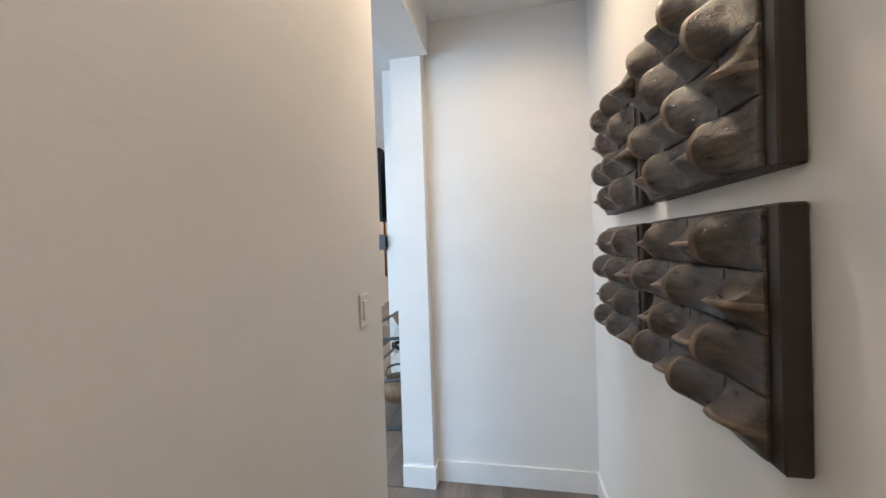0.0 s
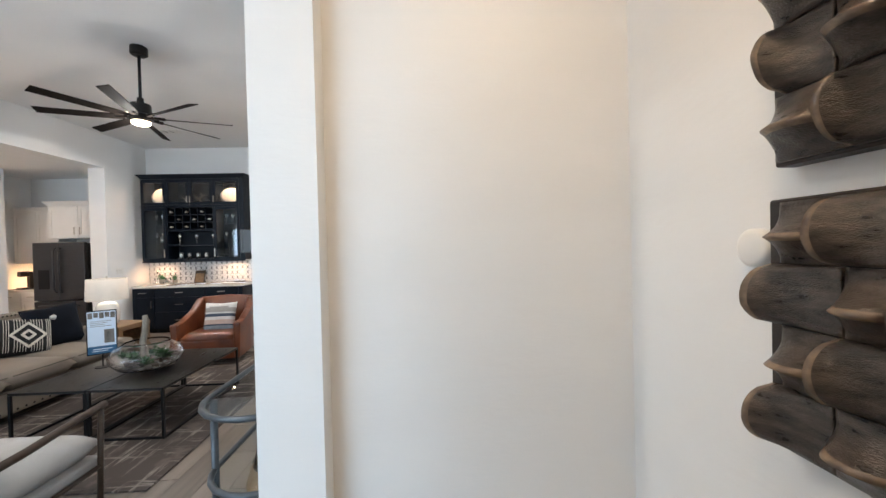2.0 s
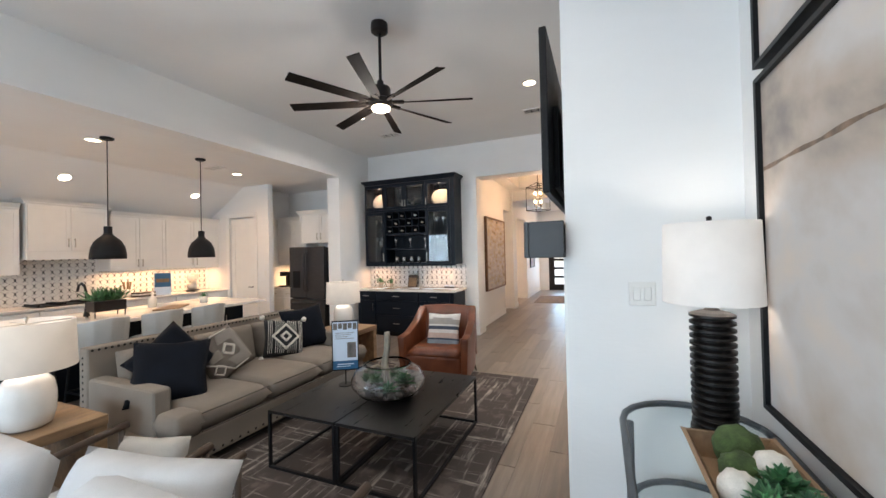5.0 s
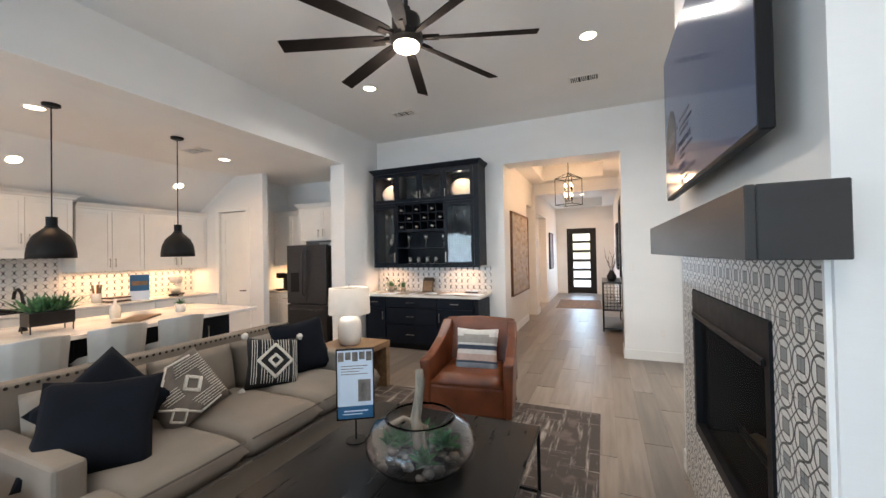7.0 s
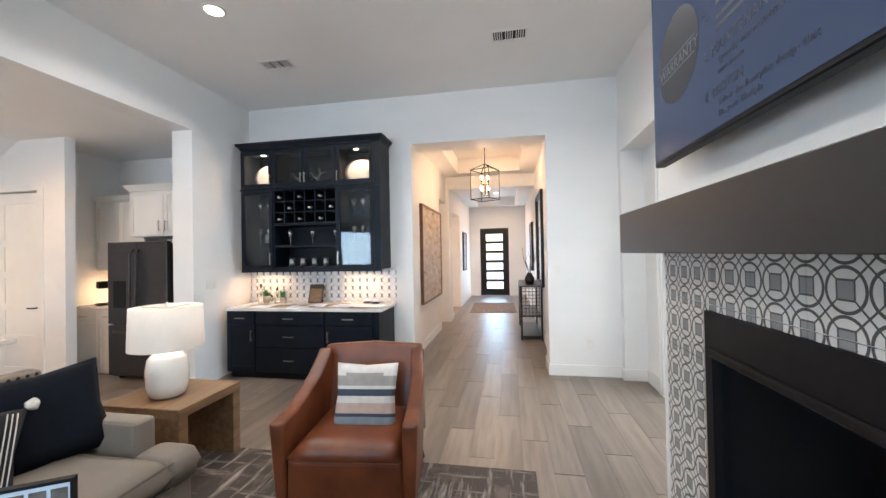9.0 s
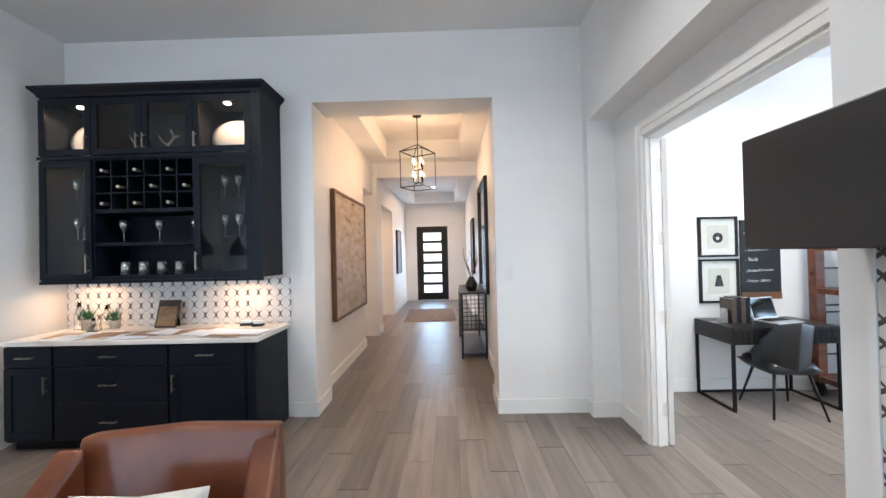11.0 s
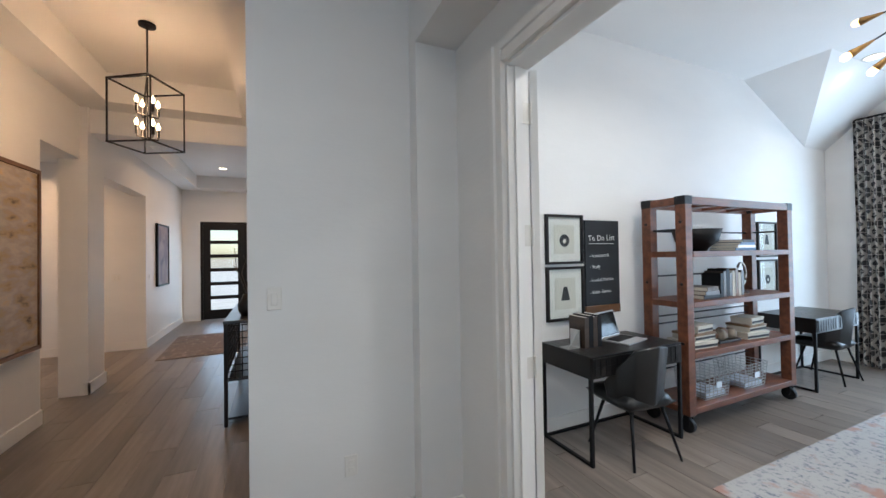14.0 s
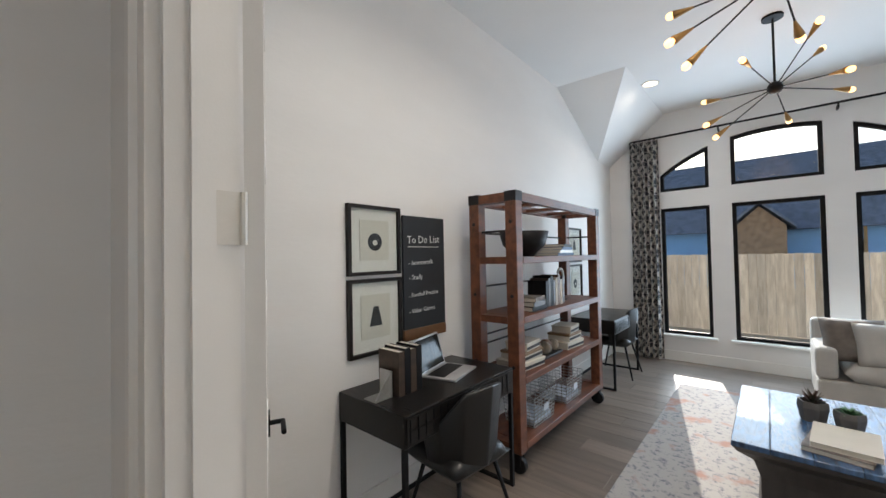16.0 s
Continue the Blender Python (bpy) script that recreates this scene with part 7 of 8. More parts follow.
co_ = thing("hall_console", "dark lattice-sided console chest against the hall wall", "console", (HR - 0.205, 12.35, 0))
part("top", soft_box(-0.20, -0.72, 0.93, 0.19, 0.72, 0.96, 0.004, 1), SLATE, co_)
for x in (-0.18, 0.17):
    for y in (-0.70, 0.70):
        part("post", boxes((x - 0.015, y - 0.015, 0, x + 0.015, y + 0.015, 0.93)), BRONZE, co_)
bm = bmesh.new()
for k in range(6):
    box(bm, -0.17 + 0.06 * k, -0.705, 0.42, -0.162 + 0.06 * k, -0.697, 0.92)
for k in range(9):
    box(bm, -0.165, -0.706, 0.43 + 0.06 * k, 0.155, -0.698, 0.438 + 0.06 * k)
part("lattice_end", bm, BRONZE, co_)
bm = bmesh.new()
for k in range(23):
    box(bm, -0.19, -0.68 + 0.06 * k, 0.42, -0.182, -0.672 + 0.06 * k, 0.92)
for k in range(9):
    box(bm, -0.191, -0.68, 0.43 + 0.06 * k, -0.183, 0.68, 0.438 + 0.06 * k)
part("lattice_front", bm, BRONZE, co_)
part("inner_box", boxes((-0.165, -0.68, 0.40, 0.155, 0.68, 0.42), (-0.165, -0.68, 0.05, 0.155, 0.68, 0.07)), SLATE, co_)
vs = thing("vase", "dark vase of bare twisted branches on the console", "vase", (HR - 0.22, 11.95, 0.96))
part("vase_body", turn_profile([(0, 0), (0.06, 0), (0.085, 0.05), (0.09, 0.11), (0.05, 0.18), (0.045, 0.21), (0.035, 0.21), (0.04, 0.18), (0, 0.02)], 22), BRONZE, vs, smooth=True)
rg = random.Random(9)
for k in range(9):
    a, l = k * 0.9, rg.uniform(0.3, 0.5)
    p_ = [(0, 0, 0.15), (0.03 * math.cos(a), 0.03 * math.sin(a), 0.25), (0.10 * math.cos(a + 0.4), 0.10 * math.sin(a + 0.4), 0.25 + l * 0.5), (0.13 * math.cos(a), 0.13 * math.sin(a), 0.2 + l)]
    part("branch", tube(p_, 0.007, 6, r_end=0.003), WALNUT, vs)
solid("entry_rug", soft_box(-0.6, -0.95, 0, 0.6, 0.95, 0.01, 0.003, 1), RUG_ENTRY, "worn taupe patterned rug before the front door", "rug", (-2.27, 15.6, 0), 2)
switch_plate((-3.62, 15.72, 1.22), 0, 2), switch_plate((HL, 15.9, 1.22), 90), switch_plate((-1.55, 18.55, 1.3), 0, 2)
# the next room
# only one downlight is known here; the other is added to warm the room
downlight(-4.6, 13.9, 3.10, 40, AMBER), downlight(-4.4, 15.0, 3.10, 30, AMBER)
bd = thing("window_blind", "white slatted blind over the next room's window", "blind", (-6.84, 14.4, 0.62))
for k in range(30):
    part("slat", moved(boxes((0, -1.0, -0.002, 0.045, 1.0, 0.0)), pose(0, 0, 0.05 + 0.058 * k, 0, 28, 0)), TRIM, bd)
cb_ = thing("sideboard", "dark low sideboard in the next room", "cabinet", (-6.4, 14.2, 0))
part("body", soft_box(-0.2, -0.7, 0.1, 0.2, 0.7, 0.8, 0.01, 1), WALNUT, cb_)
for x in (-0.16, 0.16):
    for y in (-0.64, 0.64):
        part("leg", boxes((x - 0.02, y - 0.02, 0, x + 0.02, y + 0.02, 0.1)), WALNUT, cb_)

# ---- office door ----
casing = tagged(new("door_3"), "white cased double door opening with one leaf folded back", "door", kind="structure")
casing.location = (-0.205, 9.17, 0)
part("casing_side", slab_path([((0.0, 0, z), (-0.024, 0.006, z), (-0.024, 0.055, z), (-0.036, 0.06, z), (-0.036, 0.092, z), (0.0, 0.095, z)) for z in (0, 2.53)], bmesh.new()), TRIM, casing)
part("casing_side", boxes((-0.028, -1.715, 0, -0.001, -1.62, 2.53)), TRIM, casing)
part("casing_head", slab_path([((0.0, y, 2.43), (-0.02, y, 2.436), (-0.02, y, 2.485), (-0.028, y, 2.49), (-0.028, y, 2.524), (0.0, y, 2.527)) for y in (0.0, -1.62)], bmesh.new()), TRIM, casing)
part("jamb", boxes((-0.002, -0.018, 0, 0.117, -0.001, 2.43), (-0.002, -1.679, 2.412, 0.117, -0.018, 2.429), (0.035, -0.030, 0, 0.073, -0.018, 2.41)), TRIM, casing)
HING = paint("painted_hinge", (0.70, 0.68, 0.63), 0.35, metal=0.3, scale=20, vary=0.05, bump=0)
for z in (0.28, 1.0, 1.62, 2.2):
    hg = part("hinge", boxes((0.075, -0.022, z - 0.05, 0.118, -0.018, z + 0.05)), HING, casing, "small white-painted hinge")
    part("knuckle", tube([(0.122, -0.024, z - 0.05), (0.122, -0.024, z + 0.05)], 0.007, 8), HING, hg)
leafm = pose(0.124, -0.020, 0, 0, 0, 66)
bm = boxes((0.0, -0.036, 0.01, 0.11, 0.0, 2.41), (0.66, -0.036, 0.01, 0.77, 0.0, 2.41))
zs = [0.01, 0.21, 0.55, 0.63, 0.97, 1.05, 1.39, 1.47, 1.81, 1.89, 2.29, 2.41]
for k in range(0, 12, 2):
    box(bm, 0.11, -0.036, zs[k], 0.66, 0.0, zs[k + 1])
for k in range(1, 11, 2):
    box(bm, 0.11, -0.026, zs[k], 0.66, -0.010, zs[k + 1])
lf = part("door_leaf", moved(bm, leafm), TRIM, casing)
part("lever", moved(tube([(0.70, -0.036, 0.95), (0.70, -0.085, 0.95), (0.60, -0.085, 0.95)], 0.009, 8), leafm), BLACK, lf, "black lever handle")
part("rose", moved(boxes((0.675, -0.042, 0.91, 0.725, -0.036, 0.99)), leafm), BLACK, lf)

# ---- office things ----
PAPER = paint("warm_paper", (0.60, 0.57, 0.50), 0.9, scale=8, vary=0.04, bump=0.05)
MAT = paint("mat_board", (0.70, 0.68, 0.63), 0.9, scale=8, vary=0.03, bump=0.03)


def framed(x0, x1, z0, z1, kind):
    f = thing("framed_print", "small ink print in a dark wooden frame" if kind else "round black motif print in a dark wooden frame", "picture", ((x0 + x1) / 2, ON, (z0 + z1) / 2), 0, "framed prints on the office wall")
    w, h, t = (x1 - x0) / 2, (z1 - z0) / 2, 0.022
    part("frame", boxes((-w, -0.03, -h, -w + t, -0.001, h), (w - t, -0.03, -h, w, -0.001, h), (-w + t, -0.03, -h, w - t, -0.001, -h + t), (-w + t, -0.03, h - t, w - t, -0.001, h)), BRONZE, f)
    part("mat", boxes((-w + t, -0.010, -h + t, w - t, -0.004, h - t)), MAT, f)
    part("print", boxes((-w * 0.55, -0.014, -h * 0.58, w * 0.55, -0.011, h * 0.58)), PAPER, f)
    if kind == 0:
        part("motif", moved(turn_profile([(0, 0), (0.055, 0), (0.055, 0.001), (0, 0.001)], 30), pose(0, -0.0145, -0.01, 90, 0, 0)), INK, f)
        part("motif", moved(turn_profile([(0, 0), (0.018, 0), (0.018, 0.001), (0, 0.001)], 20), pose(0, -0.0160, -0.015, 90, 0, 0)), PAPER, f)
    else:
        bm = bmesh.new()
        bm.faces.new([bm.verts.new(p) for p in ((-0.05, -0.0145, -0.06), (0.05, -0.0145, -0.06), (0.02, -0.0145, 0.06), (-0.02, -0.0145, 0.06))])
        part("motif", bm, INK, f)
    g = part("glass", boxes((-w + t, -0.022, -h + t, w - t, -0.020, h - t)), PANE, f)
    g.visible_shadow = False


framed(0.910, 1.322, 1.435, 1.866, 0), framed(0.910, 1.325, 0.945, 1.412, 1)
framed(4.10, 4.52, 1.44, 1.87, 1), framed(4.10, 4.52, 0.95, 1.41, 0)
cb = thing("chalkboard", "black chalkboard to-do list with a wooden base strip", "chalkboard", (1.56, ON, 0.975))
BOARD = paint("slate_board", (0.018, 0.022, 0.027), 0.75, scale=4, vary=0.4, bump=0.1)
part("board", soft_box(-0.21, -0.022, 0.075, 0.21, -0.001, 0.85, 0.003, 1), BOARD, cb)
part("base_strip", soft_box(-0.212, -0.026, 0.0, 0.212, -0.001, 0.074, 0.003, 1), FRAMEWOOD, cb)
CHALK = paint("chalk", (0.72, 0.72, 0.70), 0.95, scale=60, vary=0.25, bump=0)
for body, size, x, z in (("To Do List", 0.074, -0.175, 0.66), ("- homework", 0.048, -0.165, 0.51), ("- Study", 0.048, -0.165, 0.41), ("- Football Practice", 0.040, -0.165, 0.29), ("- Video Games", 0.043, -0.165, 0.18)):
    part("chalk_writing", moved(words(body, size, 0.0004), pose(x, -0.0232, z, 0, -2, 0) @ ON_SOUTH), CHALK, cb, "chalk handwriting")
part("chalk_line", boxes((-0.17, -0.0234, 0.635, 0.14, -0.0228, 0.640)), CHALK, cb)


def writing_desk(x, y):
    d = thing("writing_desk", "black writing desk with drawers on a slim sled frame", "desk", (x, y, 0), 0, "office desks")
    part("body", soft_box(-0.50, -0.27, 0.625, 0.50, 0.27, 0.785, 0.003, 1), TABLE_TOP, d)
    for a, b in ((-0.485, -0.005), (0.005, 0.485)):
        fr_ = part("drawer_front", boxes((a, -0.276, 0.64, b, -0.2705, 0.77)), TABLE_TOP, d)
        bm = bmesh.new()
        for k in range(8):
            x0 = a + 0.02 + (b - a - 0.04) * k / 8
            square_bar((x0, -0.279, 0.65), (x0, -0.279, 0.76), 0.004, bm)
        square_bar((a + 0.02, -0.279, 0.705), (b - 0.02, -0.279, 0.705), 0.004, bm)
        part("fretwork", bm, BLACK, fr_)
    for x_ in (-0.485, 0.485):
        for y_ in (-0.255, 0.255):
            part("leg", boxes((x_ - 0.012, y_ - 0.012, 0, x_ + 0.012, y_ + 0.012, 0.625)), BLACK, d)
        part("floor_bar", boxes((x_ - 0.012, -0.243, 0, x_ + 0.012, 0.243, 0.02)), BLACK, d)
    part("floor_bar", boxes((-0.473, 0.243, 0, 0.473, 0.267, 0.02)), BLACK, d)


def shell_chair(x, y, turn):
    c = thing("desk_chair", "black leather shell chair on slim metal legs", "chair", (x, y, 0), turn, "office chairs")
    st = []
    for a, top in ((-100, 0.55), (-72, 0.68), (-40, 0.83), (0, 0.86), (40, 0.83), (72, 0.68), (100, 0.55)):
        cx, sy = math.sin(radians(a)), -math.cos(radians(a))
        st.append(((0.17 * cx, 0.17 * sy, 0.42), (0.21 * cx, 0.21 * sy, 0.42), (0.235 * cx, 0.26 * sy, top), (0.205 * cx, 0.225 * sy, top)))
    part("backrest", rounded(slab_path(st, bmesh.new()), 0.012, 2), BLACK_LEATHER, c, smooth=True)
    part("seat", moved(cushion(0.44, 0.46, 0.12, 0.2), pose(0, 0.03, 0.43)), BLACK_LEATHER, c, smooth=True)
    for sx in (-1, 1):
        for sy in (-1, 1):
            part("leg", tube([(sx * 0.14, sy * 0.13, 0.40), (sx * 0.22, sy * 0.23, 0.0)], 0.013, 8, r_end=0.009), BLACK, c, smooth=True)


BLACK_LEATHER = paint("black_leather", (0.007, 0.0075, 0.008), 0.36, scale=10, vary=0.2, bump=0.2, fine=140)
writing_desk(1.345, 9.985), shell_chair(1.31, 9.76, -6)
writing_desk(4.55, 9.985), shell_chair(4.76, 9.90, 0)
lp = thing("laptop", "open silver laptop on the desk", "laptop", (1.50, 9.98, 0.785), 14)
ALU = paint("silver_aluminium", (0.55, 0.55, 0.55), 0.35, metal=0.6, scale=20, vary=0.03, bump=0)
part("base", soft_box(-0.165, -0.12, 0, 0.165, 0.12, 0.014, 0.004, 1), ALU, lp)
lid = part("lid", moved(soft_box(-0.165, -0.004, 0, 0.165, 0.004, 0.22, 0.003, 1), pose(0, 0.12, 0.012, -16, 0, 0)), ALU, lp)
part("display", moved(boxes((-0.15, -0.0055, 0.012, 0.15, -0.0042, 0.208)), pose(0, 0.12, 0.012, -16, 0, 0)), DARKGLASS, lid, "black glossy display")
part("trackpad", boxes((-0.045, -0.105, 0.0141, 0.045, -0.045, 0.0148)), ALU, lp)
part("keyboard", boxes((-0.145, -0.03, 0.0141, 0.145, 0.09, 0.0150)), BLACK, lp)


def book(x, y, z, w, d, h, material, turn=0, group="books"):
    b = thing("book", "hardback book with a dark cover" if material in (WALNUT, BLACK) else "hardback book with a pale cover", "book", (x, y, z), turn, group)
    t = 0.003
    part("cover", boxes((-w / 2, -d / 2, 0, -w / 2 + t, d / 2, h), (w / 2 - t, -d / 2, 0, w / 2, d / 2, h), (-w / 2 + t, -d / 2, 0, w / 2 - t, -d / 2 + t, h)), material, b)
    part("page_block", boxes((-w / 2 + t, -d / 2 + t, 0.003, w / 2 - t, d / 2 - 0.004, h - 0.003)), PAPER, b)


def flat_book(x, y, z, w, d, h, material, turn=0, group="stacked books"):
    b = thing("book", "hardback book lying flat in a stack", "book", (x, y, z), turn, group)
    t = 0.003
    part("cover", boxes((-w / 2, -d / 2, 0, w / 2, d / 2, t), (-w / 2, -d / 2, h - t, w / 2, d / 2, h), (-w / 2, -d / 2, t, w / 2, -d / 2 + t, h - t)), material, b)
    part("page_block", boxes((-w / 2 + 0.004, -d / 2 + t, t, w / 2 - 0.004, d / 2 - 0.004, h - t)), PAPER, b)


for k in range(4):
    book(1.02 + 0.045 * k, 10.0, 0.786, 0.042, 0.17, 0.24 + 0.012 * (k % 2), (WALNUT, BLACK, WALNUT, BLACK)[k], 0, "books on the desk")
be = thing("bookend", "silver bracket bookend beside the books", "bookend", (0.975, 10.0, 0.785))
part("upright", boxes((0.0, -0.05, 0, 0.006, 0.05, 0.14)), STEEL, be)
part("foot", boxes((-0.11, -0.05, 0, 0.0, 0.05, 0.005)), STEEL, be)
bm = bmesh.new()
square_bar((-0.09, -0.03, 0.008), (0.0, -0.03, 0.12), 0.008, bm)
part("brace", bm, STEEL, be)

# rolling shelf
RED = paint("reddish_timber", (0.17, 0.06, 0.028), 0.45, scale=4, vary=0.35, bump=0.18, fine=60, stretch=(1, 5, 5), second=(0.09, 0.03, 0.015))
IRON = paint("black_iron", (0.02, 0.02, 0.022), 0.5, metal=0.5, scale=20, vary=0.3, bump=0.15)
S0, S1, SF, SB = 1.95, 3.65, 9.72, 10.13
sh = thing("rolling_shelf", "reddish timber shelving unit on black iron casters", "shelf", (2.79, 9.925, 0))
X, Y = (S1 - S0) / 2, (SB - SF) / 2
for x in (-X + 0.045, X - 0.045):
    for y in (-Y + 0.045, Y - 0.045):
        po = part("post", soft_box(x - 0.045, y - 0.045, 0.15, x + 0.045, y + 0.045, 2.0, 0.004, 1), RED, sh)
        part("corner_plate", boxes((x - 0.047, y - 0.047, 1.93, x + 0.047, y + 0.047, 2.0025)), IRON, po)
        for z in (0.75, 1.25, 1.78):
            part("bolt", moved(turn_profile([(0, 0.006), (0.012, 0.006), (0.014, 0)], 8), pose(x - (0.0455 if x < 0 else -0.0455), y, z, 0, -90 if x < 0 else 90, 0)), IRON, po)
        wl = part("caster", moved(turn_profile([(0.02, -0.02), (0.058, -0.02), (0.062, -0.012), (0.062, 0.012), (0.058, 0.02), (0.02, 0.02)], 24), pose(x, y, 0.062, 0, 90, 0)), IRON, sh, "black iron caster wheel")
        part("fork", boxes((x - 0.03, y - 0.025, 0.06, x - 0.024, y + 0.025, 0.145), (x + 0.024, y - 0.025, 0.06, x + 0.03, y + 0.025, 0.145), (x - 0.035, y - 0.04, 0.143, x + 0.035, y + 0.04, 0.15)), IRON, wl)
for z in (0.16, 0.62, 1.05, 1.48):
    part("shelf_board", soft_box(-X + 0.09, -Y - 0.002, z, X - 0.09, Y, z + 0.05, 0.003, 1), RED, sh)
    for x in (-X + 0.045, X - 0.045):
        part("side_rail", boxes((x - 0.04, -Y + 0.09, z, x + 0.04, Y - 0.09, z + 0.05)), RED, sh)
for y in (-Y, Y - 0.05):
    part("top_rail", boxes((-X + 0.092, y, 1.93, X - 0.092, y + 0.05, 1.995)), RED, sh)
for x in (-X + 0.002, X - 0.072):
    part("top_side_rail", boxes((x, -Y + 0.092, 1.93, x + 0.07, Y - 0.092, 1.995)), RED, sh)
for k in range(3):
    part("top_slat", boxes((-0.45 + 0.42 * k, -Y + 0.052, 1.935, -0.37 + 0.42 * k, Y - 0.052, 1.96)), RED, sh)
for z in (0.42, 0.85, 0.92, 1.30, 1.72):
    part("back_bar", tube([(-X + 0.09, Y - 0.03, z), (X - 0.09, Y - 0.03, z)], 0.008, 8), IRON, sh)
for z in (1.72,):
    for x in (-X + 0.045, X - 0.045):
        part("side_bar", tube([(x, -Y + 0.09, z), (x, Y - 0.09, z)], 0.008, 8), IRON, sh)
gx, gy = 2.8, 9.925
bw = thing("black_bowl", "large black bowl on the upper shelf", "bowl", (gx - 0.42, gy - 0.02, 1.53))
part("bowl", turn_profile([(0, 0), (0.08, 0), (0.10, 0.03), (0.17, 0.09), (0.20, 0.2), (0.19, 0.2), (0.16, 0.1), (0, 0.02)], 32), BLACK, bw, smooth=True)
NAVYB = paint("blue_cover", (0.04, 0.10, 0.20), 0.5, scale=10, vary=0.1, bump=0)
for k in range(4):
    flat_book(gx + 0.12 + 0.01 * k, gy - 0.03, 1.53 + 0.026 * k, 0.34 - 0.02 * k, 0.24, 0.025, (NAVYB, CERAMIC, NAVYB, BLACK)[k], 3 * k)
for k in range(3):
    flat_book(gx - 0.42, gy - 0.05, 1.10 + 0.036 * k, 0.24 - 0.01 * k, 0.2, 0.035, (BLACK, WALNUT, PEBBLE)[k], 4 * k)
for k in range(8):
    book(gx - 0.23 + 0.047 * k, gy - 0.04, 1.10, 0.04, 0.17, 0.22 + 0.02 * (k % 3), (BLACK, WALNUT, BLACK, WALNUT, PAPER, FRAMEWOOD, PAPER, WALNUT)[k], 0, "books on the middle shelf")
rgm = thing("ring_sculpture", "bronze ring sculpture on a round base", "sculpture", (gx + 0.32, gy, 1.10))
part("ring", tube([(0.075 * math.cos(a * 0.35), 0, 0.19 + 0.115 * math.sin(a * 0.35)) for a in range(19)], 0.012, 8), BRASS, rgm, smooth=True)
part("stem", tube([(0, 0, 0.02), (0, 0, 0.08)], 0.008, 8), BRASS, rgm)
part("base", turn_profile([(0, 0), (0.06, 0), (0.06, 0.02), (0, 0.02)], 20), WALNUT, rgm)
for x in (-0.53, 0.30):
    for k in range(3):
        bx = thing("keepsake_box", "patterned cream keepsake box on the shelf", "box", (gx + x + 0.02 * k, gy - 0.03, 0.67 + 0.066 * k), 4 * k - 4, "keepsake boxes")
        s = 1 - 0.12 * k
        part("box_body", soft_box(-0.16 * s, -0.12 * s, 0, 0.16 * s, 0.12 * s, 0.045, 0.003, 1), PAPER, bx)
        part("lid", soft_box(-0.165 * s, -0.125 * s, 0.045, 0.165 * s, 0.125 * s, 0.065, 0.003, 1), OAK if k == 1 else PAPER, bx)
        part("trim_band", boxes((-0.1605 * s, -0.1215 * s, 0.012, 0.1605 * s, -0.1205 * s, 0.034)), INK, bx)
st_ = thing("stone_tray", "tray of rough brown stones on the shelf", "ornament", (gx - 0.10, gy - 0.03, 0.67))
part("tray", soft_box(-0.17, -0.09, 0, 0.17, 0.09, 0.022, 0.008, 2), BRONZE, st_)
for k in range(4):
    bm = bmesh.new()
    bmesh.ops.create_icosphere(bm, subdivisions=2, radius=0.055)
    for v in bm.verts:
        v.co *= 1 + 0.35 * noise.noise(v.co * 25 + Vector((k * 3, 0, 0)))
    part("stone", moved(bm, pose(-0.11 + 0.075 * k, 0.02 * (-1) ** k, 0.065)), DRIFT if k % 2 else FRAMEWOOD, st_, smooth=True)


def wire_basket(x, y, z):
    b = thing("wire_basket", "silver wire basket holding a few papers", "basket", (x, y, z), 0, "wire baskets")
    for k in range(9):
        zz = 0.006 + 0.028 * k
        s = 0.88 + 0.014 * k
        w, d = 0.19 * s, 0.14 * s
        bm = bmesh.new()
        for p, q in (((-w, -d), (w, -d)), ((w, -d), (w, d)), ((w, d), (-w, d)), ((-w, d), (-w, -d))):
            square_bar((*p, zz), (*q, zz), 0.005, bm)
        part("wire_hoop", bm, STEEL, b)
    for i in range(7):
        for d in (-1, 1):
            t_ = -1 + i / 3
            for p, q in (((t_ * 0.167, d * 0.123, 0.006), (t_ * 0.19, d * 0.14, 0.23)), ((d * 0.167, t_ * 0.123, 0.006), (d * 0.19, t_ * 0.14, 0.23))):
                bm = bmesh.new()
                square_bar(p, q, 0.004, bm)
                part("upright_wire", bm, STEEL, b)
    part("paper_pad", boxes((-0.15, -0.11, 0.009, 0.15, 0.11, 0.05)), SHEET, b)
    part("name_tag", boxes((-0.04, -0.146, 0.10, 0.04, -0.142, 0.15)), SHEET, b)


wire_basket(gx - 0.38, gy - 0.02, 0.21), wire_basket(gx + 0.22, gy - 0.02, 0.21)

# rug, chest, sofa
solid("office_rug", soft_box(-1.7, -1.15, 0, 1.7, 1.15, 0.012, 0.003, 1), RUG_OFFICE, "faded cream and rust rug with blue flecks", "rug", (3.05, 8.06, 0))
# the top's blue is the windows' sky reflection put into the timber colour
SKY_TINTED_WOOD = paint("worn_sky_tinted_timber", (0.055, 0.12, 0.24), 0.22, scale=4, vary=0.4, bump=0.25, fine=50, stretch=(2, 9, 1), second=(0.025, 0.05, 0.10))
DARKWOOD = paint("dark_chest_wood", (0.035, 0.031, 0.03), 0.45, scale=4, vary=0.3, bump=0.2, fine=50, stretch=(6, 6, 1))
chest = thing("chest_table", "dark weathered wooden chest used as a coffee table", "chest", (2.87, 8.16, 0.012))
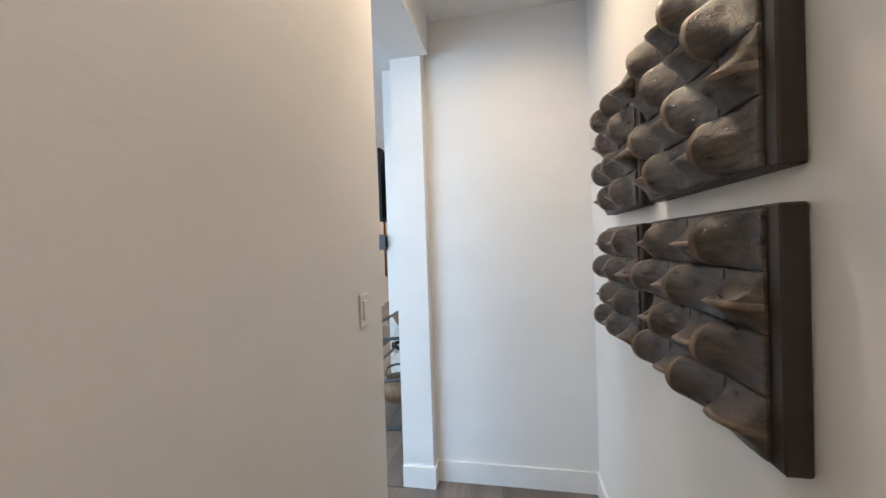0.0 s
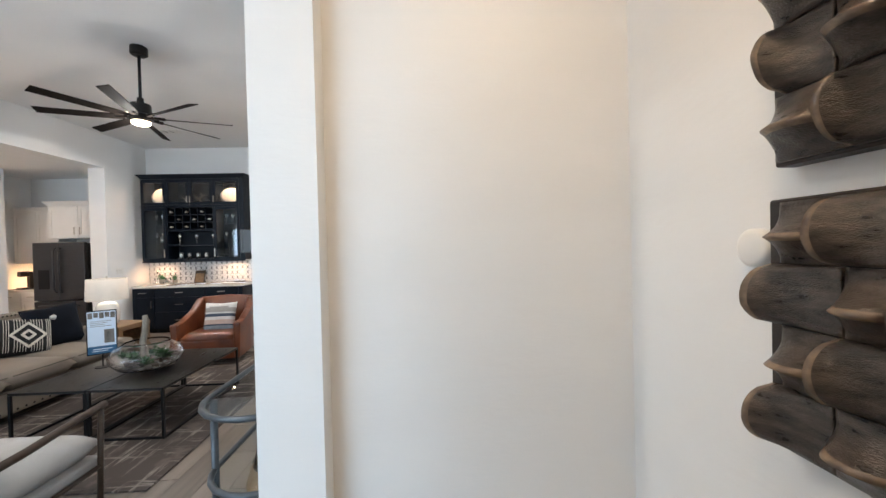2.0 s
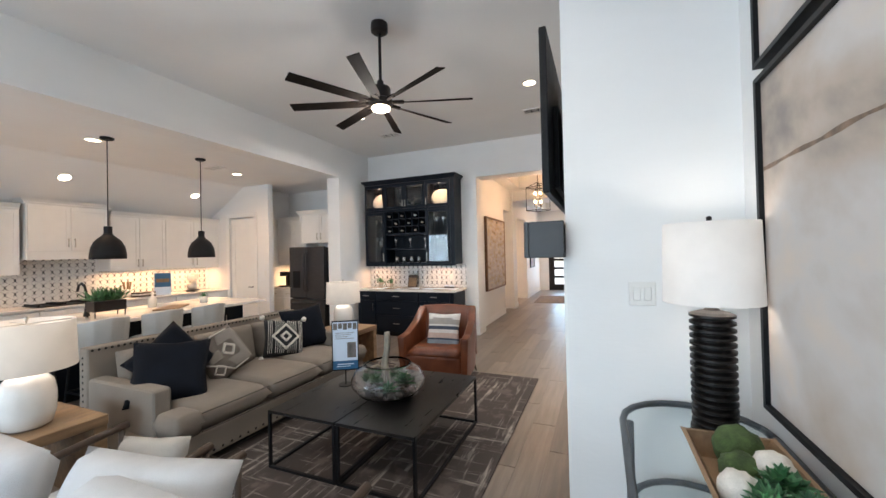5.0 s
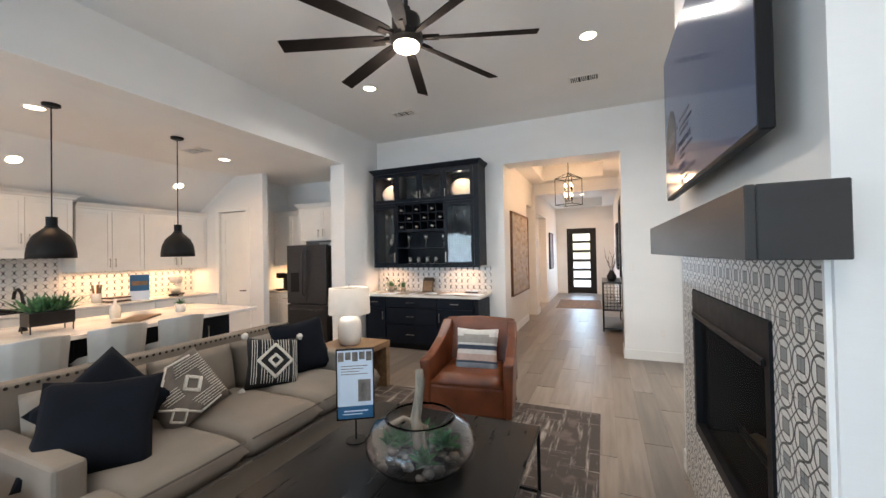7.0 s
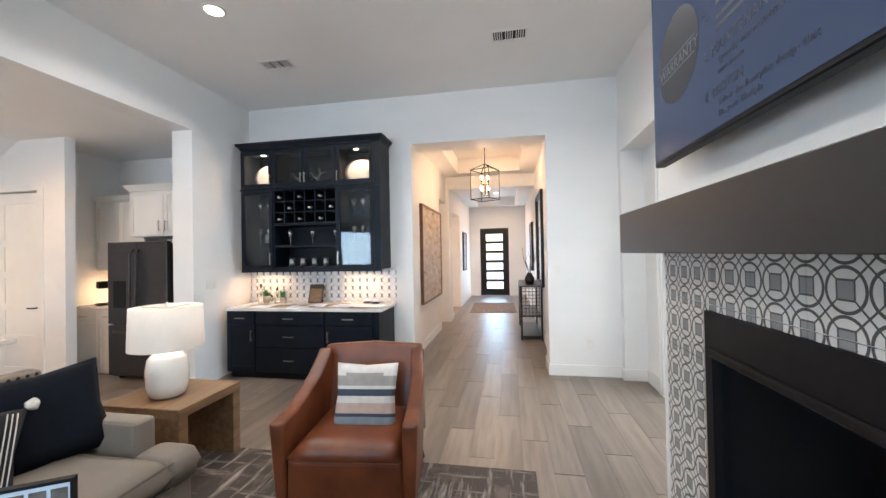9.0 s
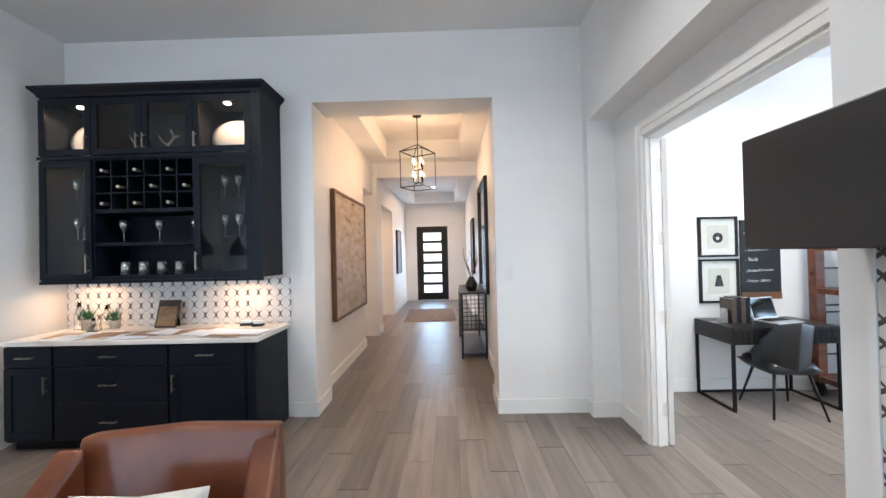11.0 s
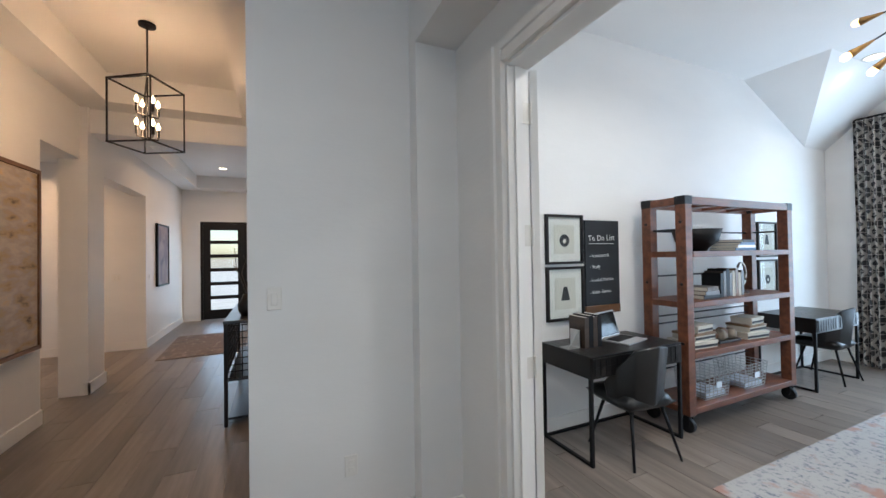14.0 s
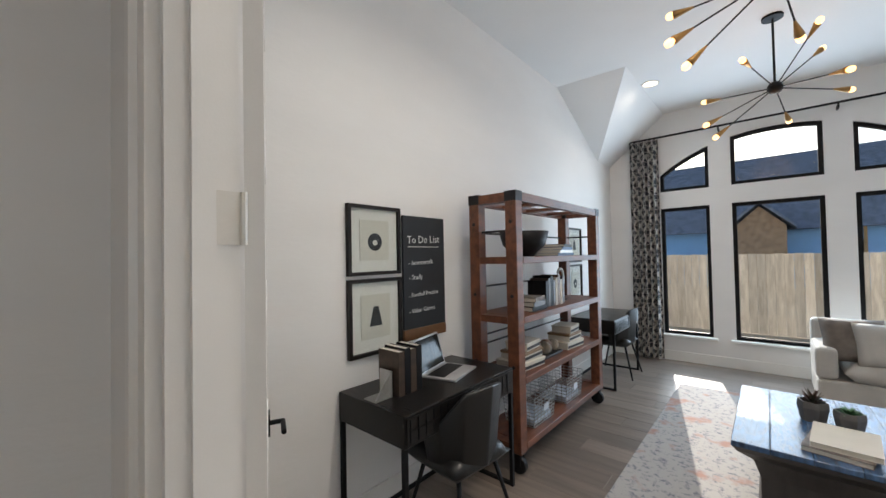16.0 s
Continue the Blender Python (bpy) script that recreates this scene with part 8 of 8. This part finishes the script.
part("body", slab_path([((-w, -d, z), (w, -d, z), (w, d, z), (-w, d, z)) for z, w, d in ((0.0, 0.46, 0.32), (0.08, 0.44, 0.30), (0.24, 0.44, 0.30), (0.34, 0.47, 0.33), (0.40, 0.55, 0.40), (0.43, 0.57, 0.42))], bmesh.new()), DARKWOOD, chest)
for k in range(5):
    y = -0.425 + 0.17 * k
    part("top_plank", soft_box(-0.575, y + 0.001, 0.43, 0.575, y + 0.169, 0.462, 0.004, 1), SKY_TINTED_WOOD, chest)
POT = paint("grey_stone_pot", (0.14, 0.135, 0.13), 0.85, scale=12, vary=0.2, bump=0.3)
CRIMSON = paint("red_tipped_agave", (0.09, 0.04, 0.035), 0.45, scale=20, vary=0.3, bump=0.1, second=(0.03, 0.05, 0.03))
rg = random.Random(21)
for x, y, r, h, mm in ((2.92, 8.21, 0.075, 0.12, CRIMSON), (2.85, 8.06, 0.07, 0.11, GREEN)):
    p_ = thing("potted_succulent", "succulent in a grey hexagonal stone pot", "plant", (x, y, 0.474), 20, "succulents on the chest")
    part("pot", turn_profile([(0, 0), (r * 0.8, 0), (r, h * 0.7), (r * 0.95, h), (r * 0.85, h), (r * 0.8, h * 0.8), (0, h * 0.8)], 6), POT, p_)
    bm = bmesh.new()
    rosette(bm, (0, 0, h * 0.8), r * 1.25, 26, 0.13 if mm is CRIMSON else 0.06, rg, 0.28)
    part("foliage", bm, mm, p_)
for k in range(2):
    flat_book(2.53 + 0.02 * k, 8.13 - 0.02 * k, 0.475 + 0.028 * k, 0.26, 0.34, 0.027, (PEBBLE, PAPER)[k], 78 + 6 * k, "books on the chest")
of = thing("office_sofa", "cream slipcovered sofa under the office windows", "sofa", (5.05, 7.12, 0), -90)
part("base", soft_box(-0.95, -0.35, 0.05, 0.80, 0.42, 0.30, 0.03, 2), CREAM, of)
part("backrest", soft_box(-0.95, 0.28, 0.30, 0.80, 0.44, 0.80, 0.06, 4), CREAM, of)
part("arm", soft_box(-0.96, -0.33, 0.30, -0.80, 0.28, 0.60, 0.06, 4), CREAM, of)
for x in (-0.38, 0.42):
    part("seat_cushion", moved(cushion(0.78, 0.66, 0.18, 0.16), pose(x, -0.05, 0.38)), CREAM, of, smooth=True)
part("foot", boxes((-0.9, -0.3, 0, -0.84, -0.24, 0.05), (-0.9, 0.3, 0, -0.84, 0.36, 0.05), (0.7, -0.3, 0, 0.76, -0.24, 0.05)), WALNUT, of)
for x, y, z, m_, l_ in ((4.92, 7.80, 0.66, TAUPE_KNIT, "grey woven throw pillow on the cream sofa"), (4.86, 7.58, 0.64, CREAM, "fringed cream throw pillow on the sofa"), (4.84, 7.2, 0.62, TAUPE_KNIT, "grey striped throw pillow on the sofa")):
    p_ = thing("throw_pillow", l_, "pillow", (x, y, z))
    part("cover", moved(cushion(0.46, 0.42, 0.17, 0.36, 10, 0.06), pose(0, 0, 0, 0, 0, -80) @ pose(0, 0, 0, 70, 0, 0)), m_, p_, smooth=True)

# curtain and rod
m, t, p = nodes_of("geometric_curtain")
co, mp = t.nodes.new("ShaderNodeTexCoord"), t.nodes.new("ShaderNodeMapping")
br, w1, w2, mx, mix = (t.nodes.new("ShaderNode" + k) for k in ("TexBrick", "TexWave", "TexWave", "Math", "Mix"))
sep, cmb = t.nodes.new("ShaderNodeSeparateXYZ"), t.nodes.new("ShaderNodeCombineXYZ")
t.links.new(co.outputs["UV"], mp.inputs[0])
for n, r in ((w1, 0.785), (w2, -0.785)):
    mm_ = t.nodes.new("ShaderNodeMapping")
    mm_.inputs["Rotation"].default_value = (0, 0, r)
    t.links.new(mp.outputs[0], mm_.inputs[0]), t.links.new(mm_.outputs[0], n.inputs["Vector"])
    n.inputs["Scale"].default_value = 2.2
t.links.new(mp.outputs[0], br.inputs["Vector"])
br.inputs["Scale"].default_value, br.inputs["Mortar Size"].default_value, br.inputs["Color1"].default_value, br.inputs["Color2"].default_value, br.inputs["Mortar"].default_value = 7.0, 0.03, (0, 0, 0, 1), (0, 0, 0, 1), (1, 1, 1, 1)
br.inputs["Brick Width"].default_value, br.inputs["Row Height"].default_value, br.offset = 0.5, 0.5, 0.0
g1, g2 = t.nodes.new("ShaderNodeMath"), t.nodes.new("ShaderNodeMath")
g1.operation = g2.operation = "GREATER_THAN"
g1.inputs[1].default_value = g2.inputs[1].default_value = 0.86
t.links.new(w1.outputs["Fac"], g1.inputs[0]), t.links.new(w2.outputs["Fac"], g2.inputs[0])
mx.operation = "MAXIMUM"
t.links.new(g1.outputs[0], mx.inputs[0]), t.links.new(g2.outputs[0], mx.inputs[1])
mx2 = t.nodes.new("ShaderNodeMath")
mx2.operation = "MAXIMUM"
t.links.new(mx.outputs[0], mx2.inputs[0]), t.links.new(br.outputs["Color"], mx2.inputs[1])
mix.data_type = "RGBA"
mix.inputs["A"].default_value, mix.inputs["B"].default_value = (0.036, 0.038, 0.042, 1), (0.42, 0.40, 0.37, 1)
t.links.new(mx2.outputs[0], mix.inputs["Factor"]), t.links.new(mix.outputs["Result"], p.inputs["Base Color"])
p.inputs["Roughness"].default_value = 0.9
CURTAIN = m
cu = thing("curtain", "black and white geometric patterned curtain gathered at the window", "curtain", (5.72, 9.74, 0.02))
bm = bmesh.new()
uv = bm.loops.layers.uv.new("UVMap")
n, rows = 60, 12
grid = []
for j in range(rows + 1):
    z = 3.16 * j / rows
    grid.append([bm.verts.new((0.045 * math.sin(k / n * 2 * math.pi * 5.5 + 0.3 * math.sin(z * 2)) + 0.01 * math.sin(z * 3 + k), -0.19 + 0.38 * k / n, z)) for k in range(n + 1)])
for j in range(rows):
    for k in range(n):
        f = bm.faces.new((grid[j][k], grid[j][k + 1], grid[j + 1][k + 1], grid[j + 1][k]))
        f.smooth = True
        for lo, (kk, jj) in zip(f.loops, ((k, j), (k + 1, j), (k + 1, j + 1), (k, j + 1))):
            lo[uv].uv = (kk / n * 0.9, 3.16 * jj / rows)
drape = part("drape", bm, CURTAIN, cu)
rod = thing("curtain_rod", "long black curtain rod with brackets above the windows", "curtain rod", (5.74, 8.2, 3.20))
part("rod", tube([(0, 1.72, 0), (0, -1.7, 0)], 0.013, 10), BLACK, rod, smooth=True)
part("finial", tube([(0, 1.72, 0), (0, 1.78, 0)], 0.022, 10), BLACK, rod)
for y in (1.6, 0.65, -0.45, -1.6):
    part("bracket", boxes((-0.008, y - 0.008, -0.06, 0.119, y + 0.008, -0.02), (-0.012, y - 0.008, -0.06, 0.012, y + 0.008, -0.012)), BLACK, rod)


# starburst chandelier
GOLD = paint("aged_brass", (0.42, 0.24, 0.09), 0.35, metal=0.9, scale=20, vary=0.2, bump=0.05)
EDISON = glow("amber_bulb", (1.0, 0.58, 0.22), 2.6)


STAR_ARMS = ((-0.44, 0.12, -0.22), (-0.45, -0.24, 0.18), (-0.28, -0.31, 0.30), (0.31, -0.20, 0.22), (0.52, -0.07, -0.10), (0.46, 0.35, 0.05), (0.31, 0.17, 0.36), (0.0, 0.32, -0.38), (-0.30, 0.05, 0.40), (0.10, -0.09, -0.48))


def starburst(x, y, drop):
    c = thing("starburst_chandelier", "black starburst chandelier with brass cones and amber bulbs", "chandelier", (x, y, OC), 0, "starburst chandeliers")
    part("canopy", turn_profile([(0, 0), (0.075, 0), (0.075, -0.02), (0, -0.025)], 28), BLACK, c)
    part("stem", tube([(0, 0, -0.02), (0, 0, -drop)], 0.009, 8), BLACK, c)
    bm = bmesh.new()
    bmesh.ops.create_uvsphere(bm, u_segments=20, v_segments=12, radius=0.055)
    part("hub", moved(bm, pose(0, 0, -drop)), BLACK, c, smooth=True)
    hub = Vector((0, 0, -drop))
    for r, u, f in STAR_ARMS:
        d = Vector((0.656 * r + 0.755 * f, -0.755 * r + 0.656 * f, u))
        l = d.length
        d.normalize()
        arm = part("arm", tube([hub, hub + d * (l - 0.06)], 0.005, 6), BLACK, c)
        rot = d.to_track_quat("Z", "Y").to_matrix().to_4x4()
        part("cone", moved(turn_profile([(0.006, -0.11), (0.022, -0.02), (0.026, 0.0), (0.02, 0.0), (0, -0.02)], 14), Matrix.Translation(hub + d * l) @ rot), GOLD, arm, "aged brass cone", smooth=True)
        part("bulb", moved(turn_profile([(0, -0.01), (0.016, 0.0), (0.024, 0.02), (0.018, 0.042), (0, 0.052)], 12), Matrix.Translation(hub + d * l) @ rot), EDISON, arm, "glowing amber bulb", smooth=True)
    bulb_lamp((x, y, OC - drop - 0.1), 14, AMBER, 0.25)


starburst(3.93, 8.31, 0.62), starburst(2.26, 8.31, 0.57)
# the two at x 1.2 are out of view, added to fill the office
downlight(4.62, 9.40, OC, 14), downlight(1.2, 8.7, OC, 60), downlight(1.2, 7.3, OC, 50)
vent(3.0, 8.0, OC)

# ---- outdoors ----
GRASS = paint("yard_ground", (0.42, 0.37, 0.29), 0.95, scale=1.5, vary=0.4, bump=0.5, second=(0.30, 0.26, 0.20))
structure("ground", boxes((-400, -400, -0.5, 400, 400, -0.16)), GRASS, "bare yard ground that reaches the horizon", "ground")
CEDAR = paint("weathered_fence_board", (0.72, 0.62, 0.50), 0.85, scale=3, vary=0.2, bump=0.3, fine=50, stretch=(5, 5, 1), per_piece=0.32, second=(0.58, 0.48, 0.37))
fence = thing("fence", "weathered wooden board fence behind the house", "fence", (9.6, 8.3, -0.16))
fb = boxes((0, 0.003, 0, 0.02, 0.137, 1.63))
fm = bpy.data.meshes.new("fence_board")
fb.to_mesh(fm)
fb.free()
fm.materials.append(CEDAR)
for k in range(110):
    b = new("fence_board", fm)
    b.parent = fence
    b.location = (0.004 * (k % 3), -7.7 + 0.14 * k, 0.015 * ((k * 7) % 5) / 5)
for z in (0.3, 0.85, 1.4):
    part("fence_rail", boxes((0.03, -7.7, z, 0.07, 7.7, z + 0.09)), CEDAR, fence)
ROOF = paint("grey_shingle", (0.17, 0.20, 0.26), 0.9, scale=4, vary=0.3, bump=0.3, fine=30)
BRICK = paint("tan_brick", (0.42, 0.28, 0.18), 0.9, scale=5, vary=0.3, bump=0.3, fine=30)
WRAP = paint("blue_house_wrap", (0.22, 0.45, 0.78), 0.6, scale=4, vary=0.08, bump=0.1)
STUD = paint("raw_timber", (0.42, 0.27, 0.14), 0.85, scale=4, vary=0.2, bump=0.2)
hs = thing("neighbour_house", "half-built neighbouring house with blue wrap and grey roof", "house", (22, 9, -0.16))
part("wall", boxes((0, -9, 0, 8, 9, 2.6)), WRAP, hs)
part("roof", slab_path([((-0.6, y, 2.6), (8.6, y, 2.6), (4.0, y * 0.75, 6.7)) for y in (-9.6, 9.6)], bmesh.new()), ROOF, hs)
part("gable", slab_path([((x, -1.2, 0), (x, 0.5, 0), (x, 0.5, 2.75), (x, -0.35, 3.6), (x, -1.2, 2.75)) for x in (-1.6, 3.0)], bmesh.new()), BRICK, hs)
part("gable_roof", slab_path([((x, -1.5, 2.6), (x, -0.35, 3.7), (x, 0.8, 2.6), (x, 0.8, 2.72), (x, -0.35, 3.86), (x, -1.5, 2.72)) for x in (-2.0, 3.5)], bmesh.new()), ROOF, hs)
for y in (-6, -3, 6.5):
    wn = part("window", boxes((-0.03, y - 0.6, 0.9, 0.02, y + 0.6, 2.1)), BLACK, hs)
for k in range(6):
    part("stud", boxes((-0.1, -8 + 1.1 * k, 0, -0.02, -7.9 + 1.1 * k, 2.6)), STUD, hs)
# pale sunlit sheet added out front so the front door's panes look bright
PALE_GROUND = paint("pale_added_ground", (0.50, 0.48, 0.45), 0.85, scale=2, vary=0.12, bump=0.2, fine=60)
structure("driveway", boxes((-12, 18.72, -0.155, 8, 60, -0.13)), PALE_GROUND, "pale ground sheet added outside to brighten the front door's lites", "driveway")

# ---- floor planks, laid last ----
ROOMS = ((-5.8, -1.2, -0.06, NY), (-0.06, -1.2, 0.93, 3.04), (-9.1, -1.2, -5.8, NY), (HL, NY, HR, 18.55), (-0.17, OS, OX, ON), (-6.85, 12.35, HL, 15.72), (-0.31, 1.9, -0.05, 3.0))
rest = bmesh.new()
laid = 0
rng = random.Random(4)
col = 0
x = -9.1
while x < OX:
    shift = (col * 0.37 % 1.0) * PL
    col += 1
    y = -1.3 - shift
    while y < 18.5:
        cx, cy = x + PW / 2, y + PL / 2
        if any(a - PW / 2 < cx < c + PW / 2 and b - PL / 2 < cy < d + PL / 2 for a, b, c, d in ROOMS):
            near = (-3.4 < cx < -1.0 and 6.4 < cy < 13.5) or (0.3 < cx < 4.0 and 7.6 < cy < 10.0) or (-1.9 < cx < 0.0 and 7.0 < cy < 10.0) or (0 < cx < 0.9 and 1.6 < cy < 3.0)
            if near and laid < 300:
                p = new("plank", plank_mesh)
                p.parent = floor
                p.location = (x, y, 0)
                laid += 1
            else:
                box(rest, x + 0.0015, y + 0.002, -0.006, x + PW - 0.0015, y + PL - 0.004, 0.0)
        y += PL
    x += PW
ob = part("planks_further_off", rest, PLANK_REST, floor)
ob["kind"] = "stuff"
